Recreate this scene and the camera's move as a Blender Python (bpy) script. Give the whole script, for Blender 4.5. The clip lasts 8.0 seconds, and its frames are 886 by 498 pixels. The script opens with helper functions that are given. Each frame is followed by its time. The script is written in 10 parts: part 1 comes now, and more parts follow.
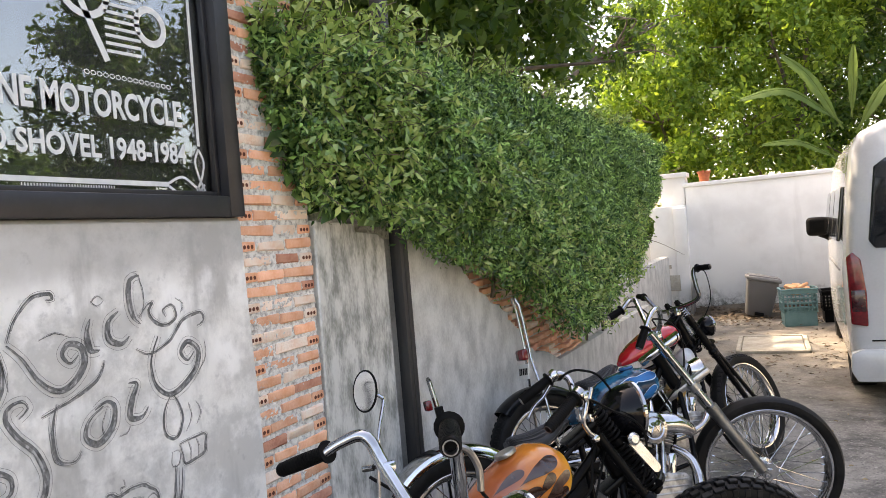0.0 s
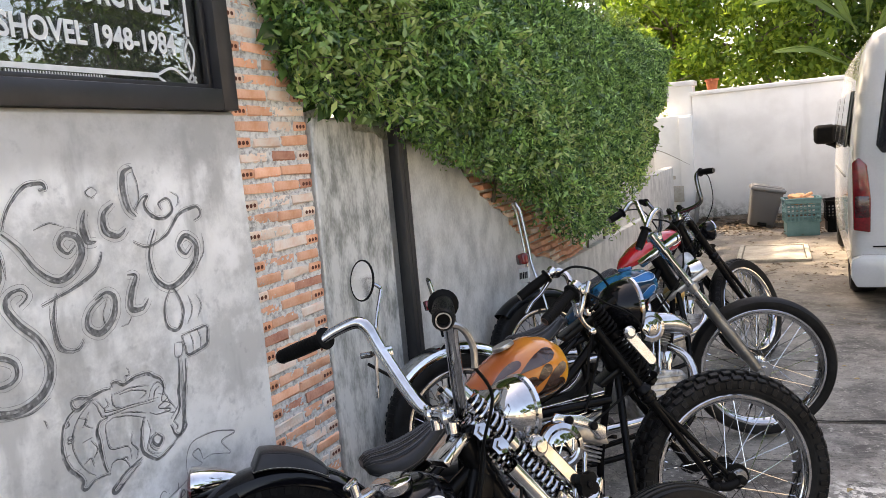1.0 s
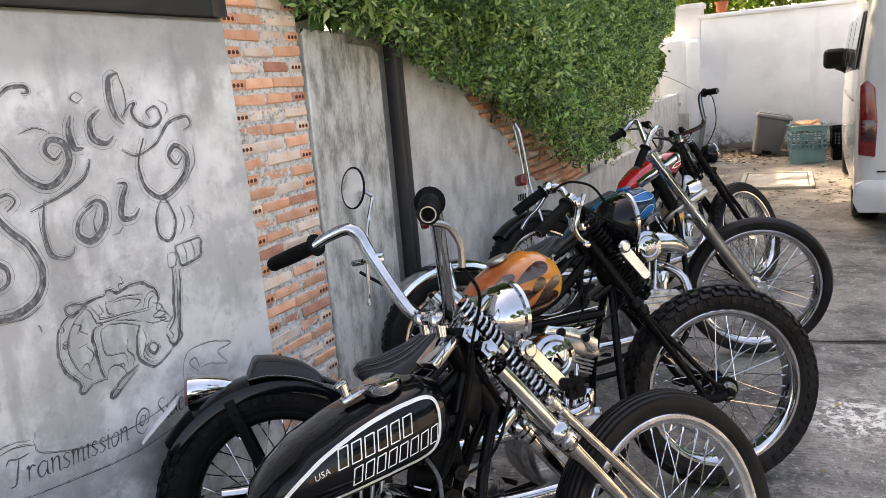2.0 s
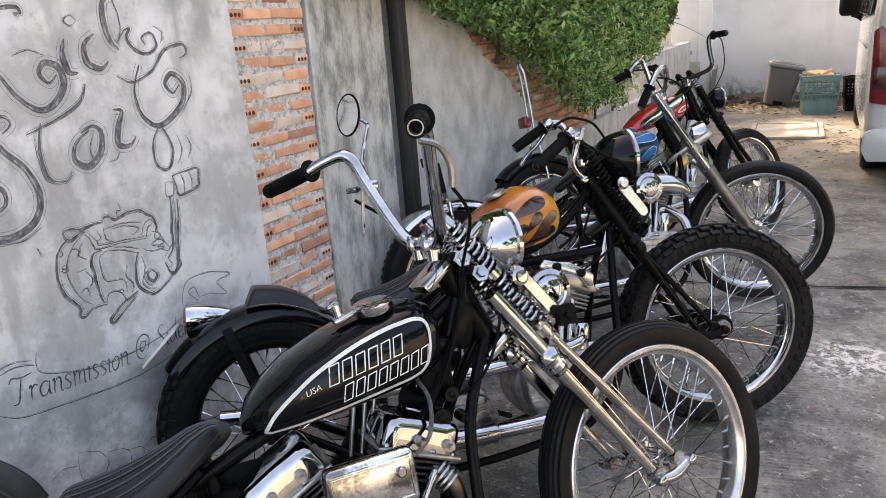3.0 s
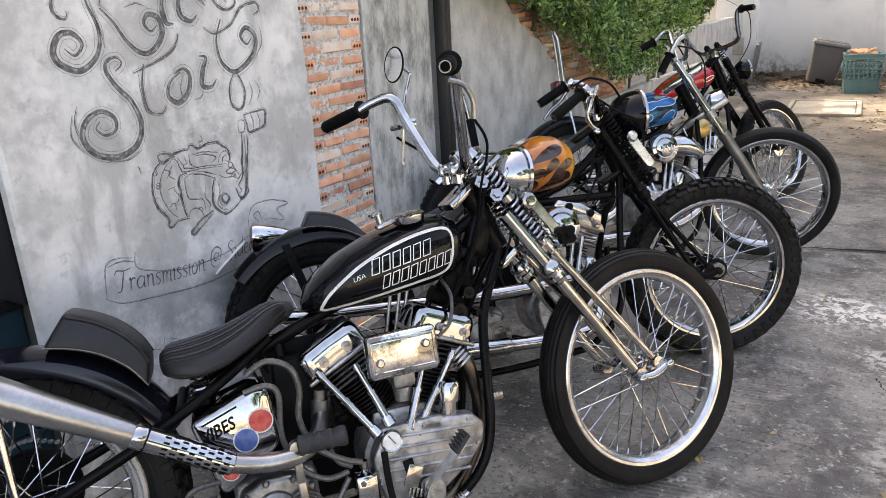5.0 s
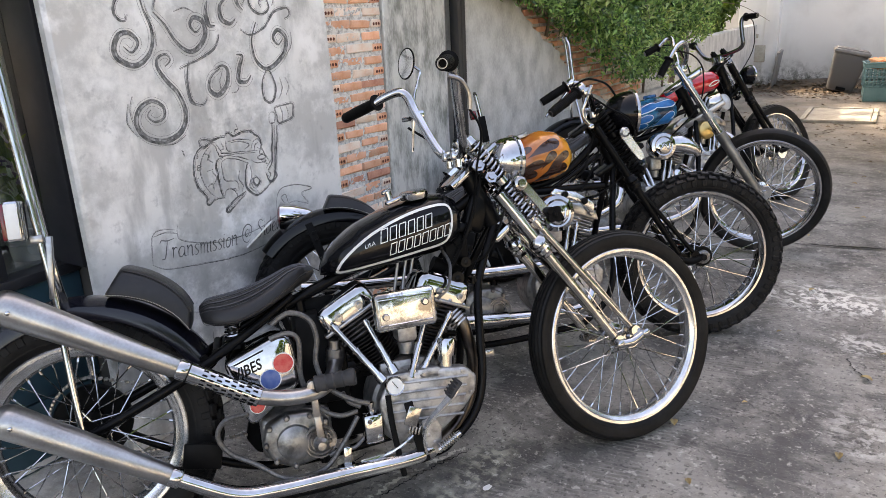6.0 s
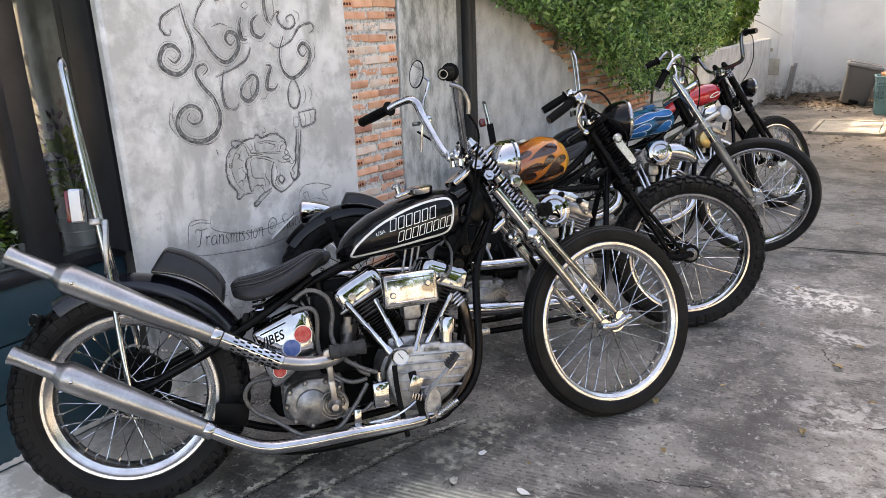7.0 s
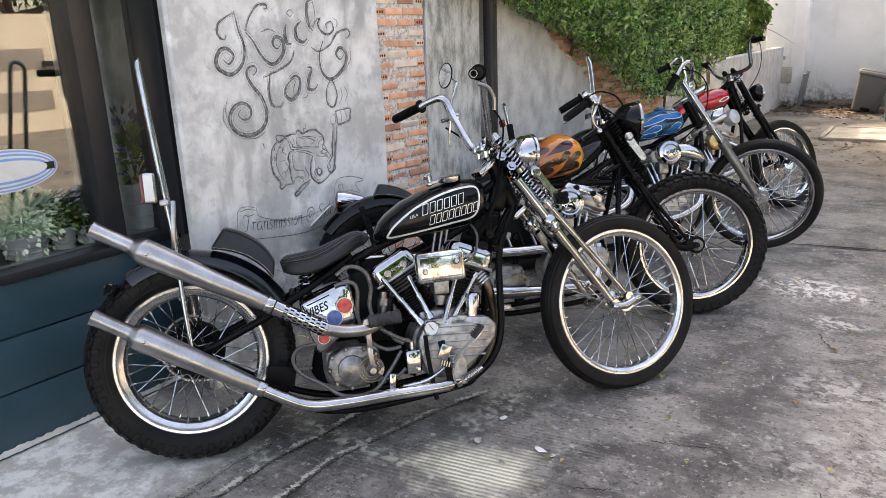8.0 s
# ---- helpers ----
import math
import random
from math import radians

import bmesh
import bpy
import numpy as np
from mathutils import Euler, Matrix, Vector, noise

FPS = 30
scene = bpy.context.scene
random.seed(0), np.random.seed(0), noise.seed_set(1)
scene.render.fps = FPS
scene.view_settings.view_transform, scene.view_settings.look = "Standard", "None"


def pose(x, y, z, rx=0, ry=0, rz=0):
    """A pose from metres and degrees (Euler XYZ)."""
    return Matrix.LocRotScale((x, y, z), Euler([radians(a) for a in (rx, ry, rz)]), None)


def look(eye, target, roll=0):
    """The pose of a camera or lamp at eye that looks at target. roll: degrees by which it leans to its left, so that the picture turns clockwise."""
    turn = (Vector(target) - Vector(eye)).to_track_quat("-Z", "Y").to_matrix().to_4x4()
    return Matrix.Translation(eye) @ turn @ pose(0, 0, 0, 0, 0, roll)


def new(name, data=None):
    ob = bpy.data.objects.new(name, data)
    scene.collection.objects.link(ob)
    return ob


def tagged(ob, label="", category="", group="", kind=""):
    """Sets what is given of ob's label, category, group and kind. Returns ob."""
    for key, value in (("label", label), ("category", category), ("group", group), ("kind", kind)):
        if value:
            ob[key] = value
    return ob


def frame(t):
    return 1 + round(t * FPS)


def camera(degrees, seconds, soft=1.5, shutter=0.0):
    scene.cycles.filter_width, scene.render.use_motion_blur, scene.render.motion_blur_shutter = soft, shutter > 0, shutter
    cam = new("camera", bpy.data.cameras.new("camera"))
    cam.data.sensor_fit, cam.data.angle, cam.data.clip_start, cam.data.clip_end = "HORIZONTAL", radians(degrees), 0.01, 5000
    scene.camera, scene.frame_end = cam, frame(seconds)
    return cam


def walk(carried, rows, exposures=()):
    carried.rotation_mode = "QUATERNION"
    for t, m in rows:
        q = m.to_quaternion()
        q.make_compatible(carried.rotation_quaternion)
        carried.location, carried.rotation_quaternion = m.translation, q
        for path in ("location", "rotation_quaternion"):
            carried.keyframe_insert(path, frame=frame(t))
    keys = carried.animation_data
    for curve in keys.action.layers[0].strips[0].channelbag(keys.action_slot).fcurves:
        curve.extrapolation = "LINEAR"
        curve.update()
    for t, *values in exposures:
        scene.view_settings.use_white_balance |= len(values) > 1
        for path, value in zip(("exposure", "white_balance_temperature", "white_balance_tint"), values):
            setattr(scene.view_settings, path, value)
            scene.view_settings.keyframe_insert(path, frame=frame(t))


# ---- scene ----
cam = camera(62.8, 8.0, soft=0.7)
PATH = [
    (0, (0.223, 0.306, 1.571), (-0.656, 2.102, 1.548), -4.8),
    (0.5, (0.225, 0.315, 1.543), (-0.665, 2.101, 1.407), -4.9),
    (1, (0.226, 0.325, 1.505), (-0.672, 2.094, 1.251), -5.0),
    (1.5, (0.23, 0.33, 1.474), (-0.671, 2.082, 1.125), -5.0),
    (2, (0.243, 0.34, 1.444), (-0.661, 2.069, 1.005), -4.9),
    (3.5, (0.302, 0.32, 1.374), (-0.626, 1.987, 0.774), -4.1),
    (4, (0.343, 0.243, 1.373), (-0.605, 1.89, 0.75), -3.7),
    (4.5, (0.402, 0.132, 1.368), (-0.569, 1.762, 0.735), -3.4),
    (6, (0.701, -0.198, 1.367), (-0.359, 1.383, 0.753), -2.6),
    (6.5, (0.81, -0.29, 1.367), (-0.274, 1.28, 0.765), -2.4),
    (7, (0.905, -0.402, 1.382), (-0.204, 1.156, 0.797), -2.3),
    (7.5, (0.962, -0.512, 1.383), (-0.164, 1.038, 0.808), -2.2),
    (8, (1.025, -0.659, 1.375), (-0.117, 0.883, 0.811), -2.1),
]
walk(cam, [(t, look(eye, target, roll)) for t, eye, target, roll in PATH], exposures=[(0, 2.45, 8750, 18), (8, 2.45, 8750, 18)])

# world: hazy tropical sky, sun behind the shop and its trees
SUN_EL, SUN_AZ = radians(56), radians(-72)  # azimuth from +y towards +x
world = bpy.data.worlds.new("sky")
scene.world = world
world.use_nodes = True
_nt = world.node_tree
_sky = _nt.nodes.new("ShaderNodeTexSky")
_sky.sky_type = "NISHITA"
_sky.sun_disc = False
_sky.sun_elevation, _sky.sun_rotation = SUN_EL, SUN_AZ
_sky.dust_density = 3.0
_bg = _nt.nodes["Background"]
_bg.inputs["Strength"].default_value = 0.15
_nt.links.new(_sky.outputs[0], _bg.inputs["Color"])
sun_data = bpy.data.lights.new("sun", "SUN")
sun_data.energy, sun_data.angle, sun_data.color = 1.8, radians(0.6), (1.0, 0.95, 0.87)
sun = new("sun", sun_data)
_d = Vector((math.sin(SUN_AZ) * math.cos(SUN_EL), math.cos(SUN_AZ) * math.cos(SUN_EL), math.sin(SUN_EL)))
sun.matrix_world = look(_d * 30, (0, 0, 0))
# ---------- mesh helpers ----------


def smooth_path(pts, sub=6):
    """Points of a smooth curve through pts."""
    P = [Vector(p) for p in pts]
    if len(P) < 3 or sub < 2:
        return P
    out = []
    for i in range(len(P) - 1):
        a, b, c, d = P[max(i - 1, 0)], P[i], P[i + 1], P[min(i + 2, len(P) - 1)]
        for k in range(sub):
            t = k / sub
            out.append(0.5 * ((2 * b) + (c - a) * t + (2 * a - 5 * b + 4 * c - d) * t * t + (3 * b - a - 3 * c + d) * t ** 3))
    return out + [P[-1]]


def tube(bm, pts, r, n=10, sub=6, cap=True):
    """A round bar along pts; r is one radius or one for each of pts."""
    P = smooth_path(pts, sub)
    k = len(P)
    if isinstance(r, (int, float)):
        rad = [r] * k
    else:
        m = len(r) - 1
        rad = []
        for i in range(k):
            f = i / (k - 1) * m
            j = min(int(f), m - 1)
            rad.append(r[j] + (r[j + 1] - r[j]) * (f - j))
    tang = [(P[min(i + 1, k - 1)] - P[max(i - 1, 0)]).normalized() for i in range(k)]
    nrm = tang[0].orthogonal().normalized()
    rings = []
    for i in range(k):
        nrm = (nrm - tang[i] * nrm.dot(tang[i])).normalized()
        bi = tang[i].cross(nrm)
        rings.append([bm.verts.new(P[i] + (nrm * math.cos(2 * math.pi * j / n) + bi * math.sin(2 * math.pi * j / n)) * rad[i]) for j in range(n)])
    for a, b in zip(rings, rings[1:]):
        for j in range(n):
            bm.faces.new((a[j], a[(j + 1) % n], b[(j + 1) % n], b[j]))
    if cap:
        bm.faces.new(rings[0][::-1])
        bm.faces.new(rings[-1])
    return bm


def axis_m(p, d):
    """A pose whose z looks along d, at p."""
    return Matrix.Translation(p) @ Vector(d).to_track_quat("Z", "Y").to_matrix().to_4x4()


def lathe(bm, prof, m=None, n=24, closed=False):
    """Turns a profile of (radius, height) round z, then poses it by m."""
    m = m or Matrix()
    rings = []
    for r, h in prof:
        if r < 1e-6:
            rings.append([bm.verts.new(m @ Vector((0, 0, h)))])
        else:
            rings.append([bm.verts.new(m @ Vector((r * math.cos(2 * math.pi * j / n), r * math.sin(2 * math.pi * j / n), h))) for j in range(n)])
    pairs = list(zip(rings, rings[1:]))
    if closed:
        pairs.append((rings[-1], rings[0]))
    for a, b in pairs:
        for j in range(n):
            q = (j + 1) % n
            if len(a) == 1 and len(b) == 1:
                continue
            if len(a) == 1:
                bm.faces.new((a[0], b[q], b[j]))
            elif len(b) == 1:
                bm.faces.new((a[j], a[q], b[0]))
            else:
                bm.faces.new((a[j], a[q], b[q], b[j]))
    return bm


def rod(bm, a, b, r, r2=None, n=10):
    """A straight capped bar from a to b."""
    a, b = Vector(a), Vector(b)
    L = (b - a).length
    r2 = r if r2 is None else r2
    return lathe(bm, [(0, 0), (r, 0), (r2, L), (0, L)], axis_m(a, b - a), n)


def join(bm, other, m=None):
    """Adds another bmesh to bm."""
    m = m or Matrix()
    vs = {v: bm.verts.new(m @ v.co) for v in other.verts}
    for f in other.faces:
        try:
            bm.faces.new([vs[v] for v in f.verts])
        except ValueError:
            pass
    other.free()
    return bm


def rbox(bm, size, m=None, bevel=0.004, seg=2):
    """A box with rounded edges, centred on the pose m."""
    t = bmesh.new()
    bmesh.ops.create_cube(t, size=1.0)
    bmesh.ops.scale(t, vec=size, verts=t.verts)
    if bevel:
        bmesh.ops.bevel(t, geom=t.edges[:], offset=min(bevel, min(size) * 0.45), segments=seg, profile=0.5, affect="EDGES")
    return join(bm, t, m)


def plate(bm, poly, thick, m=None, bevel=0.002, seg=1):
    """A polygon in local xy, extruded from z=0 to thick, with rounded edges."""
    t = bmesh.new()
    f = t.faces.new([t.verts.new((x, y, 0)) for x, y in poly])
    e = bmesh.ops.extrude_face_region(t, geom=[f])
    bmesh.ops.translate(t, vec=(0, 0, thick), verts=[v for v in e["geom"] if isinstance(v, bmesh.types.BMVert)])
    bmesh.ops.recalc_face_normals(t, faces=t.faces[:])
    if bevel:
        bmesh.ops.bevel(t, geom=t.edges[:], offset=bevel, segments=seg, profile=0.5, affect="EDGES")
    return join(bm, t, m)


def coil(bm, a, b, rad, wire, turns, n=6, per=12):
    """A coil spring from a to b."""
    a, b = Vector(a), Vector(b)
    m = axis_m(a, b - a)
    L = (b - a).length
    k = int(turns * per)
    return tube(bm, [m @ Vector((rad * math.cos(2 * math.pi * i / per), rad * math.sin(2 * math.pi * i / per), L * i / k)) for i in range(k + 1)], wire, n, sub=1)


def loft(bm, rings, cap=True, closed=True):
    """Skins rings of points with equal counts."""
    V = [[bm.verts.new(p) for p in ring] for ring in rings]
    n = len(V[0])
    for a, b in zip(V, V[1:]):
        for j in range(n if closed else n - 1):
            bm.faces.new((a[j], a[(j + 1) % n], b[(j + 1) % n], b[j]))
    if cap and closed:
        bm.faces.new(V[0][::-1])
        bm.faces.new(V[-1])
    return bm


def finish(bm, name, material, sharp=38):
    bmesh.ops.recalc_face_normals(bm, faces=bm.faces[:])
    me = bpy.data.meshes.new(name)
    bm.to_mesh(me)
    bm.free()
    for p in me.polygons:
        p.use_smooth = True
    me.set_sharp_from_angle(angle=radians(sharp))
    me.materials.append(material)
    return me


def part(name, bm, material, parent=None, label="", m=None, sharp=38):
    ob = new(name, finish(bm, name, material, sharp))
    if parent:
        ob.parent = parent
    if m is not None:
        ob.matrix_basis = m
    if label:
        ob["label"] = label
    return ob


def share(name, mesh, parent=None, m=None, label=""):
    """Another object on a mesh that exists already."""
    ob = new(name, mesh)
    if parent:
        ob.parent = parent
    if m is not None:
        ob.matrix_basis = m
    if label:
        ob["label"] = label
    return ob


def thing(name, label, category, group="", m=None, kind=""):
    ob = new(name)
    ob.empty_display_size = 0.1
    if m is not None:
        ob.matrix_basis = m
    return tagged(ob, label, category, group, kind)


def text_mesh(text, size, extrude=0.0, shear=0.0, bold=0.0):
    """Built-in letters as a mesh in xy, baseline at y=0, starting at x=0."""
    c = bpy.data.curves.new("letters", "FONT")
    c.body, c.size, c.extrude, c.shear = text, size, extrude, shear
    c.resolution_u, c.offset = 3, bold
    o = bpy.data.objects.new("letters", c)
    scene.collection.objects.link(o)
    bpy.context.view_layer.update()
    me = bpy.data.meshes.new_from_object(o.evaluated_get(bpy.context.evaluated_depsgraph_get()))
    scene.collection.objects.unlink(o)
    bpy.data.objects.remove(o)
    return me


# ---------- materials ----------
def _nodes(name):
    m = bpy.data.materials.new(name)
    m.use_nodes = True
    nt = m.node_tree
    return m, nt, nt.nodes["Principled BSDF"]


def surface(name, base, rough=0.5, metal=0.0, second=None, scale=8.0, fine=60.0, bump=0.0, bump_scale=80.0,
            rough_var=0.1, coat=0.0, random_tint=0.0, spec=0.5, contrast=(0.35, 0.7), stretch=(1, 1, 1), detail=5.0):
    """A painted, metal or stone surface: two tones mixed by coarse and fine noise, uneven gloss and relief."""
    m, nt, b = _nodes(name)
    N, L = nt.nodes.new, nt.links.new
    co = N("ShaderNodeTexCoord")
    mp = N("ShaderNodeMapping")
    mp.inputs["Scale"].default_value = stretch
    L(co.outputs["Object"], mp.inputs[0])
    n1 = N("ShaderNodeTexNoise")
    n1.inputs["Scale"].default_value, n1.inputs["Detail"].default_value = scale, detail
    L(mp.outputs[0], n1.inputs["Vector"])
    n2 = N("ShaderNodeTexNoise")
    n2.inputs["Scale"].default_value, n2.inputs["Detail"].default_value = fine, 3.0
    L(mp.outputs[0], n2.inputs["Vector"])
    add = N("ShaderNodeMath")
    add.operation = "MULTIPLY_ADD"
    L(n2.outputs["Fac"], add.inputs[0])
    add.inputs[1].default_value = 0.35
    L(n1.outputs["Fac"], add.inputs[2])
    rng = N("ShaderNodeMapRange")
    rng.inputs["From Min"].default_value, rng.inputs["From Max"].default_value = contrast[0] + 0.17, contrast[1] + 0.17
    L(add.outputs[0], rng.inputs["Value"])
    mix = N("ShaderNodeMix")
    mix.data_type = "RGBA"
    second = second or tuple(c * 0.8 for c in base)
    mix.inputs["A"].default_value, mix.inputs["B"].default_value = (*second, 1), (*base, 1)
    L(rng.outputs[0], mix.inputs["Factor"])
    out = mix.outputs["Result"]
    if random_tint:
        info = N("ShaderNodeObjectInfo")
        hsv = N("ShaderNodeHueSaturation")
        mr = N("ShaderNodeMapRange")
        mr.inputs["To Min"].default_value, mr.inputs["To Max"].default_value = 1 - random_tint, 1 + random_tint
        L(info.outputs["Random"], mr.inputs["Value"])
        L(mr.outputs[0], hsv.inputs["Value"])
        L(out, hsv.inputs["Color"])
        out = hsv.outputs[0]
    L(out, b.inputs["Base Color"])
    rr = N("ShaderNodeMapRange")
    rr.inputs["To Min"].default_value, rr.inputs["To Max"].default_value = max(rough - rough_var, 0.02), min(rough + rough_var, 1.0)
    L(n1.outputs["Fac"], rr.inputs["Value"])
    L(rr.outputs[0], b.inputs["Roughness"])
    b.inputs["Metallic"].default_value = metal
    b.inputs["Specular IOR Level"].default_value = spec
    b.inputs["Coat Weight"].default_value = coat
    b.inputs["Coat Roughness"].default_value = 0.04
    if bump:
        n3 = N("ShaderNodeTexNoise")
        n3.inputs["Scale"].default_value, n3.inputs["Detail"].default_value = bump_scale, 4.0
        L(mp.outputs[0], n3.inputs["Vector"])
        bp = N("ShaderNodeBump")
        bp.inputs["Strength"].default_value, bp.inputs["Distance"].default_value = bump, 0.004
        L(n3.outputs["Fac"], bp.inputs["Height"])
        L(bp.outputs[0], b.inputs["Normal"])
    return m


def leaf_material(name, dark, light, glow=0.35, rough=0.45, spec=0.3):
    """Leaves: a tint for each leaf, and light that passes through."""
    m, nt, b = _nodes(name)
    N, L = nt.nodes.new, nt.links.new
    geo = N("ShaderNodeNewGeometry")
    ramp = N("ShaderNodeValToRGB")
    ramp.color_ramp.elements[0].color, ramp.color_ramp.elements[1].color = (*dark, 1), (*light, 1)
    ramp.color_ramp.elements[0].position = 0.10
    e = ramp.color_ramp.elements.new(0.72)
    e.color = (*(d + (l - d) * 0.46 for d, l in zip(dark, light)), 1)
    L(geo.outputs["Random Per Island"], ramp.inputs[0])
    L(ramp.outputs[0], b.inputs["Base Color"])
    b.inputs["Roughness"].default_value = rough
    b.inputs["Specular IOR Level"].default_value = spec
    tr = N("ShaderNodeBsdfTranslucent")
    hsv = N("ShaderNodeHueSaturation")
    hsv.inputs["Hue"].default_value, hsv.inputs["Saturation"].default_value, hsv.inputs["Value"].default_value = 0.48, 1.1, 1.5
    L(ramp.outputs[0], hsv.inputs["Color"])
    L(hsv.outputs[0], tr.inputs["Color"])
    mx = N("ShaderNodeMixShader")
    mx.inputs[0].default_value = glow
    L(b.outputs[0], mx.inputs[1])
    L(tr.outputs[0], mx.inputs[2])
    L(mx.outputs[0], nt.nodes["Material Output"].inputs[0])
    return m


def glass_material(name, tint=(0.97, 0.99, 0.98), rough=0.0):
    """A clear pane that mirrors a little."""
    m, nt, b = _nodes(name)
    N, L = nt.nodes.new, nt.links.new
    tr = N("ShaderNodeBsdfTransparent")
    tr.inputs[0].default_value = (*tint, 1)
    gl = N("ShaderNodeBsdfGlossy")
    gl.inputs["Roughness"].default_value = rough
    lw = N("ShaderNodeLayerWeight")
    lw.inputs["Blend"].default_value = 0.5
    pw = N("ShaderNodeMath")
    pw.operation = "POWER"
    L(lw.outputs["Facing"], pw.inputs[0])
    pw.inputs[1].default_value = 4.0
    fr = N("ShaderNodeMath")
    fr.operation = "MULTIPLY_ADD"
    L(pw.outputs[0], fr.inputs[0])
    fr.inputs[1].default_value, fr.inputs[2].default_value = 0.72, 0.17
    mx = N("ShaderNodeMixShader")
    L(fr.outputs[0], mx.inputs[0])
    L(tr.outputs[0], mx.inputs[1])
    L(gl.outputs[0], mx.inputs[2])
    L(mx.outputs[0], nt.nodes["Material Output"].inputs[0])
    return m


RUBBER = surface("tyre_rubber", (0.011, 0.0107, 0.0105), 0.5, second=(0.004, 0.004, 0.004), scale=9, bump=0.15, bump_scale=220, spec=0.17, contrast=(0.40, 0.66))
CHROME = surface("chrome", (0.57, 0.58, 0.59), 0.06, 1.0, second=(0.36, 0.36, 0.36), scale=9, rough_var=0.05)
STEEL = surface("brushed_steel", (0.46, 0.455, 0.45), 0.31, 1.0, second=(0.31, 0.30, 0.29), scale=9, fine=140, rough_var=0.1, bump=0.06, bump_scale=240)
OLDCHROME = surface("worn_nickel", (0.60, 0.585, 0.56), 0.13, 1.0, second=(0.38, 0.365, 0.34), scale=18, rough_var=0.1)
ALLOY = surface("cast_alloy", (0.50, 0.497, 0.49), 0.40, 0.85, second=(0.25, 0.247, 0.243), scale=26, bump=0.3, bump_scale=190, contrast=(0.36, 0.60))
GREYCAST = surface("oily_grey_casting", (0.30, 0.298, 0.29), 0.34, 0.85, second=(0.13, 0.128, 0.125), scale=22, bump=0.2, bump_scale=160, contrast=(0.36, 0.60))
RIMALLOY = surface("dull_alloy_rim", (0.70, 0.70, 0.69), 0.24, 0.92, second=(0.50, 0.495, 0.49), scale=18, rough_var=0.06)
TARNISH = surface("tarnished_plating", (0.80, 0.80, 0.79), 0.10, 1.0, second=(0.20, 0.19, 0.18), scale=13, fine=120, rough_var=0.10, contrast=(0.36, 0.56), bump=0.12, bump_scale=22, detail=8)
DARKCHROME = surface("mirror_plating", (0.48, 0.49, 0.50), 0.05, 1.0, second=(0.36, 0.36, 0.36), scale=7, rough_var=0.03)
MIRROR = surface("silvered_glass", (0.90, 0.91, 0.91), 0.02, 1.0, second=(0.86, 0.87, 0.87), scale=9)
SMOKECHROME = surface("smoked_chrome", (0.26, 0.26, 0.265), 0.14, 1.0, second=(0.12, 0.12, 0.122), scale=14)
HOSE = surface("braided_grey_hose", (0.17, 0.165, 0.16), 0.45, 0.6, second=(0.09, 0.088, 0.085), scale=120, fine=400)
GREYRUBBER = surface("grey_rubber", (0.045, 0.045, 0.047), 0.6, second=(0.03, 0.03, 0.03), scale=30, spec=0.3)
FIN = surface("black_iron_fins", (0.008, 0.008, 0.008), 0.45, 0.1, second=(0.016, 0.015, 0.015), scale=30, spec=0.15)
HEADFIN = surface("oily_grey_head_fins", (0.12, 0.118, 0.115), 0.42, 0.8, second=(0.035, 0.034, 0.033), scale=24, bump=0.2, bump_scale=180)
BLACK = surface("black_gloss_paint", (0.003, 0.003, 0.004), 0.07, second=(0.005, 0.005, 0.006), scale=4, coat=0.0, rough_var=0.03, spec=0.22)
FRAMEBLK = surface("black_frame_paint", (0.003, 0.003, 0.0035), 0.24, second=(0.005, 0.005, 0.005), scale=12, spec=0.10)
NAVY = surface("midnight_fender_paint", (0.006, 0.0065, 0.011), 0.12, second=(0.008, 0.008, 0.012), scale=4, rough_var=0.05, spec=0.4)
DULLBLK = surface("dull_black", (0.004, 0.004, 0.004), 0.5, second=(0.007, 0.007, 0.007), scale=18, spec=0.07)
GLINTWELT = surface("grey_leather_welt_glint", (0.075, 0.075, 0.08), 0.35, second=(0.05, 0.05, 0.055), scale=60)
LEATHER = surface("black_leather", (0.010, 0.010, 0.011), 0.38, second=(0.016, 0.016, 0.017), scale=16, bump=0.2, bump_scale=330, spec=0.34)
STITCH = surface("pale_thread", (0.45, 0.42, 0.36), 0.8, scale=40)
WHITE = surface("white_enamel", (0.78, 0.78, 0.75), 0.4, second=(0.7, 0.7, 0.67), scale=12)
UMBER = surface("dark_flame_paint", (0.055, 0.022, 0.012), 0.2, second=(0.035, 0.014, 0.008), scale=12, coat=0.6)
SLIDER = surface("dull_fork_alloy", (0.27, 0.27, 0.265), 0.4, 0.9, second=(0.18, 0.18, 0.175), scale=12)
BLACKPIPE = surface("smoked_pipe", (0.16, 0.13, 0.10), 0.32, 1.0, second=(0.07, 0.06, 0.055), scale=14)
BLUE = surface("deep_blue_candy_paint", (0.012, 0.12, 0.30), 0.15, second=(0.006, 0.05, 0.14), scale=5, coat=0.8)
DEEPBLUE = surface("midnight_blue_candy_paint", (0.006, 0.12, 0.23), 0.10, second=(0.002, 0.022, 0.05), scale=9, coat=0.0, spec=0.35, contrast=(0.45, 0.60))
FLAMEBLUE = surface("light_blue_flame_paint", (0.006, 0.15, 0.40), 0.12, second=(0.004, 0.10, 0.30), scale=8, coat=0.0, spec=0.35)
PALEBLUE = surface("pale_pinstripe", (0.50, 0.66, 0.78), 0.3, scale=20)
RED = surface("red_gloss_paint", (0.55, 0.012, 0.022), 0.14, second=(0.40, 0.008, 0.014), scale=5, coat=0.8)
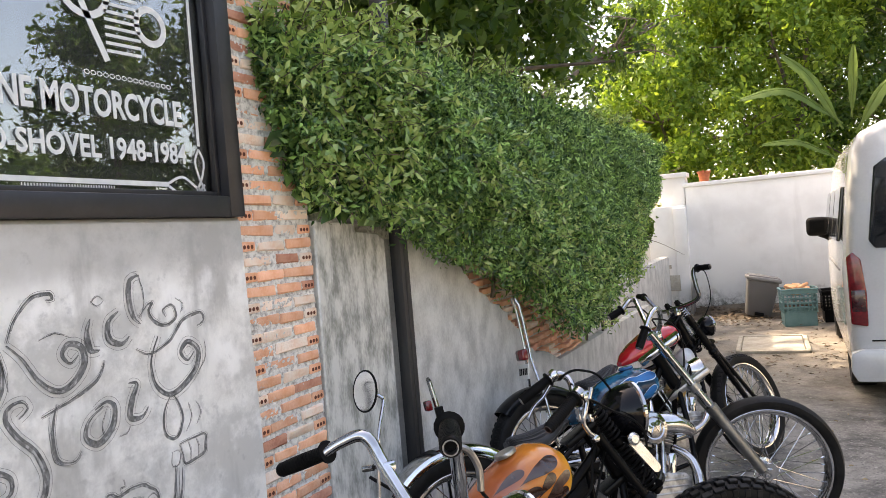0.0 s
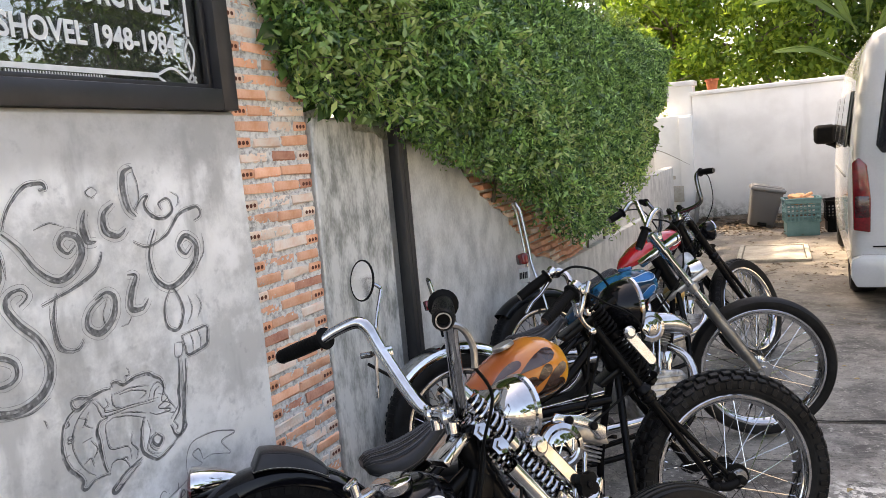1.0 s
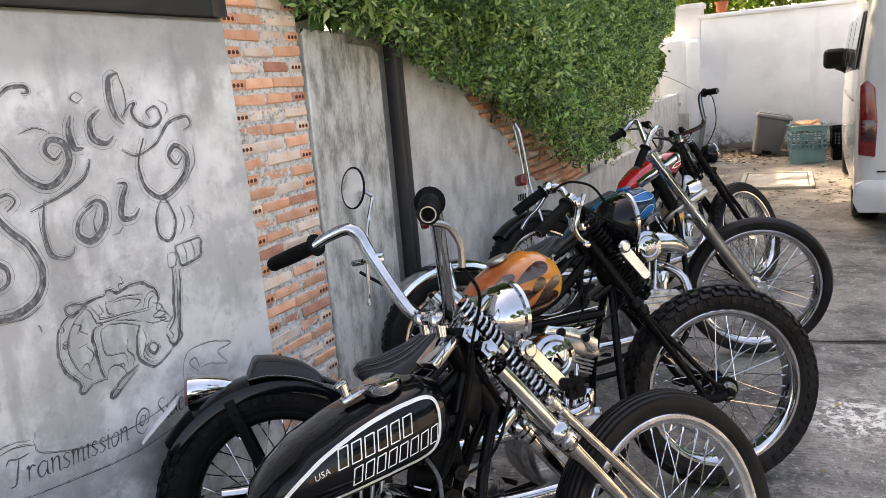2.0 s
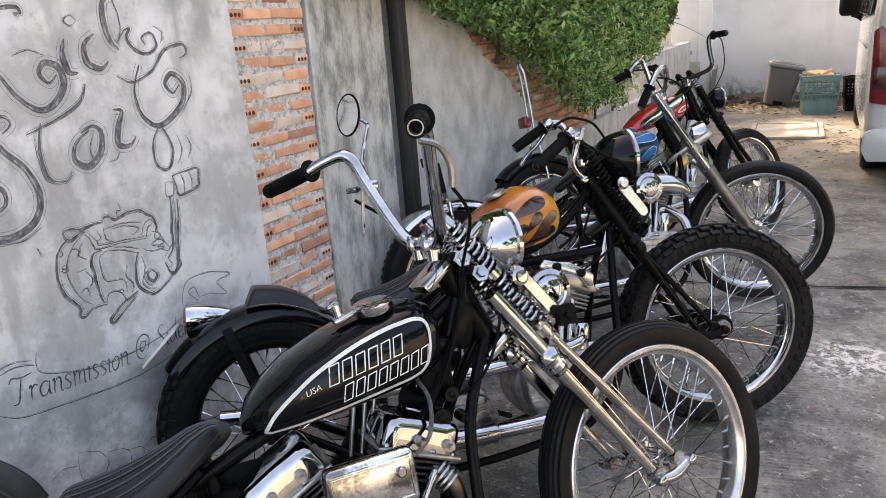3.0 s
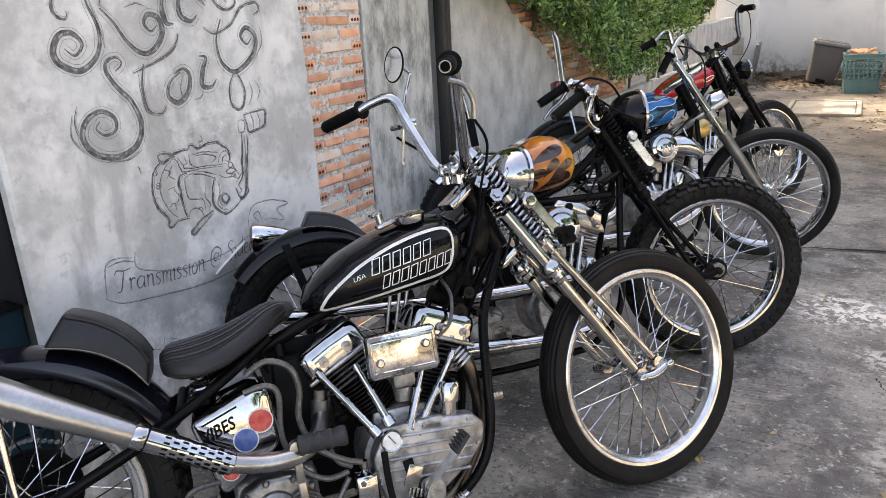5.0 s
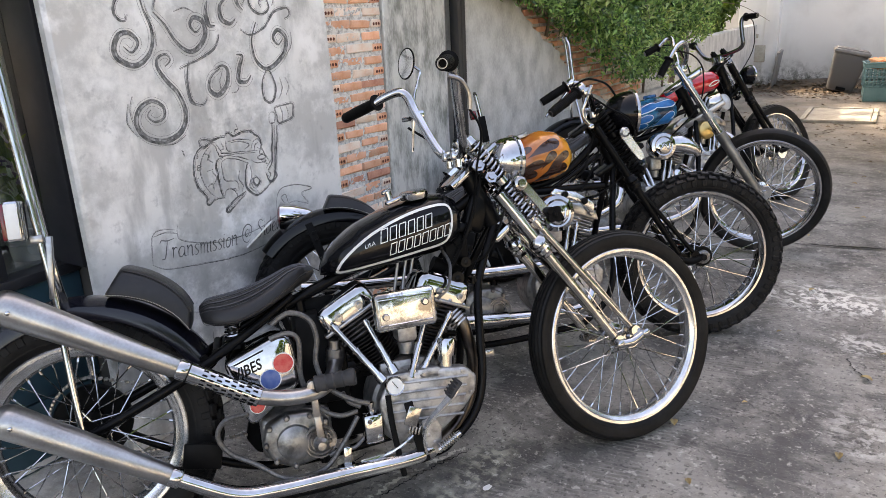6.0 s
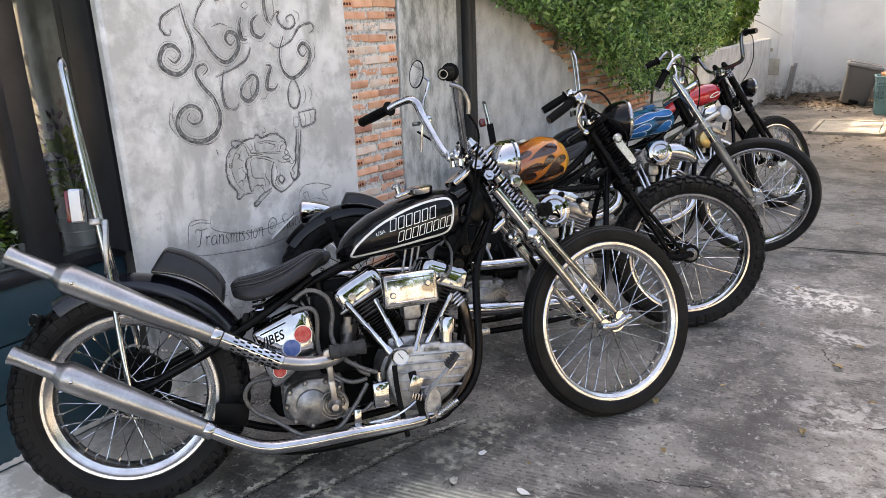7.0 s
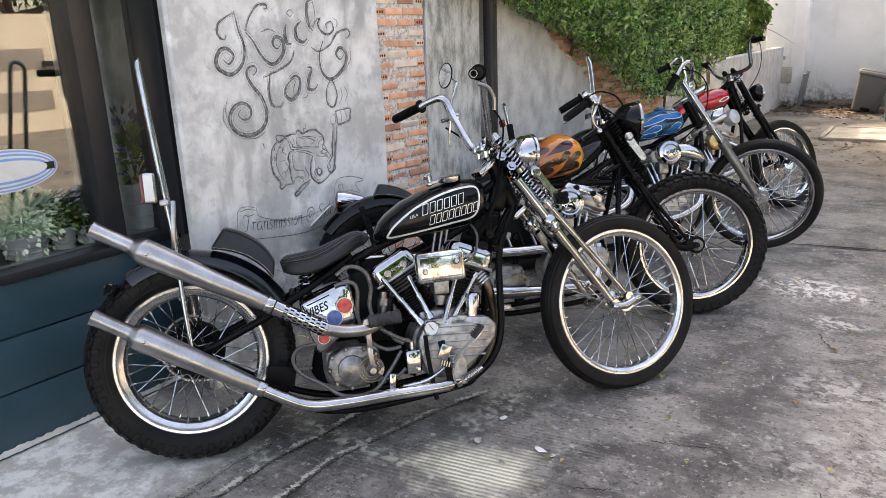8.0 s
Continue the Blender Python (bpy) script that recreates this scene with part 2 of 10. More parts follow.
REDLENS = surface("red_plastic_lens", (0.20, 0.006, 0.010), 0.15, second=(0.11, 0.004, 0.006), scale=20, coat=0.4)
SMOKELENS = surface("smoked_red_lens", (0.055, 0.008, 0.010), 0.15, second=(0.03, 0.005, 0.006), scale=20, coat=0.4)
LENS = surface("lamp_glass", (0.62, 0.66, 0.66), 0.12, 0.3, second=(0.45, 0.5, 0.5), scale=40, bump=0.4, bump_scale=60)
BRASS = surface("brass", (0.62, 0.46, 0.20), 0.3, 1.0, second=(0.45, 0.30, 0.12), scale=16)
STICKRED = surface("red_sticker", (0.55, 0.03, 0.03), 0.5, second=(0.62, 0.12, 0.09), scale=60)
STICKBLUE = surface("blue_sticker", (0.04, 0.10, 0.30), 0.5, second=(0.1, 0.16, 0.36), scale=60)

CONCRETE2 = surface("rough_cement", (0.62, 0.615, 0.585), 0.66, second=(0.37, 0.37, 0.35), scale=9, fine=90, bump=1.0, bump_scale=70, contrast=(0.30, 0.66), stretch=(1, 1, 0.7), detail=11)
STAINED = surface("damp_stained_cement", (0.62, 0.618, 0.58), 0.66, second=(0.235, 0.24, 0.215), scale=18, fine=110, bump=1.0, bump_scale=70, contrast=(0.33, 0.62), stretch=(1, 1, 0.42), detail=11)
LOWWALL = surface("weathered_beige_render", (0.46, 0.43, 0.36), 0.85, second=(0.30, 0.28, 0.23), scale=5, fine=40, bump=0.5)
PALERIDGE = surface("pale_cement_ridge", (0.52, 0.50, 0.42), 0.9, second=(0.15, 0.14, 0.12), scale=26, fine=90, bump=0.8, bump_scale=80, contrast=(0.40, 0.58))
BRICK = surface("orange_brick", (0.90, 0.53, 0.36), 0.85, second=(0.80, 0.38, 0.22), scale=14, fine=90, bump=0.8, bump_scale=110, random_tint=0.16)
BRICKPALE = surface("pale_salmon_brick", (0.90, 0.80, 0.70), 0.85, second=(0.85, 0.60, 0.45), scale=14, fine=70, bump=0.8, bump_scale=110, random_tint=0.12)
BRICKDARK = surface("dark_red_brick", (0.66, 0.33, 0.22), 0.85, second=(0.48, 0.20, 0.13), scale=14, fine=70, bump=0.8, bump_scale=110, random_tint=0.2)
MORTAR = surface("grey_mortar", (0.74, 0.72, 0.68), 0.95, second=(0.34, 0.325, 0.30), scale=60, fine=190, bump=1.0, bump_scale=120, contrast=(0.30, 0.56))
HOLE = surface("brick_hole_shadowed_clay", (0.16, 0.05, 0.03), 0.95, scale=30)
CHARCOAL = surface("charcoal_line", (0.075, 0.075, 0.074), 0.9, second=(0.26, 0.26, 0.255), scale=45, fine=160, contrast=(0.32, 0.66))
SMUDGE = surface("rubbed_charcoal", (0.16, 0.16, 0.157), 0.9, second=(0.48, 0.48, 0.47), scale=70, fine=190, contrast=(0.34, 0.56), stretch=(1, 1, 0.6))
TEAL = surface("dark_teal_cladding", (0.026, 0.072, 0.096), 0.36, second=(0.019, 0.055, 0.073), scale=5, fine=50, bump=0.08)
FRAMEWIN = surface("charcoal_window_frame", (0.014, 0.015, 0.018), 0.4, second=(0.022, 0.022, 0.026), scale=10)
POST = surface("weathered_black_steel", (0.016, 0.016, 0.018), 0.5, second=(0.036, 0.035, 0.034), scale=10, bump=0.2, stretch=(1, 1, 0.2))
WHITEWALL = surface("white_painted_render", (0.54, 0.54, 0.52), 0.8, second=(0.45, 0.445, 0.42), scale=1.6, fine=22, bump=0.25, bump_scale=40, contrast=(0.2, 0.5))
VANWHITE = surface("white_van_paint", (0.54, 0.55, 0.55), 0.22, second=(0.48, 0.49, 0.49), scale=3, coat=0.5)
VANGLASS = surface("tinted_van_glass", (0.012, 0.014, 0.016), 0.06, second=(0.016, 0.018, 0.02), scale=4, coat=0.3)
GREYPLASTIC = surface("grey_plastic", (0.11, 0.107, 0.105), 0.55, second=(0.11, 0.105, 0.10), scale=9)
LIDGREY = surface("lighter_grey_plastic", (0.20, 0.198, 0.192), 0.6, second=(0.15, 0.147, 0.142), scale=9)
TEALPLASTIC = surface("teal_plastic", (0.12, 0.24, 0.25), 0.45, second=(0.075, 0.19, 0.20), scale=8)
TERRA = surface("terracotta", (0.56, 0.16, 0.06), 0.75, second=(0.40, 0.11, 0.05), scale=20)
ZINC = surface("galvanised_zinc", (0.62, 0.64, 0.65), 0.45, 0.3, second=(0.46, 0.48, 0.49), scale=26)
SOIL = surface("litter_soil", (0.13, 0.105, 0.075), 0.95, second=(0.07, 0.055, 0.04), scale=10, bump=0.8, bump_scale=50)
BARK = surface("bark", (0.16, 0.125, 0.095), 0.9, second=(0.08, 0.065, 0.05), scale=14, bump=0.9, bump_scale=40, stretch=(1, 1, 0.25))
LITTER = surface("brown_leaf_litter", (0.12, 0.080, 0.043), 0.8, second=(0.06, 0.041, 0.025), scale=30, random_tint=0.4)
DRYLEAF = surface("dry_leaf", (0.42, 0.34, 0.16), 0.7, second=(0.30, 0.20, 0.08), scale=30, random_tint=0.4)
# the dimness of the room is put into this near-black base
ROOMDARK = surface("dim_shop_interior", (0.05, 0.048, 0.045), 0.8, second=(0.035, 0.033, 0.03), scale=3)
BLOCKGREY = surface("grey_painted_block", (0.27, 0.26, 0.24), 0.85, second=(0.22, 0.21, 0.195), scale=4)
BEIGEWALL = surface("beige_block_wall", (0.66, 0.63, 0.53), 0.85, second=(0.57, 0.54, 0.45), scale=2.5, fine=30)
ETCH = surface("frosted_vinyl", (0.72, 0.74, 0.73), 0.6, second=(0.6, 0.62, 0.61), scale=25)
SIGNBLUE = surface("pale_blue_sign", (0.22, 0.42, 0.78), 0.4, second=(0.20, 0.38, 0.72), scale=14)
GLASS = glass_material("window_glass")
LEAF_HEDGE = leaf_material("hedge_leaf", (0.032, 0.090, 0.030), (0.37, 0.64, 0.19), 0.30, 0.27, 0.7)
LEAF_TIP = leaf_material("young_hedge_leaf", (0.18, 0.30, 0.08), (0.46, 0.58, 0.20), 0.32, 0.26, 0.7)
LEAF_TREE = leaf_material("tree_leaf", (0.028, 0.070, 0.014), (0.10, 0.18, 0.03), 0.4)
# lighter copy of tree_leaf; sun on the far crowns is in its colour
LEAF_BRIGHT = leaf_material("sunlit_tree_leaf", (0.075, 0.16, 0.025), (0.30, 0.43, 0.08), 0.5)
LEAF_BANANA = leaf_material("banana_leaf", (0.08, 0.14, 0.04), (0.14, 0.21, 0.055), 0.4)
LEAF_PURPLE = leaf_material("dried_purple_bloom", (0.10, 0.06, 0.12), (0.42, 0.34, 0.46), 0.2)
LEAF_SAGE = leaf_material("sage_leaf", (0.55, 0.68, 0.50), (0.88, 0.94, 0.82), 0.45)

class Graph:
    """Short hand for building a node material."""

    def __init__(self, name):
        self.m, self.nt, self.b = _nodes(name)
        co = self.nt.nodes.new("ShaderNodeTexCoord")
        self.pos = co.outputs["Object"]

    def noise(self, scale, detail=5.0, stretch=None, rough=0.55, offset=(0, 0, 0)):
        n = self.nt.nodes.new("ShaderNodeTexNoise")
        n.inputs["Scale"].default_value, n.inputs["Detail"].default_value, n.inputs["Roughness"].default_value = scale, detail, rough
        mp = self.nt.nodes.new("ShaderNodeMapping")
        mp.inputs["Scale"].default_value = stretch or (1, 1, 1)
        mp.inputs["Location"].default_value = offset
        self.nt.links.new(self.pos, mp.inputs[0])
        self.nt.links.new(mp.outputs[0], n.inputs["Vector"])
        return n.outputs["Fac"]

    def fit(self, v, a, b, c=0.0, d=1.0):
        n = self.nt.nodes.new("ShaderNodeMapRange")
        n.interpolation_type = "SMOOTHSTEP"
        for k, x in (("From Min", a), ("From Max", b), ("To Min", c), ("To Max", d)):
            n.inputs[k].default_value = x
        self.nt.links.new(v, n.inputs["Value"])
        return n.outputs[0]

    def math(self, op, a, b):
        n = self.nt.nodes.new("ShaderNodeMath")
        n.operation = op
        for i, x in enumerate((a, b)):
            if isinstance(x, (int, float)):
                n.inputs[i].default_value = x
            else:
                self.nt.links.new(x, n.inputs[i])
        return n.outputs[0]

    def mix(self, f, a, b):
        n = self.nt.nodes.new("ShaderNodeMix")
        n.data_type = "RGBA"
        if isinstance(f, (int, float)):
            n.inputs["Factor"].default_value = f
        else:
            self.nt.links.new(f, n.inputs["Factor"])
        for k, x in (("A", a), ("B", b)):
            if isinstance(x, tuple):
                n.inputs[k].default_value = (*x, 1)
            else:
                self.nt.links.new(x, n.inputs[k])
        return n.outputs["Result"]

    def axis(self, i):
        n = self.nt.nodes.new("ShaderNodeSeparateXYZ")
        self.nt.links.new(self.pos, n.inputs[0])
        return n.outputs[i]

    def spot(self, x, y, rx, ry, edge=0.5):
        """1 inside an ellipse on the ground, falling off raggedly."""
        dx = self.math("MULTIPLY", self.math("SUBTRACT", self.axis(0), x), 1 / rx)
        dy = self.math("MULTIPLY", self.math("SUBTRACT", self.axis(1), y), 1 / ry)
        d = self.math("SQRT", self.math("ADD", self.math("MULTIPLY", dx, dx), self.math("MULTIPLY", dy, dy)), 0)
        d = self.math("ADD", d, self.math("MULTIPLY", self.math("SUBTRACT", self.noise(9.0, 7), 0.5), 1.6))
        return self.fit(d, 1.0, 1.0 - edge)

    def end(self, colour, rough, bump=None, strength=0.4, dist=0.004):
        self.nt.links.new(colour, self.b.inputs["Base Color"])
        if isinstance(rough, (int, float)):
            self.b.inputs["Roughness"].default_value = rough
        else:
            self.nt.links.new(rough, self.b.inputs["Roughness"])
        if bump is not None:
            n = self.nt.nodes.new("ShaderNodeBump")
            n.inputs["Strength"].default_value, n.inputs["Distance"].default_value = strength, dist
            self.nt.links.new(bump, n.inputs["Height"])
            self.nt.links.new(n.outputs[0], self.b.inputs["Normal"])
        return self.m


def panel_material():
    """Polished cement: cloudy pale and grey trowel marks, a damp band under the sill."""
    g = Graph("trowelled_cement")
    c = g.mix(g.fit(g.noise(3.4, 11, rough=0.70), 0.40, 0.60), (0.54, 0.538, 0.515), (0.80, 0.795, 0.765))
    c = g.mix(g.math("MULTIPLY", g.fit(g.noise(5.5, 8, rough=0.6, offset=(3, 1, 7)), 0.52, 0.66), 0.75), c, (0.90, 0.895, 0.875))
    c = g.mix(g.math("MULTIPLY", g.fit(g.noise(4.0, 8, stretch=(1, 1.6, 0.5), offset=(9, 4, 1)), 0.54, 0.66), 0.60), c, (0.36, 0.36, 0.342))
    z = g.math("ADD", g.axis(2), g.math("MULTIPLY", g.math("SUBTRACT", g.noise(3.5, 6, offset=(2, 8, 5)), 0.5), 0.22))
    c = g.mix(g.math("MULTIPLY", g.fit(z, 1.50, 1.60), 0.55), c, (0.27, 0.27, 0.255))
    # darker towards the bottom, broken up by noise
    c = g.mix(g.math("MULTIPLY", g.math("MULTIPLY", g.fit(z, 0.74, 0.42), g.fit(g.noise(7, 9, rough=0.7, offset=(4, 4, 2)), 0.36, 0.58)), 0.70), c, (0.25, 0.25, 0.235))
    c = g.mix(g.math("MULTIPLY", g.fit(g.noise(26, 6), 0.58, 0.72), 0.35), c, (0.30, 0.30, 0.295))
    return g.end(c, g.fit(g.noise(3, 5), 0.3, 0.7, 0.45, 0.7), g.noise(30, 7), 0.25)


def ground_material():
    """Old yard concrete: dark oily stains, pale dust, scratches, a combed pale patch."""
    g = Graph("yard_concrete")
    c = g.mix(g.fit(g.noise(1.6, 12, rough=0.68), 0.40, 0.62), (0.088, 0.082, 0.073), (0.262, 0.246, 0.216))
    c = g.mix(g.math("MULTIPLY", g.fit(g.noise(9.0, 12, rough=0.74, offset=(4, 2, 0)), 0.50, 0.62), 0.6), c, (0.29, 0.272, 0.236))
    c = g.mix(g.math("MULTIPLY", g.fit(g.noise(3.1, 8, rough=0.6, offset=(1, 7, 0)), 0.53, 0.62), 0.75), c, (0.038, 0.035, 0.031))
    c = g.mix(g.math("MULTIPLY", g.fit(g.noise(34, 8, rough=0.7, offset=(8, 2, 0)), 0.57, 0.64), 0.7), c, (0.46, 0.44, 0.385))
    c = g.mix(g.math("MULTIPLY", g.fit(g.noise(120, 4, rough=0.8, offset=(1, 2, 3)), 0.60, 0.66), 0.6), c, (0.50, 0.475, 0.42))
    # drag marks, fine and long
    c = g.mix(g.math("MULTIPLY", g.fit(g.noise(9, 8, stretch=(0.55, 3.2, 1), rough=0.7, offset=(0, 3, 0)), 0.56, 0.70), 0.5), c, (0.32, 0.305, 0.265))
    c = g.mix(g.math("MULTIPLY", g.fit(g.noise(60, 6, rough=0.7), 0.55, 0.61), 0.8), c, (0.040, 0.037, 0.033))
    pale = (0.82, 0.785, 0.60)
    comb = g.nt.nodes.new("ShaderNodeTexWave")
    comb.bands_direction = "Y"
    comb.inputs["Scale"].default_value, comb.inputs["Distortion"].default_value, comb.inputs["Detail"].default_value = 16.0, 1.4, 3.0
    turn = g.nt.nodes.new("ShaderNodeMapping")
    turn.inputs["Rotation"].default_value = (0, 0, radians(-10))
    g.nt.links.new(g.pos, turn.inputs["Vector"])
    g.nt.links.new(turn.outputs[0], comb.inputs["Vector"])
    rake = g.math("MULTIPLY", g.fit(comb.outputs["Fac"], 0.55, 0.95), g.fit(g.noise(2.2, 8, rough=0.7, offset=(7, 3, 0)), 0.46, 0.62))
    c = g.mix(g.math("MULTIPLY", rake, 0.30), c, (0.34, 0.325, 0.285))
    lines = g.fit(comb.outputs["Fac"], 0.30, 0.70, 0.35, 1.0)
    for x, y, rx, ry, k in ((-0.17, 1.09, 0.30, 0.22, 1.0), (0.9, 1.4, 0.35, 0.3, 0.2)):
        f = g.math("MULTIPLY", g.math("MULTIPLY", g.spot(x, y, rx, ry, 0.9), lines), k)
        c = g.mix(f, c, pale)
    for x, y, rx, ry, k in ((-0.62, 1.0, 0.5, 0.05, 0.5), (-0.35, 1.45, 0.12, 0.4, 0.35), (-0.9, 0.75, 0.3, 0.06, 0.5)):
        c = g.mix(g.math("MULTIPLY", g.math("MULTIPLY", g.spot(x, y, rx, ry, 0.8), g.fit(g.noise(30, 6), 0.45, 0.62)), k), c, pale)
    for x, y, rx, ry, k in ((0.45, 3.45, 0.34, 0.26, 0.95), (0.62, 3.0, 0.2, 0.12, 0.6), (0.75, 2.3, 0.3, 0.2, 0.4), (1.15, 1.75, 0.7, 0.55, 0.35)):
        c = g.mix(g.math("MULTIPLY", g.math("MULTIPLY", g.spot(x, y, rx, ry, 0.7), g.fit(g.noise(24, 9, rough=0.72, offset=(3, 9, 0)), 0.47, 0.54)), k), c, (0.70, 0.68, 0.62))
    # pale worn cement along the shop front, fading into the yard
    edge = g.math("ADD", g.axis(0), g.math("MULTIPLY", g.math("SUBTRACT", g.noise(3.2, 9, rough=0.68, offset=(2, 5, 0)), 0.5), 0.75))
    apron = g.math("MULTIPLY", g.fit(edge, -0.78, -1.12), g.fit(g.axis(1), 0.95, 0.55))
    c = g.mix(apron, c, g.mix(g.fit(g.noise(11, 9, rough=0.7, offset=(1, 1, 0)), 0.42, 0.60), (0.52, 0.49, 0.42), (0.86, 0.835, 0.75)))
    # warmer brown tone towards the far wall
    far = g.fit(g.axis(1), 5.5, 9.0)
    c = g.mix(g.math("MULTIPLY", far, 0.55), c, g.mix(g.fit(g.noise(1.6, 8, offset=(6, 6, 0)), 0.35, 0.65), (0.085, 0.072, 0.055), (0.25, 0.215, 0.165)))
    h = g.math("ADD", g.noise(28, 9), g.math("MULTIPLY", comb.outputs["Fac"], g.math("MULTIPLY", g.spot(-0.17, 1.09, 0.30, 0.22, 0.9), 0.5)))
    return g.end(c, g.fit(g.noise(2.3, 7, offset=(5, 5, 0)), 0.35, 0.65, 0.5, 0.8), h, 0.8, 0.008)


def orange_material():
    """Orange candy that fades from rust at the tail to yellow at the nose."""
    g = Graph("orange_candy_paint")
    u = g.math("ADD", g.axis(0), g.math("MULTIPLY", g.math("SUBTRACT", g.noise(14, 5), 0.5), 0.12))
    c = g.mix(g.fit(u, 0.70, 0.93), (0.36, 0.085, 0.025), (0.66, 0.22, 0.028))
    c = g.mix(g.fit(u, 0.90, 1.0), c, (0.80, 0.42, 0.05))
    g.b.inputs["Coat Weight"].default_value = 0.5
    return g.end(c, 0.22)


def far_wall_material():
    """White paint with mossy dirt rising raggedly from the ground and faint runs."""
    g = Graph("white_paint_with_mossy_foot")
    c = g.mix(g.fit(g.noise(1.6, 7), 0.3, 0.6), (0.66, 0.657, 0.635), (0.77, 0.77, 0.75))
    z = g.math("ADD", g.axis(2), g.math("MULTIPLY", g.math("SUBTRACT", g.noise(2.6, 9, rough=0.68, offset=(3, 1, 0)), 0.5), 0.75))
    c = g.mix(g.math("MULTIPLY", g.fit(z, 0.42, 0.05), g.fit(g.noise(14, 8, rough=0.7), 0.36, 0.60)), c, (0.10, 0.10, 0.075))
    c = g.mix(g.math("MULTIPLY", g.fit(g.noise(5, 6, stretch=(1, 1, 0.12), offset=(7, 2, 3)), 0.56, 0.70), 0.25), c, (0.48, 0.475, 0.44))
    return g.end(c, 0.8, g.noise(40, 5), 0.25)


FARWALL = far_wall_material()
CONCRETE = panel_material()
GROUND = ground_material()
ORANGE = orange_material()
# ---------- the yard and the walls ----------
WX = -1.405   # face of the trowelled panel
BX = -1.437   # face of the brick pier


def flat_box(bm, x0, x1, y0, y1, z0, z1, bevel=0.0):
    return rbox(bm, (x1 - x0, y1 - y0, z1 - z0), Matrix.Translation(((x0 + x1) / 2, (y0 + y1) / 2, (z0 + z1) / 2)), bevel)


def gz(x, y):
    """Height of the yard, which falls slightly towards the shop end."""
    return -0.022 + 0.032 * min(max((y - 1.6) / 2.2, 0), 1) - 0.010 * min(max((y - 4) / 4, 0), 1)


# ground: one sheet to the horizon, finer near the motorcycles, with a slight unevenness
def make_ground():
    bm = bmesh.new()
    xs = [-400, -60, -8] + [-3 + 0.25 * i for i in range(33)] + [9, 60, 400]
    ys = [-400, -60, -8] + [-3 + 0.25 * i for i in range(61)] + [20, 60, 400]
    V = []
    for x in xs:
        row = []
        for y in ys:
            near = -3 < x < 5 and -3 < y < 12
            row.append(bm.verts.new((x, y, gz(x, y) + (0.005 * (noise.noise(Vector((x * 0.7, y * 0.7, 3))) - 0.3) if near else 0))))
        V.append(row)
    for i in range(len(xs) - 1):
        for j in range(len(ys) - 1):
            bm.faces.new((V[i][j], V[i + 1][j], V[i + 1][j + 1], V[i][j + 1]))
    ob = part("ground", bm, GROUND)
    return tagged(ob, "worn grey concrete yard with dark stains and cracks", "ground", kind="structure")


make_ground()


def crack(name, pts, width, material, label, depth=0.006, wob=0.02, seed=1, sub=14):
    """A ragged line on the ground, a little proud of it."""
    r = random.Random(seed)
    P = smooth_path([(x, y, 0) for x, y in pts], sub)
    bm = bmesh.new()
    prev = None
    for i, p in enumerate(P):
        d = (P[min(i + 1, len(P) - 1)] - P[max(i - 1, 0)]).normalized()
        n = Vector((-d.y, d.x, 0))
        off = r.uniform(-wob, wob) * 0.4
        w = width * r.uniform(0.35, 1.3)
        z = Vector((0, 0, depth + gz(p.x, p.y)))
        cur = (bm.verts.new(p + n * (off + w / 2) + z), bm.verts.new(p + n * (off - w / 2) + z))
        if prev:
            bm.faces.new((prev[0], prev[1], cur[1], cur[0]))
        prev = cur
    return tagged(part(name, bm, material), label, "crack", kind="structure")


crack("ground_joint_1", [(-1.3, 4.1), (-0.06, 4.22), (0.68, 4.36), (2.2, 4.6), (5, 5.1)], 0.022, DULLBLK, "dark joint between two concrete slabs", wob=0.02, seed=3)
for _i, (_x, _y, _a, _l) in enumerate([(0.35, 1.6, 20, 0.10), (0.62, 1.25, -60, 0.07), (0.2, 1.2, 30, 0.06), (0.85, 1.5, -40, 0.08), (0.62, 2.75, -62, 0.09), (0.9, 2.3, 35, 0.12)]):
    _c, _s = math.cos(radians(_a)) * _l, math.sin(radians(_a)) * _l
    crack("ground_crack_%d" % (_i + 1), [(_x - _c, _y - _s), (_x + _s * 0.2, _y), (_x + _c, _y + _s)], 0.005, DULLBLK, "short dark crack in the concrete", wob=0.015, seed=20 + _i)


# pale ragged ridges in the concrete near the black chopper
for _i, _p in enumerate(([(-0.90, 0.40), (-0.885, 0.5), (-0.905, 0.66), (-0.89, 0.82)], [(-0.82, 0.40), (-0.79, 0.53), (-0.80, 0.66), (-0.80, 0.79), (-0.78, 0.95), (-0.77, 1.12), (-0.73, 1.4)], [(-0.63, 0.5), (-0.61, 0.64), (-0.62, 0.78), (-0.62, 0.91), (-0.57, 1.13), (-0.52, 1.35), (-0.44, 1.58)])):
    _n = (0.010, 0.026, 0.018)[_i]
    crack("ground_ridge_%d" % (_i + 1), _p, _n, PALERIDGE, "pale ragged ridge of cement on the yard", 0.007, 0.02, 50 + _i, 34)
    crack("ground_groove_%d" % (_i + 1), [(a + 0.022, b) for a, b in _p], 0.004, DULLBLK, "dark groove beside the ridge", 0.0065, 0.014, 60 + _i, 34)

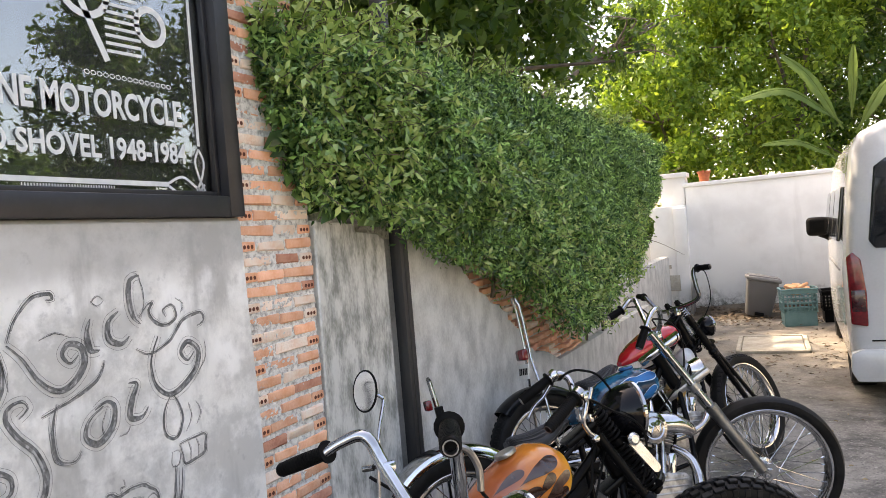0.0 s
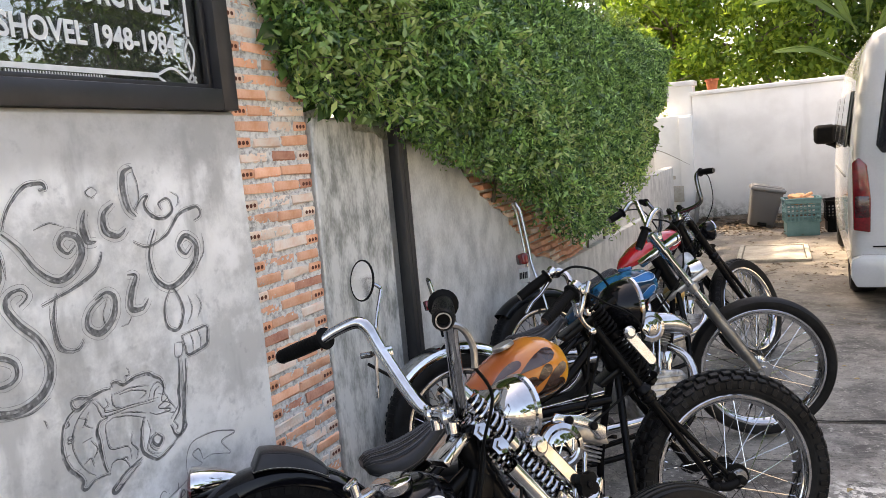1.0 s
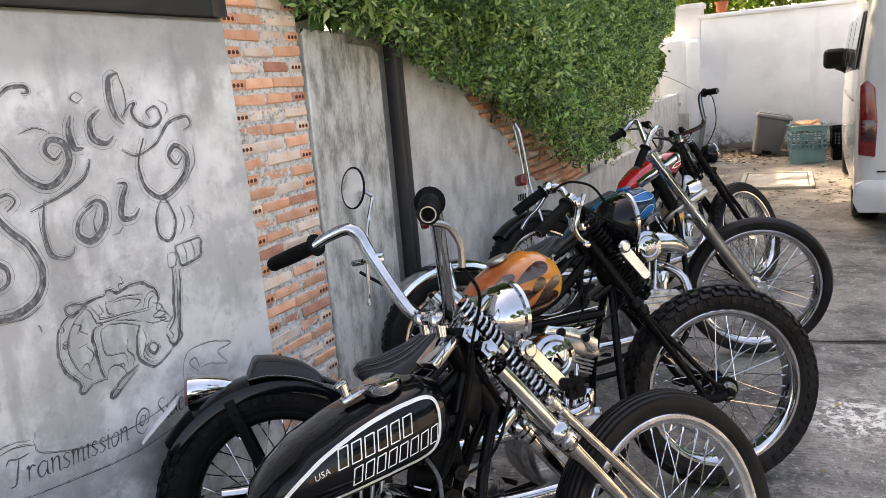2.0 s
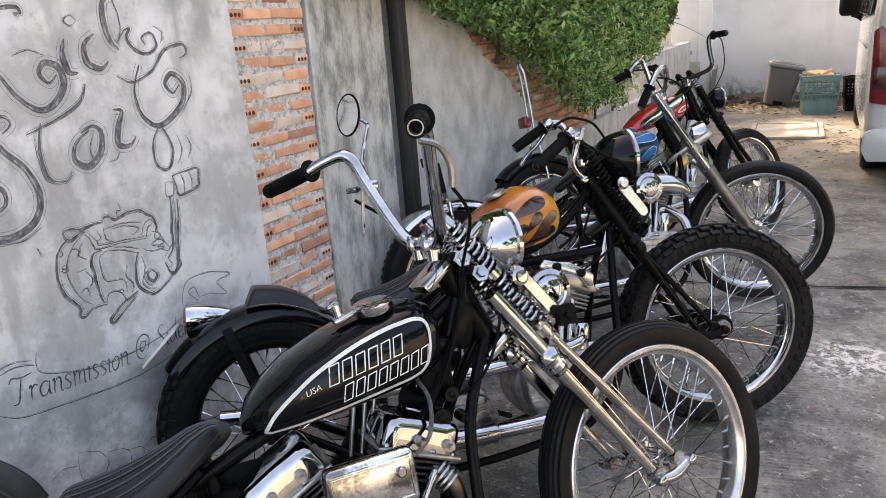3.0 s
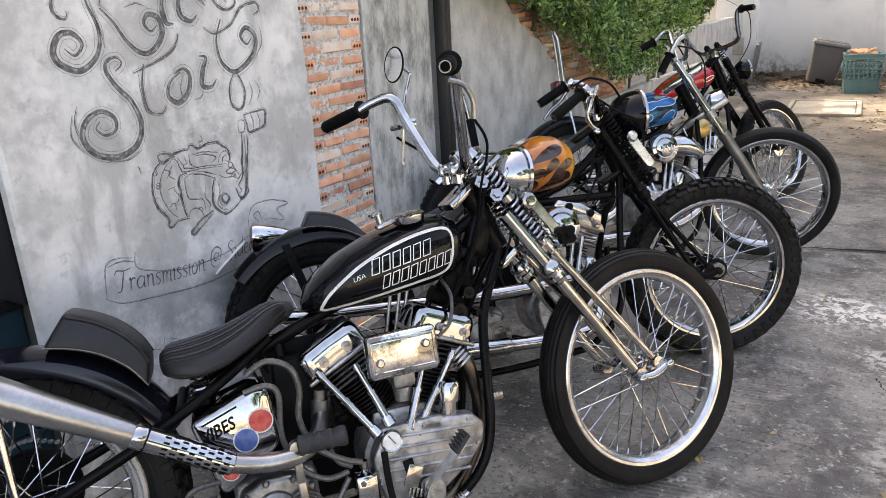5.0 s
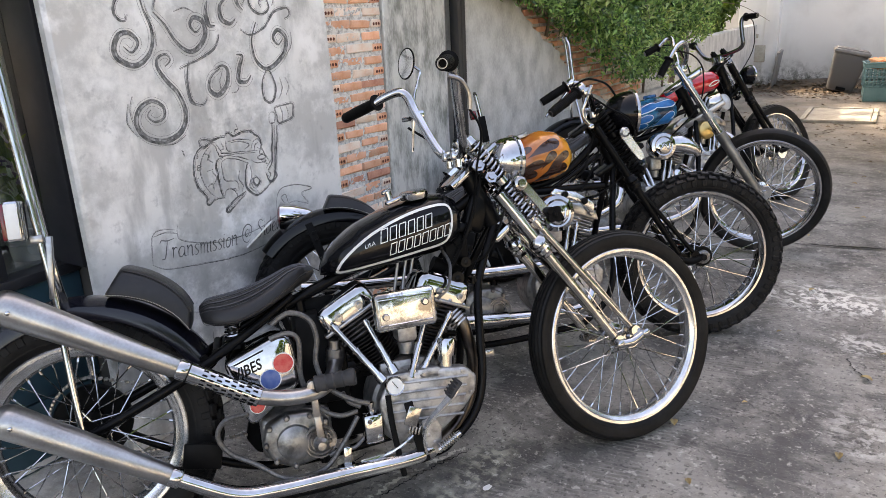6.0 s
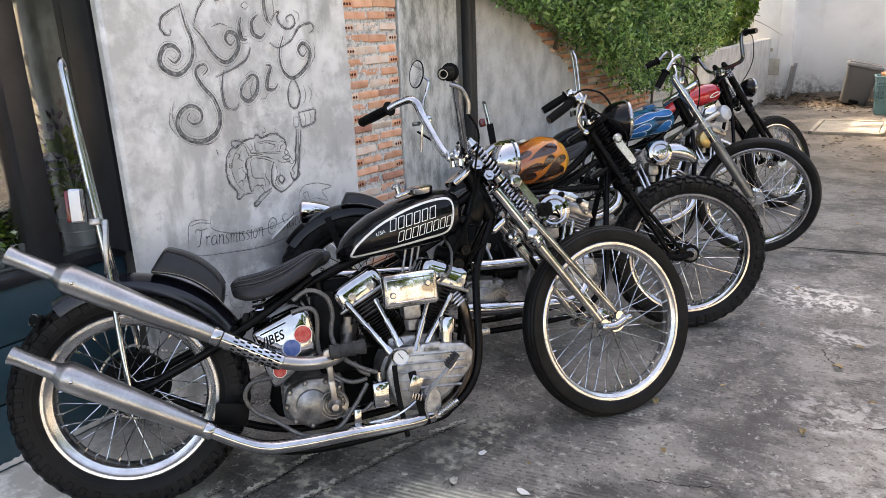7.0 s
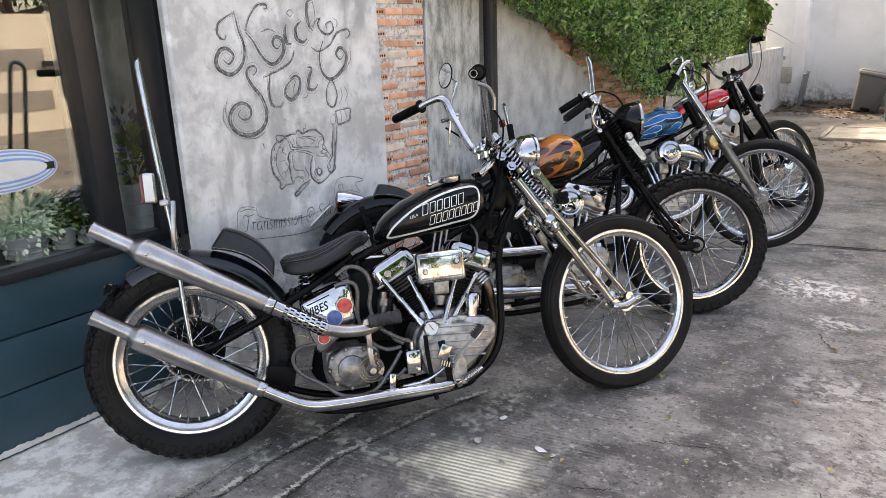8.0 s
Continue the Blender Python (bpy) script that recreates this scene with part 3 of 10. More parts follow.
# pale chips of old paint lying on the concrete
for _k, (_x, _y, _r) in enumerate(((-0.045, 1.31, 0.024), (0.005, 1.30, 0.019), (-0.266, 1.43, 0.020), (-0.262, 1.245, 0.026), (-0.115, 1.17, 0.018), (-0.42, 1.19, 0.013), (0.16, 1.62, 0.010))):
    _a = random.Random(70 + _k)
    _bm = bmesh.new()
    plate(_bm, [(_r * _a.uniform(0.6, 1.15) * math.cos(q), _r * 0.6 * _a.uniform(0.6, 1.2) * math.sin(q)) for q in [2 * math.pi * i / 9 for i in range(9)]], 0.0025, pose(_x, _y, gz(_x, _y) + 0.005, 2, 3, 40 * _k), 0.0006)
    tagged(part("paint_chip", _bm, WHITE if _k in (0, 2) else PALERIDGE), "pale flake of cement lying on the yard", "flake", "flakes on the yard")

# trowelled cement panel with the drawing, and the wall above it
def slab_wall(name, poly, x_face, thick, material, label, bevel=0.006):
    """A wall panel: outline in (y, z), with its face at x_face."""
    bm = bmesh.new()
    m = Matrix(((0, 0, -1, x_face), (1, 0, 0, 0), (0, 1, 0, 0), (0, 0, 0, 1)))
    plate(bm, poly, thick, m, bevel)
    return tagged(part(name, bm, material), label, "wall", kind="structure")


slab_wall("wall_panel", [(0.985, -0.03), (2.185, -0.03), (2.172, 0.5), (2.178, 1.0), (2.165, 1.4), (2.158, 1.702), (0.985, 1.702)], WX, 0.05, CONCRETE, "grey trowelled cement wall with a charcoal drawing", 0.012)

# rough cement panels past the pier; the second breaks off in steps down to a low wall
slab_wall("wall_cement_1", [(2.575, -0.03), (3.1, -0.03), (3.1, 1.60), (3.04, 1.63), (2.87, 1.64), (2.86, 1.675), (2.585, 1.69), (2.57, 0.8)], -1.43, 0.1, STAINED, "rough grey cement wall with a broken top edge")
_r = random.Random(5)
_edge = [(3.90, 1.40), (4.12, 1.27), (4.37, 1.16), (4.49, 1.08), (4.72, 0.95), (4.78, 0.83), (5.37, 0.66)]
_torn = [(3.19, 0), (9.2, 0), (9.2, 0.60), (5.5, 0.62)]
for (_y1, _z1), (_y0, _z0) in zip(_edge[::-1], _edge[::-1][1:]):
    for _k in range(5):
        _f = _k / 5
        _torn.append((_y1 + (_y0 - _y1) * _f + _r.uniform(-0.03, 0.03), _z1 + (_z0 - _z1) * _f + _r.uniform(-0.018, 0.018)))
_torn += [(3.86, 1.44), (3.6, 1.52), (3.19, 1.60)]
slab_wall("wall_cement_2", _torn, -1.43, 0.07, CONCRETE2, "grey cement render torn away to the brick", 0.003)
slab_wall("wall_cement_3", [(9.2, 0), (12.7, 0), (12.7, 1.0), (9.2, 0.95)], -1.72, 0.14, CONCRETE2, "low grey cement wall by the gate pillar")

# brick pier core and the brick wall behind the torn render
_bm = bmesh.new()
flat_box(_bm, -1.72, -1.475, 2.17, 2.57, -0.03, 4.4)
# squeezed, uneven mortar between the bricks
_mv = []
for _i in range(45):
    _row = []
    for _j in range(490):
        _y, _z = 2.172 + 0.00895 * _i, -0.03 + 0.007 * _j
        _d = noise.noise(Vector((_y * 38, _z * 60, 2))) * 0.0045 + noise.noise(Vector((_y * 150, _z * 190, 7))) * 0.006
        _row.append(_bm.verts.new((-1.4440 + _d, _y, _z)))
    _mv.append(_row)
for _i in range(44):
    for _j in range(489):
        _bm.faces.new((_mv[_i][_j], _mv[_i + 1][_j], _mv[_i + 1][_j + 1], _mv[_i][_j + 1]))
tagged(part("wall_pier_core", _bm, MORTAR), "rough grey mortar of the brick pier", "wall", kind="structure")
_bm = bmesh.new()
flat_box(_bm, -1.75, -1.515, 3.1, 7.2, 0, 1.72)
# added block that hides bright sky behind the hedge gap
flat_box(_bm, -1.88, -1.70, 2.575, 3.1, 0, 1.95)
tagged(part("wall_back_core", _bm, MORTAR), "mortar of the old brick wall", "wall", kind="structure")

# shop body behind, closing the place; unseen upper walls added to shade the yard
_bm = bmesh.new()
flat_box(_bm, -6.5, -1.6, 1.0, 2.1, 2.55, 8.0)
flat_box(_bm, -6.5, -1.55, -7.0, 1.0, 2.55, 8.0)
flat_box(_bm, -6.5, -6.3, -7.0, 2.17, 0, 2.55)
flat_box(_bm, -6.3, -1.72, 2.0, 2.17, 0, 2.55)
flat_box(_bm, -6.3, -1.55, -7.0, -6.8, 0, 2.55)
tagged(part("wall_shop", _bm, CONCRETE), "grey cement shop walls, unseen upper part added to shade the yard", "wall", kind="structure")
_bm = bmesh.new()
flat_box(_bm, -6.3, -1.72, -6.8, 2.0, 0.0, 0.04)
tagged(part("floor", _bm, ROOMDARK), "dim floor inside the shop", "floor", kind="structure")
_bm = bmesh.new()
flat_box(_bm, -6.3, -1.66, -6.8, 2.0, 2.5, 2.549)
tagged(part("ceiling", _bm, ROOMDARK), "dim ceiling inside the shop", "ceiling", kind="structure")
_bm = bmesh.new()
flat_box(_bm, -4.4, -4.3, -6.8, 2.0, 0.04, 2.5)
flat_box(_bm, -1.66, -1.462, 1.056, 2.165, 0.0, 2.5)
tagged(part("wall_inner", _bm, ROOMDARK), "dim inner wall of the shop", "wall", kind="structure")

# steel post: two channels back to back
_bm = bmesh.new()
flat_box(_bm, -1.430, -1.375, 3.135, 3.21, -0.02, 4.2, 0.006)
flat_box(_bm, -1.40, -1.371, 3.162, 3.18, -0.02, 4.2, 0.002)
tagged(part("steel_post", _bm, POST), "weathered black steel post against the cement wall", "post")


# ---------- brick pier: courses of small hollow bricks ----------
def brick_mesh(w, d, h, seed):
    r = random.Random(seed)
    bm = bmesh.new()
    rbox(bm, (d, w, h), None, 0.0035, 1)
    for v in bm.verts:
        v.co += Vector((r.uniform(-1, 1), r.uniform(-1, 1), r.uniform(-1, 1))) * 0.0034
    return bm


def header_mesh(seed):
    """The end block of a hollow brick; its three holes are added as dark plugs."""
    r = random.Random(seed)
    w, h, d = 0.070, 0.0335, 0.06
    bm = bmesh.new()
    rbox(bm, (d, w, h), None, 0.003, 1)
    for v in bm.verts:
        v.co += Vector((r.uniform(-1, 1), r.uniform(-1, 1), r.uniform(-1, 1))) * 0.0014
    return bm


# dark plugs for the holes; the shade inside them is in their colour
def hole_mesh():
    bm = bmesh.new()
    for k in (-1, 0, 1):
        rod(bm, (0.024, k * 0.0185, -0.002), (0.0312, k * 0.0185, -0.002), 0.0072, n=8)
    return bm


PIER_Y0, PIER_Y1 = 2.178, 2.566
_pier = bpy.data.objects["wall_pier_core"]
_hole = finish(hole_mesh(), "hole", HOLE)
_mats = [BRICK, BRICK, BRICK, BRICKPALE, BRICKPALE, BRICK, BRICKDARK]
_stock = {}
_r = random.Random(8)
_z = 0.012
_row = 0
while _z < 3.25:
    tilt = _r.uniform(-0.4, 0.4)
    left = _row % 2 == 0
    # one hollow end on alternating sides, two stretchers fill the rest
    a = 0.074 if left else 0.0
    b = 0.074 if not left else 0.0
    span0, span1 = PIER_Y0 + a, PIER_Y1 - b
    cut = span0 + (span1 - span0) * _r.uniform(0.42, 0.58)
    for s0, s1 in ((span0, cut), (cut, span1)):
        w = round((s1 - s0 - _r.choice((0.004, 0.006, 0.010, 0.022))) / 0.006) * 0.006
        mat = _r.choice(_mats)
        key = (w, mat.name)
        if key not in _stock:
            _stock[key] = finish(brick_mesh(w, 0.06, 0.0335, len(_stock)), "brick", mat)
        share("brick", _stock[key], _pier, pose(BX - 0.031 + _r.uniform(-0.006, 0.003), (s0 + s1) / 2 + _r.uniform(-0.004, 0.004), _z + 0.019 + _r.uniform(-0.002, 0.002), tilt + _r.uniform(-1.0, 1.0), _r.uniform(-2, 2), _r.uniform(-0.8, 0.8)))
    mat = _r.choice(_mats)
    key = ("end", mat.name)
    if key not in _stock:
        _stock[key] = finish(header_mesh(3), "brick", mat)
    m = pose(BX - 0.031, (PIER_Y0 + 0.036) if left else (PIER_Y1 - 0.036), _z + 0.019, tilt, 0, 0)
    share("brick", _stock[key], _pier, m)
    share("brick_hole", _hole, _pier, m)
    _z += 0.0525
    _row += 1

_back = bpy.data.objects["wall_back_core"]
for _row in range(20):
    for _k in range(16):
        y = 3.95 + 0.165 * _k + (0.08 if _row % 2 else 0)
        z = 0.62 + 0.0525 * _row
        if z > 1.62 - 0.52 * (y - 3.6) + 0.5 or z < 1.35 - 0.52 * (y - 3.95) - 0.34 or y > 6.4:
            continue
        w = 0.15
        mat = _r.choice(_mats)
        key = (w, mat.name)
        if key not in _stock:
            _stock[key] = finish(brick_mesh(w, 0.06, 0.036, len(_stock)), "brick", mat)
        share("brick", _stock[key], _back, pose(-1.525 + _r.uniform(0.0, 0.04), y, z, 0, 0, _r.uniform(-2, 2)))


# ---------- upper window over the panel ----------
def bars_frame(bm, y0, y1, z0, z1, w, x0, x1, bevel=0.004):
    flat_box(bm, x0, x1, y0, y0 + w, z0, z1, bevel)
    flat_box(bm, x0, x1, y1 - w, y1, z0, z1, bevel)
    flat_box(bm, x0, x1, y0 + w, y1 - w, z0, z0 + w, bevel)
    flat_box(bm, x0, x1, y0 + w, y1 - w, z1 - w, z1, bevel)


win1 = thing("window_1", "dark framed shop window with white etched lettering", "window", kind="structure")
_bm = bmesh.new()
bars_frame(_bm, 0.42, 2.155, 1.704, 3.1, 0.065, -1.56, -1.385)
part("window_frame", _bm, FRAMEWIN, win1)
_bm = bmesh.new()
bars_frame(_bm, 0.486, 2.089, 1.77, 3.034, 0.016, -1.44, -1.42, 0.002)
part("bead", _bm, FRAMEWIN, win1)
_bm = bmesh.new()
flat_box(_bm, -1.452, -1.446, 0.486, 2.089, 1.77, 3.034)
_g = part("pane", _bm, GLASS, win1)
_g.visible_shadow = False


def wall_text(name, text, y, z, size, x, material, parent=None, label="", width=None, tilt=0.0, shear=0.0, bold=0.0):
    """Letters on a wall that faces +x, from y along the wall."""
    me = text_mesh(text, size, 0.0012, shear, bold)
    ext = max((v.co.x for v in me.vertices), default=1)
    k = (width / ext) if width else 1.0
    for v in me.vertices:
        px, py = v.co.x * k, v.co.y
        v.co = Vector((x + v.co.z, y + px * math.cos(tilt) - py * math.sin(tilt), z + px * math.sin(tilt) + py * math.cos(tilt)))
    me.materials.clear()
    me.materials.append(material)
    ob = new(name, me)
    if parent:
        ob.parent = parent
    if label:
        ob["label"] = label
    return ob


wall_text("lettering", "ONE MOTORCYCLE", 1.34, 1.985, 0.105, -1.442, ETCH, win1, "white etched window lettering", width=0.63, bold=0.0028)
wall_text("lettering", "OLD-SHOVEL 1948-1984", 1.275, 1.872, 0.082, -1.442, ETCH, win1, "white etched window lettering", width=0.70, bold=0.002)


def ribbon(bm, P, w, x, m_map):
    """A flat band of width w (one, or one a point) along P in (a, b), set out by m_map(a, b)."""
    n = len(P)
    prev = None
    for i in range(n):
        d = (P[min(i + 1, n - 1)] - P[max(i - 1, 0)])
        d = Vector((d.x, d.y)).normalized() if d.length > 1e-9 else Vector((1, 0))
        nn = Vector((-d.y, d.x))
        ww = w if isinstance(w, (int, float)) else w[0] + (w[1] - w[0]) * max(math.sin(math.pi * i / (n - 1)), 0.0) ** 1.5
        a, b = P[i].xy + nn * ww / 2, P[i].xy - nn * ww / 2
        cur = (bm.verts.new(m_map(a.x, a.y)), bm.verts.new(m_map(b.x, b.y)))
        if prev:
            bm.faces.new((prev[0], prev[1], cur[1], cur[0]))
        prev = cur
    return bm


_glassmap = lambda a, b: Vector((-1.4435, a, b))
_bm = bmesh.new()
ribbon(_bm, [Vector((1.0, 1.806, 0)), Vector((1.9, 1.806, 0))], 0.014, 0, _glassmap)
ribbon(_bm, [Vector((2.032, 1.93, 0)), Vector((2.045, 3.0, 0))], 0.012, 0, _glassmap)
for _p in ([(1.90, 1.81), (1.955, 1.83), (2.01, 1.80), (2.04, 1.785)], [(1.90, 1.80), (1.95, 1.775), (2.01, 1.78), (2.045, 1.81)],
           [(2.03, 1.92), (2.048, 1.88), (2.035, 1.83), (2.01, 1.79)], [(2.03, 1.92), (2.012, 1.88), (2.025, 1.83), (2.045, 1.79)]):
    ribbon(_bm, smooth_path([(a, b, 0) for a, b in _p], 6), 0.008, 0, _glassmap)
for _k in range(34):
    ribbon(_bm, [Vector((1.44 + 0.008 * _k, 1.775, 0)), Vector((1.44 + 0.008 * _k, 1.796, 0))], 0.0035, 0, _glassmap)
for _k in range(15):
    _a = 1.65 + 0.02 * _k
    ribbon(_bm, [Vector((_a + 0.008 * math.cos(t), 2.10 + 0.006 * math.sin(t), 0)) for t in [i * 0.785 for i in range(9)]], 0.0025, 0, _glassmap)
part("ornament", _bm, ETCH, win1, "white etched border lines")
_bm = bmesh.new()
for _k in range(9):
    ribbon(_bm, [Vector((1.72, 2.17 + 0.022 * _k, 0)), Vector((1.84, 2.175 + 0.022 * _k, 0))], 0.009, 0, _glassmap)
for _c, _rr in (((1.88, 2.27), 0.05), ((1.66, 2.33), 0.075)):
    ribbon(_bm, [Vector((_c[0] + _rr * math.cos(i * 0.3), _c[1] + _rr * math.sin(i * 0.3), 0)) for i in range(22)], 0.02, 0, _glassmap)
ribbon(_bm, smooth_path([(1.60, 2.5, 0), (1.64, 2.32, 0), (1.72, 2.14, 0)], 6), 0.02, 0, _glassmap)
ribbon(_bm, smooth_path([(1.80, 2.5, 0), (1.82, 2.42, 0), (1.86, 2.34, 0)], 6), 0.016, 0, _glassmap)
part("emblem", _bm, ETCH, win1, "white etched engine emblem")

# ---------- shop front: cladding, sill, windows ----------
SX = -1.62
front = thing("wall_shopfront", "dark teal boarded base of the shop front", "wall", kind="structure")
for _k, (_a, _b) in enumerate(((0.01, 0.205), (0.211, 0.405), (0.411, 0.60))):
    _bm = bmesh.new()
    flat_box(_bm, SX - 0.05, SX, -6.8, 1.052, _a - (0.035 if _k == 0 else 0), _b, 0.004)
    part("board", _bm, TEAL, front)
_bm = bmesh.new()
flat_box(_bm, SX - 0.38, SX + 0.018, -6.8, 1.052, 0.604, 0.64, 0.005)
part("sill", _bm, FRAMEWIN, front, "charcoal window sill")
_bm = bmesh.new()
flat_box(_bm, SX - 0.12, SX - 0.055, -6.8, 0.982, 0.02, 0.60)
part("backing", _bm, FRAMEWIN, front)

_bm = bmesh.new()
_rr = random.Random(4)
_prev = None
for _i in range(260):
    _y = -2.0 + 2.96 * _i / 259
    _w = _rr.uniform(0.003, 0.010) * (0.3 if _rr.random() < 0.4 else 1)
    _cur = [_bm.verts.new((SX + 0.002, _y, _w)), _bm.verts.new((SX + 0.004 + _w * 0.5, _y, 0.004)), _bm.verts.new((SX + 0.004 + _w * 0.6, _y, -0.014))]
    if _prev:
        for _a in range(2):
            _bm.faces.new((_prev[_a], _prev[_a + 1], _cur[_a + 1], _cur[_a]))
    _prev = _cur
part("caulk", _bm, WHITEWALL, front, "ragged white sealant at the foot of the boards")

_bm = bmesh.new()
flat_box(_bm, SX - 0.40, SX - 0.056, -6.8, 1.0, 0.641, 0.648, 0.002)
part("inner_ledge", _bm, LIDGREY, front, "pale grey ledge behind the glass")

win2 = thing("window_2", "tall shop window with charcoal frames and clear panes", "window", kind="structure")
_bm = bmesh.new()
flat_box(_bm, SX - 0.09, -1.50, 1.003, 1.053, 0.641, 1.70, 0.004)
part("window_frame", _bm, FRAMEWIN, win2)
_bm = bmesh.new()
flat_box(_bm, SX - 0.12, SX + 0.014, 0.738, 0.822, 0.641, 2.55, 0.004)
part("mullion", _bm, FRAMEWIN, win2)
for _y in (-0.75, -2.1, -3.5):
    _bm = bmesh.new()
    flat_box(_bm, SX - 0.12, SX + 0.014, _y - 0.045, _y + 0.045, 0.641, 2.55, 0.004)
    part("mullion", _bm, FRAMEWIN, win2)
_bm = bmesh.new()
flat_box(_bm, SX - 0.12, SX + 0.012, -6.8, 0.738, 2.42, 2.55, 0.004)
part("top_rail", _bm, FRAMEWIN, win2)
for _y0, _y1, _z1 in ((0.822, 1.003, 1.70), (-0.705, 0.738, 2.42), (-2.055, -0.795, 2.42), (-3.455, -2.145, 2.42), (-6.8, -3.545, 2.42)):
    _bm = bmesh.new()
    flat_box(_bm, SX - 0.05, SX - 0.044, _y0, _y1, 0.641, _z1)
    _g = part("pane", _bm, GLASS, win2)
    _g.visible_shadow = False

# far white wall, pillar, and the wall across the yard that the glass mirrors
_bm = bmesh.new()
flat_box(_bm, -1.45, 13.2, 13.1, 13.3, 0, 2.12, 0.01)
flat_box(_bm, -1.47, 13.22, 13.07, 13.33, 2.12, 2.19, 0.01)
tagged(part("wall_north", _bm, FARWALL), "white rendered boundary wall with grey stains", "wall", kind="structure")
_bm = bmesh.new()
flat_box(_bm, -2.02, -1.43, 12.75, 13.35, 0, 1.82, 0.015)
flat_box(_bm, -1.60, -1.40, 12.70, 12.78, 0, 1.78, 0.008)
flat_box(_bm, -1.83, -1.42, 13.1, 13.45, 1.82, 2.30, 0.01)
flat_box(_bm, -1.86, -1.39, 13.07, 13.48, 2.30, 2.38, 0.01)
tagged(part("wall_pillar", _bm, FARWALL), "white rendered gate pillar", "pillar", kind="structure")
_bm = bmesh.new()
flat_box(_bm, -6.5, -2.02, 13.1, 13.3, 0, 2.0)
tagged(part("wall_northwest", _bm, WHITEWALL), "white rendered boundary wall behind the pillar", "wall", kind="structure")
_bm = bmesh.new()
flat_box(_bm, 9.0, 9.2, -14, 13.1, 0, 1.98)
_east = tagged(part("wall_east", _bm, BEIGEWALL), "beige wall with grey blocks across the yard", "wall", kind="structure")
for _z0, _z1, _y1 in ((1.06, 1.41, 5.86), (0.37, 0.70, 5.90)):
    for _k in range(4):
        _bm = bmesh.new()
        flat_box(_bm, 8.985, 8.999, _y1 - 2.3 - 4.6 * _k, _y1 - 4.6 * _k, _z0, _z1)
        part("block", _bm, BLOCKGREY, _east)
win3 = thing("window_3", "dark shuttered opening in the beige wall", "window", kind="structure")
_bm = bmesh.new()
bars_frame(_bm, 6.10, 8.6, 0.56, 2.0, 0.07, 8.93, 8.999)
flat_box(_bm, 8.94, 8.999, 5.80, 6.09, 1.10, 1.19)
part("window_frame", _bm, FRAMEWIN, win3)
_bm = bmesh.new()
flat_box(_bm, 8.975, 8.995, 6.17, 8.53, 0.63, 1.93)
part("pane", _bm, VANGLASS, win3)
# strokes of the drawing: (width kind, points along the wall and up)
def draw_K(pen):
    pen("t", [(1.293, 1.497), (1.305, 1.427), (1.325, 1.357), (1.308, 1.294), (1.250, 1.256), (1.195, 1.277), (1.182, 1.311), (1.206, 1.350), (1.243, 1.354), (1.268, 1.325), (1.242, 1.297), (1.215, 1.316)])
    pen("m", [(1.292, 1.490), (1.253, 1.473), (1.211, 1.445), (1.208, 1.406), (1.234, 1.392), (1.244, 1.411)])
    pen("m", [(1.341, 1.421), (1.364, 1.472), (1.409, 1.519), (1.456, 1.525), (1.465, 1.508), (1.446, 1.507)])
    pen("t", [(1.340, 1.415), (1.374, 1.379), (1.412, 1.319), (1.456, 1.286), (1.499, 1.296), (1.535, 1.338), (1.530, 1.381), (1.495, 1.394), (1.476, 1.370), (1.497, 1.346), (1.521, 1.363)])


def draw_ick(pen):
    pen("t", [(1.561, 1.448), (1.548, 1.411), (1.556, 1.368), (1.582, 1.364)])
    pen("n", [(1.605, 1.490), (1.587, 1.478), (1.571, 1.490), (1.590, 1.502), (1.605, 1.490)])
    pen("t", [(1.648, 1.457), (1.615, 1.432), (1.613, 1.388), (1.650, 1.369), (1.677, 1.386)])
    pen("t", [(1.725, 1.547), (1.693, 1.534), (1.685, 1.484), (1.694, 1.436), (1.716, 1.413)])
    pen("n", [(1.718, 1.427), (1.735, 1.478), (1.724, 1.541), (1.705, 1.556)])
    pen("m", [(1.711, 1.431), (1.744, 1.464), (1.763, 1.466), (1.749, 1.441), (1.770, 1.413), (1.807, 1.400), (1.841, 1.419), (1.831, 1.451), (1.798, 1.441), (1.807, 1.422)])


def draw_St(pen):
    pen("t", [(1.355, 1.244), (1.378, 1.263), (1.365, 1.283), (1.333, 1.275), (1.324, 1.246), (1.349, 1.202), (1.390, 1.152), (1.408, 1.086), (1.381, 1.029), (1.314, 1.006), (1.247, 1.026), (1.216, 1.070), (1.230, 1.116), (1.279, 1.141), (1.322, 1.119), (1.320, 1.083), (1.284, 1.074), (1.261, 1.095), (1.275, 1.114)])
    pen("m", [(1.452, 1.256), (1.436, 1.195), (1.443, 1.126), (1.482, 1.106), (1.507, 1.127)])
    pen("m", [(1.409, 1.234), (1.494, 1.260), (1.566, 1.293), (1.593, 1.336)])
    pen("n", [(1.428, 1.230), (1.425, 1.184), (1.433, 1.121), (1.473, 1.100)])


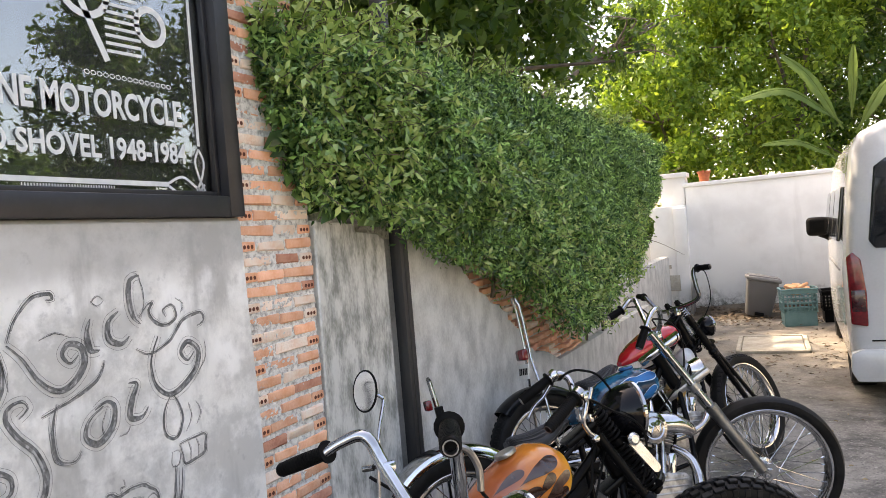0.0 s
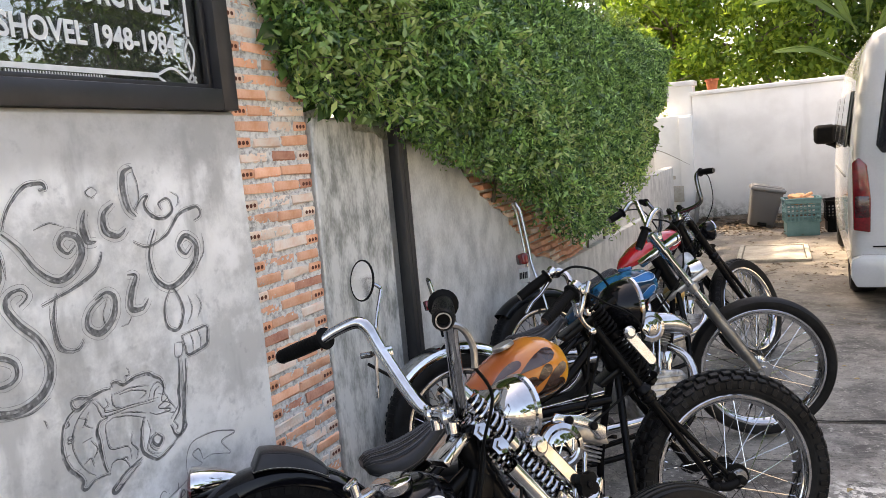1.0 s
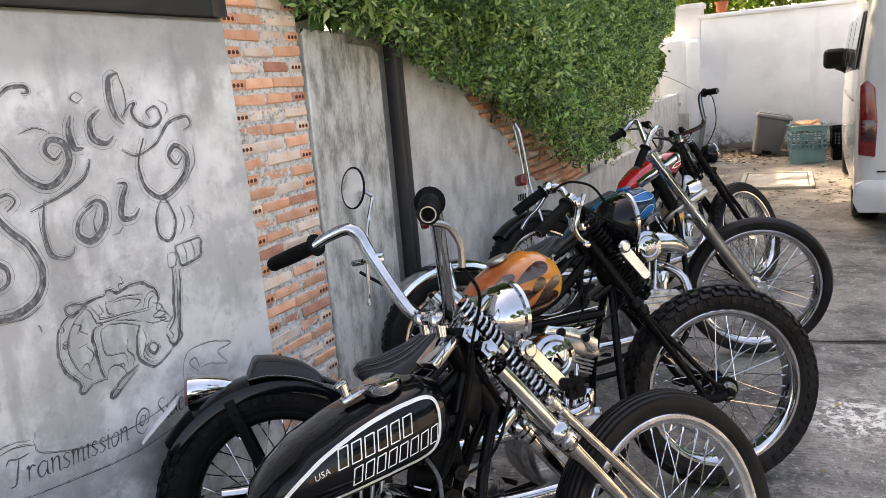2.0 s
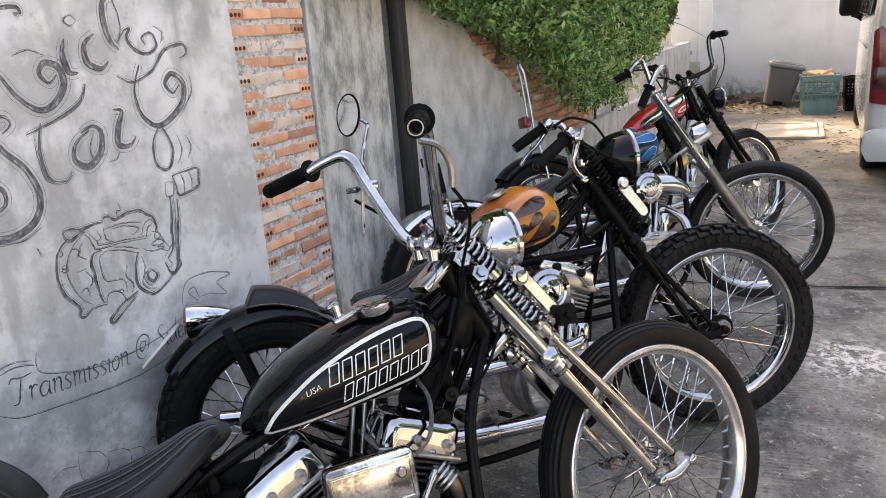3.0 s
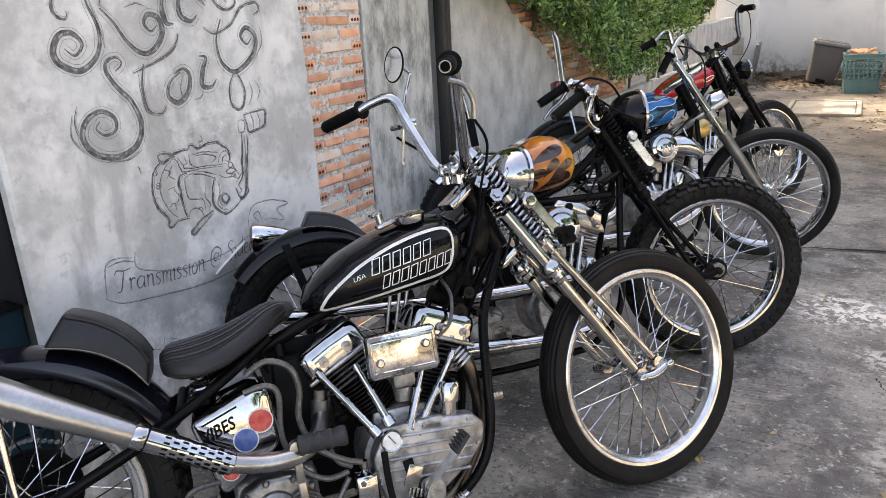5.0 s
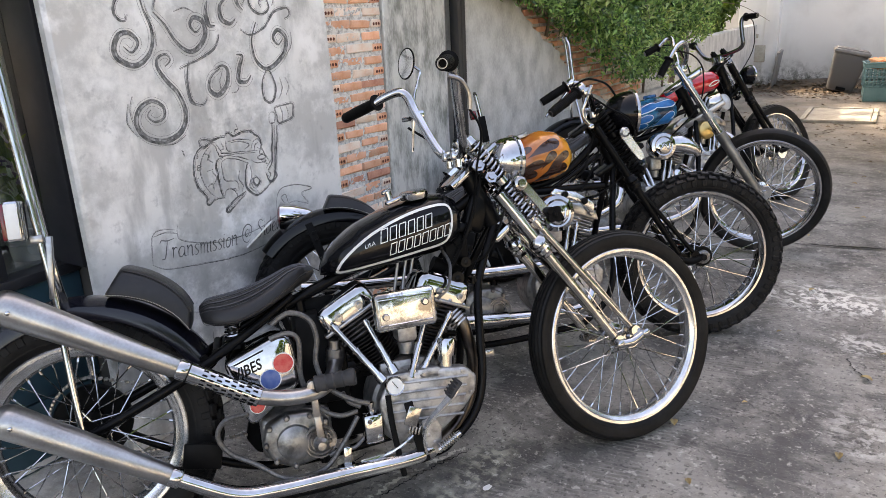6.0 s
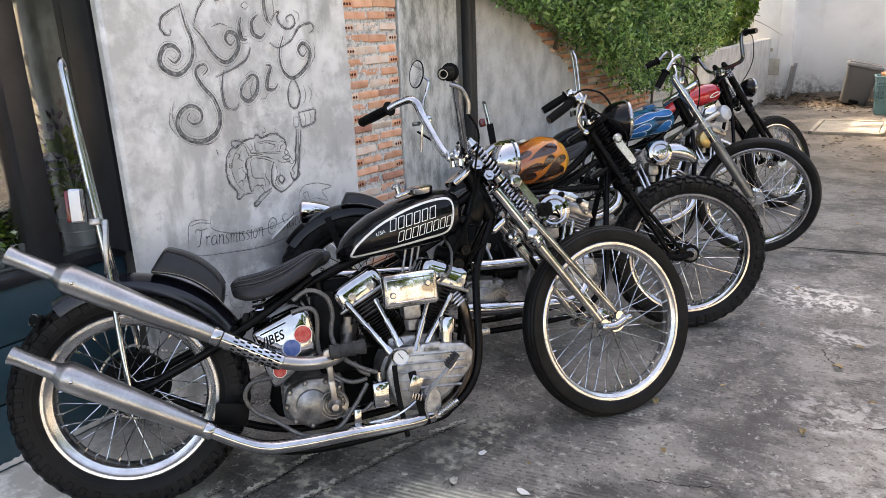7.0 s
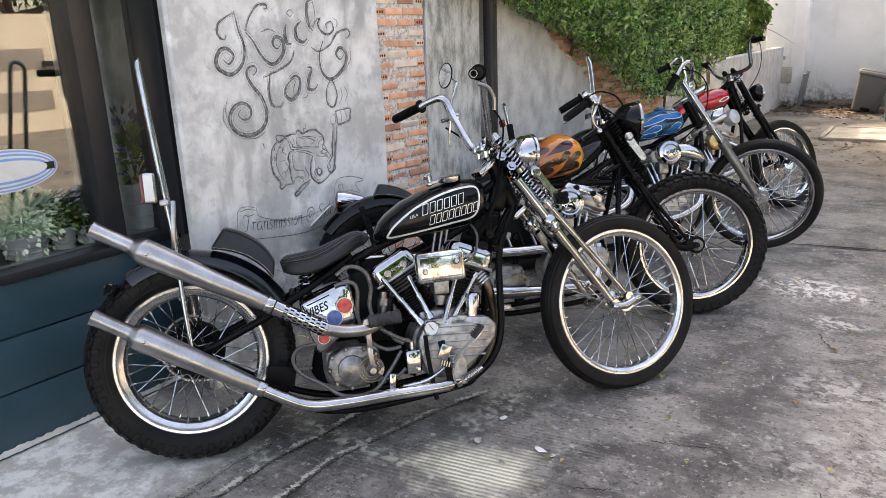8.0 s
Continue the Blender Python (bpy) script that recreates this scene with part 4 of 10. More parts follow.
def draw_art(pen):
    pen("t", [(1.578, 1.221), (1.533, 1.194), (1.521, 1.154), (1.556, 1.130), (1.599, 1.160), (1.612, 1.208), (1.590, 1.230), (1.553, 1.217)])
    pen("n", [(1.592, 1.220), (1.569, 1.173), (1.579, 1.144), (1.612, 1.154)])
    pen("t", [(1.660, 1.262), (1.686, 1.255), (1.667, 1.215), (1.658, 1.171), (1.694, 1.163), (1.719, 1.185)])
    pen("t", [(1.771, 1.371), (1.741, 1.305), (1.750, 1.238), (1.794, 1.202), (1.844, 1.213), (1.903, 1.257), (1.915, 1.311), (1.878, 1.339), (1.849, 1.313), (1.872, 1.285), (1.900, 1.305)])
    pen("m", [(1.694, 1.348), (1.741, 1.328), (1.811, 1.354), (1.865, 1.406), (1.937, 1.420), (1.950, 1.393), (1.920, 1.378)])
    pen("m", [(1.803, 1.202), (1.773, 1.157), (1.772, 1.096), (1.809, 1.079), (1.834, 1.125), (1.822, 1.173), (1.803, 1.202)])


def draw_halo(pen):
    pen("n", [(1.311, 1.438), (1.328, 1.369), (1.335, 1.310)])
    pen("n", [(1.197, 1.143), (1.183, 1.086), (1.211, 1.035)])
    pen("n", [(1.215, 1.165), (1.199, 1.117), (1.207, 1.071)])
    pen("n", [(1.418, 1.414), (1.459, 1.425), (1.498, 1.412)])
    pen("n", [(1.859, 1.164), (1.868, 1.122), (1.844, 1.083)])
    pen("n", [(1.889, 1.162), (1.905, 1.126), (1.885, 1.093)])
    pen("n", [(1.843, 1.471), (1.870, 1.452), (1.858, 1.425)])
    pen("n", [(1.896, 1.230), (1.943, 1.282), (1.944, 1.337)])
    pen("n", [(1.617, 1.130), (1.644, 1.134), (1.655, 1.150)])
    pen("n", [(1.281, 0.999), (1.343, 0.991), (1.395, 1.012)])


def draw_pedal(pen):
    pen("m", [(1.816, 1.055), (1.861, 1.059), (1.915, 1.059), (1.916, 1.026), (1.909, 1.003), (1.870, 0.993), (1.830, 0.992), (1.823, 1.022), (1.816, 1.055)])
    pen("n", [(1.847, 1.054), (1.854, 1.026), (1.850, 0.995)])
    pen("n", [(1.877, 1.056), (1.886, 1.025), (1.879, 0.998)])
    pen("m", [(1.795, 1.001), (1.792, 0.953), (1.781, 0.898), (1.775, 0.850), (1.747, 0.822)])
    pen("m", [(1.819, 0.986), (1.814, 0.934), (1.798, 0.871), (1.788, 0.815), (1.768, 0.777), (1.745, 0.773)])
    pen("n", [(1.805, 0.992), (1.799, 0.928), (1.786, 0.864), (1.776, 0.808)])
    pen("m", [(1.735, 0.816), (1.747, 0.785), (1.763, 0.778), (1.788, 0.794), (1.779, 0.816)])
    pen("n", [(1.744, 0.822), (1.757, 0.804), (1.748, 0.793)])
    pen("n", [(1.791, 1.039), (1.814, 1.033), (1.806, 1.000), (1.783, 1.003), (1.787, 1.040)])


def draw_motor(pen):
    pen("m", [(1.445, 0.987), (1.449, 0.968), (1.462, 0.961), (1.487, 0.970), (1.506, 0.971)])
    pen("m", [(1.445, 0.987), (1.466, 0.988), (1.493, 0.980), (1.532, 0.984), (1.561, 0.982)])
    pen("m", [(1.561, 0.982), (1.567, 0.994), (1.582, 0.992), (1.600, 0.980), (1.632, 0.987), (1.678, 0.986), (1.702, 0.970), (1.721, 0.955), (1.729, 0.930), (1.721, 0.911)])
    pen("m", [(1.457, 0.963), (1.432, 0.949), (1.415, 0.926), (1.407, 0.890), (1.407, 0.856), (1.417, 0.824), (1.437, 0.798), (1.448, 0.776), (1.442, 0.762), (1.454, 0.756), (1.475, 0.767), (1.509, 0.767), (1.524, 0.764)])
    pen("n", [(1.495, 0.965), (1.464, 0.944), (1.440, 0.914), (1.430, 0.878), (1.438, 0.839), (1.456, 0.801), (1.481, 0.777)])
    pen("n", [(1.487, 0.970), (1.508, 0.956), (1.518, 0.928), (1.531, 0.914), (1.600, 0.911), (1.692, 0.900)])
    pen("n", [(1.510, 0.970), (1.530, 0.937), (1.542, 0.924), (1.621, 0.915), (1.704, 0.906)])
    pen("n", [(1.559, 0.967), (1.559, 0.936), (1.577, 0.922)])
    pen("n", [(1.568, 0.962), (1.628, 0.961), (1.678, 0.949)])
    pen("m", [(1.540, 0.909), (1.515, 0.905), (1.505, 0.884), (1.508, 0.857), (1.508, 0.826), (1.512, 0.786), (1.519, 0.769)])
    pen("n", [(1.549, 0.903), (1.528, 0.892), (1.527, 0.853), (1.537, 0.824), (1.586, 0.811), (1.591, 0.775)])
    pen("n", [(1.549, 0.903), (1.597, 0.892), (1.651, 0.867)])
    pen("n", [(1.579, 0.906), (1.618, 0.895), (1.657, 0.878)])
    pen("n", [(1.429, 0.901), (1.437, 0.896), (1.429, 0.893), (1.422, 0.898), (1.429, 0.901)])
    pen("n", [(1.429, 0.893), (1.436, 0.887), (1.427, 0.884), (1.420, 0.890), (1.429, 0.893)])
    pen("m", [(1.685, 0.809), (1.701, 0.790), (1.685, 0.772), (1.668, 0.786), (1.668, 0.804), (1.685, 0.809)])
    pen("n", [(1.680, 0.816), (1.657, 0.802), (1.659, 0.777), (1.678, 0.761)])
    pen("m", [(1.651, 0.871), (1.637, 0.842), (1.632, 0.810), (1.633, 0.782), (1.651, 0.758), (1.681, 0.740), (1.727, 0.756), (1.757, 0.775)])
    pen("n", [(1.658, 0.858), (1.662, 0.821), (1.646, 0.784), (1.662, 0.760), (1.688, 0.751)])
    pen("n", [(1.673, 0.915), (1.687, 0.940), (1.710, 0.949), (1.727, 0.922), (1.713, 0.896), (1.743, 0.876), (1.720, 0.867), (1.750, 0.846), (1.768, 0.859), (1.737, 0.832)])
    pen("n", [(1.705, 0.918), (1.735, 0.897), (1.700, 0.879), (1.741, 0.860), (1.698, 0.861), (1.668, 0.876)])
    pen("n", [(1.726, 0.914), (1.743, 0.879), (1.762, 0.852)])
    pen("n", [(1.688, 0.905), (1.696, 0.927), (1.714, 0.936)])
    pen("m", [(1.625, 0.764), (1.577, 0.749), (1.543, 0.729), (1.526, 0.716), (1.536, 0.710), (1.574, 0.730), (1.619, 0.755)])
    pen("n", [(1.524, 0.768), (1.532, 0.786), (1.552, 0.790), (1.571, 0.778), (1.579, 0.765), (1.587, 0.751), (1.625, 0.764)])
    pen("n", [(1.543, 0.725), (1.557, 0.717)])
    pen("n", [(1.458, 0.873), (1.487, 0.876)])
    pen("n", [(1.454, 0.817), (1.474, 0.825), (1.480, 0.800)])
    pen("n", [(1.458, 0.937), (1.477, 0.926), (1.463, 0.910)])
    pen("n", [(1.487, 0.944), (1.472, 0.916), (1.492, 0.898)])
    pen("n", [(1.481, 0.869), (1.496, 0.844), (1.483, 0.823)])
    pen("n", [(1.538, 0.962), (1.545, 0.942), (1.530, 0.937)])
    pen("n", [(1.582, 0.956), (1.627, 0.953), (1.666, 0.936), (1.643, 0.923)])
    pen("n", [(1.616, 1.020), (1.621, 1.000), (1.608, 0.998), (1.610, 0.975)])
    pen("n", [(1.368, 0.966), (1.372, 0.958), (1.375, 0.943)])
    pen("n", [(1.606, 0.847), (1.597, 0.817), (1.614, 0.790), (1.605, 0.768)])
    pen("n", [(1.562, 0.784), (1.577, 0.785), (1.580, 0.773)])
    pen("n", [(1.419, 0.925), (1.431, 0.929), (1.429, 0.942)])
    pen("n", [(1.408, 0.856), (1.422, 0.857)])
    pen("n", [(1.429, 0.807), (1.443, 0.811)])


def draw_banner(pen):
    pen("n", [(1.306, 0.718), (1.298, 0.687), (1.314, 0.658), (1.410, 0.621), (1.533, 0.602), (1.666, 0.608), (1.770, 0.637), (1.826, 0.659)])
    pen("n", [(1.182, 0.609), (1.237, 0.576), (1.350, 0.555), (1.488, 0.535), (1.599, 0.529), (1.719, 0.542), (1.762, 0.565)])
    pen("n", [(1.187, 0.608), (1.193, 0.664), (1.205, 0.707), (1.241, 0.716), (1.290, 0.703)])
    pen("n", [(1.205, 0.700), (1.255, 0.702), (1.298, 0.687)])
    pen("n", [(1.770, 0.640), (1.771, 0.688), (1.801, 0.734), (1.885, 0.734), (1.973, 0.703), (1.915, 0.693), (1.945, 0.645), (1.878, 0.669), (1.835, 0.669)])
    pen("n", [(1.835, 0.669), (1.823, 0.708), (1.797, 0.698), (1.830, 0.658)])



# hand letters: strokes and the width of each
HAND = {
    "T": ([[(0.0, 0.82), (0.12, 1.0), (0.45, 0.96), (0.85, 1.06)], [(0.46, 0.96), (0.40, 0.5), (0.32, 0.04), (0.12, -0.02)]], 0.72),
    "r": ([[(0, 0.46), (0.08, 0.56), (0.08, 0)], [(0.08, 0.38), (0.2, 0.56), (0.34, 0.50)]], 0.40),
    "a": ([[(0.38, 0.5), (0.2, 0.58), (0.02, 0.35), (0.08, 0.05), (0.25, 0.05), (0.38, 0.3)], [(0.4, 0.56), (0.38, 0.1), (0.5, 0.02)]], 0.52),
    "n": ([[(0, 0.5), (0.06, 0.56), (0.06, 0)], [(0.06, 0.35), (0.2, 0.56), (0.32, 0.5), (0.34, 0.02), (0.44, 0.04)]], 0.48),
    "s": ([[(0.28, 0.5), (0.15, 0.58), (0.04, 0.45), (0.15, 0.3), (0.26, 0.15), (0.15, 0), (0.0, 0.06)]], 0.36),
    "m": ([[(0, 0.5), (0.06, 0.56), (0.06, 0)], [(0.06, 0.35), (0.18, 0.56), (0.26, 0.5), (0.27, 0)], [(0.27, 0.35), (0.38, 0.56), (0.48, 0.5), (0.5, 0.02), (0.58, 0.04)]], 0.64),
    "i": ([[(0.0, 0.5), (0.07, 0.56), (0.06, 0.05), (0.15, 0.02)], [(0.07, 0.76), (0.10, 0.80)]], 0.20),
    "o": ([[(0.2, 0.56), (0.03, 0.38), (0.06, 0.06), (0.22, 0.02), (0.34, 0.25), (0.3, 0.5), (0.18, 0.56)]], 0.42),
    "@": ([[(0.62, 0.1), (0.36, -0.06), (0.06, 0.2), (0.08, 0.75), (0.4, 0.98), (0.7, 0.75), (0.66, 0.35), (0.52, 0.28)], [(0.5, 0.62), (0.34, 0.68), (0.22, 0.45), (0.34, 0.28), (0.5, 0.45), (0.52, 0.68)]], 0.84),
    "S": ([[(0.44, 0.88), (0.27, 1.02), (0.08, 0.85), (0.2, 0.6), (0.36, 0.35), (0.28, 0.05), (0.08, 0), (0, 0.14)]], 0.52),
    "d": ([[(0.32, 0.5), (0.15, 0.56), (0.02, 0.3), (0.1, 0.03), (0.25, 0.1), (0.34, 0.3)], [(0.38, 1.0), (0.34, 0.3), (0.42, 0.02)]], 0.48),
    "e": ([[(0.04, 0.28), (0.28, 0.38), (0.2, 0.56), (0.05, 0.42), (0.06, 0.1), (0.2, 0.0), (0.34, 0.1)]], 0.38),
    "w": ([[(0, 0.52), (0.06, 0.04), (0.2, 0.34), (0.3, 0.04), (0.44, 0.56)]], 0.5),
    " ": ([], 0.30),
}


def make_drawing():
    """The charcoal drawing: every stroke a thin band on the panel."""
    drawing = thing("wall_drawing", "charcoal lettering and engine sketch on the cement panel", "wall drawing", kind="structure")
    on_wall = lambda a, b: Vector((WX + 0.0016, a, b))
    for nm, fn in (("lettering", draw_K), ("lettering", draw_ick), ("lettering", draw_St), ("lettering", draw_art), ("flourish", draw_halo), ("kick_lever_sketch", draw_pedal), ("engine_sketch", draw_motor), ("banner_sketch", draw_banner)):
        dark, soft = bmesh.new(), bmesh.new()
        seed = len(nm)

        def pen(kind, pts):
            P = smooth_path([(a, b, 0) for a, b in pts], 9)
            n = len(P)
            nrm = []
            for i in range(n):
                d = P[min(i + 1, n - 1)] - P[max(i - 1, 0)]
                nrm.append(Vector((-d.y, d.x, 0)).normalized() if d.length > 1e-9 else Vector((0, 1, 0)))

            def side(off, swell):
                return [p + q * (off + swell * math.sin(math.pi * i / (n - 1)) + 0.0016 * noise.noise(Vector((i * 0.35, off * 900, seed + P[0].x * 50)))) for i, (p, q) in enumerate(zip(P, nrm))]
            low = lambda a, b: Vector((WX + 0.0009, a, b))
            if kind == "n":
                ribbon(dark, side(0, 0), (0.0010, 0.0026), 0, on_wall)
                ribbon(dark, side(0.0016, 0.0014), (0.0005, 0.0011), 0, lambda a, b: Vector((WX + 0.0021, a, b)))
            elif kind == "m":
                ribbon(dark, side(0, 0), (0.0014, 0.0040), 0, on_wall)
                ribbon(dark, side(0.0035, 0.002), 0.0010, 0, lambda a, b: Vector((WX + 0.0021, a, b)))
                ribbon(dark, side(-0.0035, -0.001), 0.0008, 0, lambda a, b: Vector((WX + 0.0021, a, b)))
                ribbon(soft, side(-0.001, -0.002), (0.002, 0.010), 0, low)
            else:
                ribbon(soft, P, (0.003, 0.019), 0, low)
                ribbon(dark, side(0.001, 0.004), (0.0020, 0.0085), 0, on_wall)
                ribbon(dark, side(0, -0.0070), (0.0010, 0.0022), 0, lambda a, b: Vector((WX + 0.0021, a, b)))
                ribbon(dark, side(-0.011, -0.006), 0.0010, 0, lambda a, b: Vector((WX + 0.0021, a, b)))
                ribbon(dark, side(0.010, 0.005), 0.0009, 0, lambda a, b: Vector((WX + 0.0021, a, b)))
        fn(pen)
        part(nm, dark, CHARCOAL, drawing)
        if len(soft.verts):
            part(nm + "_shade", soft, SMUDGE, drawing)
        else:
            soft.free()
    # hand-drawn words along the banner
    bm = bmesh.new()
    x, size = 1.215, 0.066
    for ch in "Transmission @ Sidew":
        strokes, wide = HAND[ch]
        for st in strokes:
            P = []
            for p in smooth_path([(a, b, 0) for a, b in st], 6):
                y = x + (p.x + 0.16 * p.y) * size
                f = (y - 1.215) / 0.55
                P.append(Vector((y, 0.618 - 0.115 * f + 0.075 * f * f + p.y * size, 0)))
            ribbon(bm, P, (0.0022, 0.0048), 0, on_wall)
        x += wide * size
    part("lettering", bm, CHARCOAL, drawing)



make_drawing()
_bm = bmesh.new()
for _p in ([(1.351, 0.411), (1.406, 0.383), (1.423, 0.338), (1.397, 0.308), (1.348, 0.329), (1.342, 0.376), (1.351, 0.411)],
           [(1.423, 0.338), (1.430, 0.366), (1.490, 0.339), (1.488, 0.290), (1.440, 0.291), (1.423, 0.338)], [(1.490, 0.339), (1.539, 0.317), (1.513, 0.266), (1.488, 0.290)],
           [(1.342, 0.376), (1.300, 0.392), (1.262, 0.378)], [(1.397, 0.308), (1.380, 0.262), (1.395, 0.225)], [(1.539, 0.317), (1.575, 0.330), (1.60, 0.315)]):
    ribbon(_bm, smooth_path([(a, b, 0) for a, b in _p], 3), (0.0012, 0.0030), 0, lambda a, b: Vector((WX + 0.0012, a + 0.004 * noise.noise(Vector((a * 60, b * 60, 2))), b + 0.004 * noise.noise(Vector((a * 60, b * 60, 9))))))
tagged(part("wall_cracks", _bm, SMUDGE), "fine map cracks in the plaster near the ground", "crack", kind="structure")
# ---------- motorcycles: u ahead from the rear axle, v to the left, w up ----------
def V3(u, v, w):
    return Vector((u, v, w))


def wheel(parent, name, centre, rim_r, tyre_r, tyre_w, style, rim_mat, label, steer=None, spokes=40, hub_r=0.035, flank=0.022):
    """A spoked wheel: tyre, rim, hub and spokes, its axle along v."""
    base = Matrix.Translation(centre)
    if steer is not None:
        base = steer @ base
    w = new(name)
    w.empty_display_size = 0.05
    w.parent = parent
    w.matrix_basis = base
    w["label"] = label
    ax = Matrix.Rotation(radians(90), 4, "X")  # local z of the lathe lies along the axle
    hw = tyre_w / 2
    n = 72
    side = tyre_r - rim_r
    bm = bmesh.new()
    prof = [(rim_r - 0.004, -hw * 0.55), (rim_r + side * 0.15, -hw * 0.80), (rim_r + side * 0.45, -hw), (rim_r + side * 0.72, -hw * 0.96)]
    if style == "ribbed":
        k = 8
        for i in range(k):
            f0, f1 = -0.90 + 1.80 * (i + 0.04) / k, -0.90 + 1.80 * (i + 0.56) / k
            for f, deep in ((f0, 0), (f1, 0), (f1 + 0.010, 1), (f1 + 0.085, 1)):
                rr = tyre_r - 0.030 * abs(f) ** 2.2 - 0.008 * deep
                prof.append((rr, hw * 0.98 * min(f, 0.92)))
    else:
        for f in (-0.88, -0.66, -0.33, 0, 0.33, 0.66, 0.88):
            drop = 0.008 if style == "knobby" else 0.0
            prof.append((tyre_r - drop - 0.026 * abs(f) ** 2.2, hw * f))
    prof += [(rim_r + side * 0.72, hw * 0.96), (rim_r + side * 0.45, hw), (rim_r + side * 0.15, hw * 0.80), (rim_r - 0.004, hw * 0.55)]
    lathe(bm, prof, ax, n, closed=True)
    if style == "knobby":
        t = bmesh.new()
        k = 46
        for i in range(k):
            for row, f in enumerate((-0.86, -0.44, 0.0, 0.44, 0.86)):
                a = 2 * math.pi * (i + (0.5 if row % 2 else 0)) / k
                lx = 2 * math.pi * tyre_r / k * 0.66
                rr = tyre_r - 0.004 - 0.026 * abs(f) ** 2.2
                q = Matrix.Rotation(a, 4, "Y") @ Matrix.Translation((0, hw * f, rr)) @ Matrix.Rotation(-f * 0.75, 4, "X")
                rbox(t, (lx, hw * 0.34, 0.015), q, 0.0025, 1)
            for sgn in (-1, 1):
                a = 2 * math.pi * (i + 0.25) / k
                q = Matrix.Rotation(a, 4, "Y") @ Matrix.Translation((0, sgn * hw * 0.97, tyre_r - 0.042))
                rbox(t, (0.02, 0.008, 0.026), q, 0.002, 1)
        join(bm, t)
    elif style == "street":
        t = bmesh.new()
        k = 60
        for i in range(k):
            for sgn in (-1, 1):
                a = 2 * math.pi * i / k
                q = Matrix.Rotation(a, 4, "Y") @ Matrix.Translation((0, sgn * hw * 0.62, tyre_r - 0.0095)) @ Matrix.Rotation(-sgn * 0.5, 4, "X")
                rbox(t, (0.02, hw * 0.5, 0.007), q, 0.0015, 1)
        join(bm, t)
    # raised bands on the sidewall
    for sgn in (-1, 1):
        lathe(bm, [(rim_r + side * 0.22, sgn * hw * 0.86), (rim_r + side * 0.26, sgn * hw * 0.90), (rim_r + side * 0.30, sgn * hw * 0.90)], ax, n)
    part("tyre", bm, RUBBER, w)
    bm = bmesh.new()
    rw = tyre_w * 0.34
    fl = flank
    lathe(bm, [(rim_r + 0.008, -rw), (rim_r + 0.009, -rw - 0.003), (rim_r + 0.005, -rw - 0.006), (rim_r - 0.003, -rw - 0.005), (rim_r - fl * 0.35, -rw * 0.90), (rim_r - fl * 0.75, -rw * 0.78), (rim_r - fl * 0.96, -rw * 0.45), (rim_r - fl, 0),
               (rim_r - fl * 0.96, rw * 0.45), (rim_r - fl * 0.75, rw * 0.78), (rim_r - fl * 0.35, rw * 0.90), (rim_r - 0.003, rw + 0.005), (rim_r + 0.005, rw + 0.006), (rim_r + 0.009, rw + 0.003), (rim_r + 0.008, rw)], ax, n)
    part("rim", bm, rim_mat, w)
    bm = bmesh.new()
    hb = 0.05
    lathe(bm, [(0, -hb - 0.012), (0.014, -hb - 0.012), (0.016, -hb), (hub_r * 1.25, -hb), (hub_r * 1.3, -hb + 0.006), (hub_r * 0.8, -hb + 0.010), (hub_r * 0.62, 0), (hub_r * 0.8, hb - 0.010), (hub_r * 1.3, hb - 0.006), (hub_r * 1.25, hb), (0.016, hb), (0.014, hb + 0.012), (0, hb + 0.012)], ax, 24)
    part("hub", bm, CHROME if style != "knobby" else DULLBLK, w)
    # spokes: four leads share four meshes
    meshes = []
    for sgn in (-1, 1):
        for lead in (-1, 1):
            a0 = lead * 1.05
            p0 = Vector((hub_r * 1.15 * math.sin(a0), sgn * (hb - 0.004), hub_r * 1.15 * math.cos(a0)))
            p1 = Vector((0, sgn * rw * 0.16, rim_r - flank + 0.003))
            bm = bmesh.new()
            rod(bm, p0, p1, 0.0019, n=5)
            rod(bm, p0 + (p1 - p0) * 0.93, p1, 0.0036, n=6)
            meshes.append(finish(bm, "spoke", CHROME))
    for i in range(spokes):
        share("spoke", meshes[i % 4], w, Matrix.Rotation(2 * math.pi * (i + 0.15) / spokes, 4, "Y"))
    return w


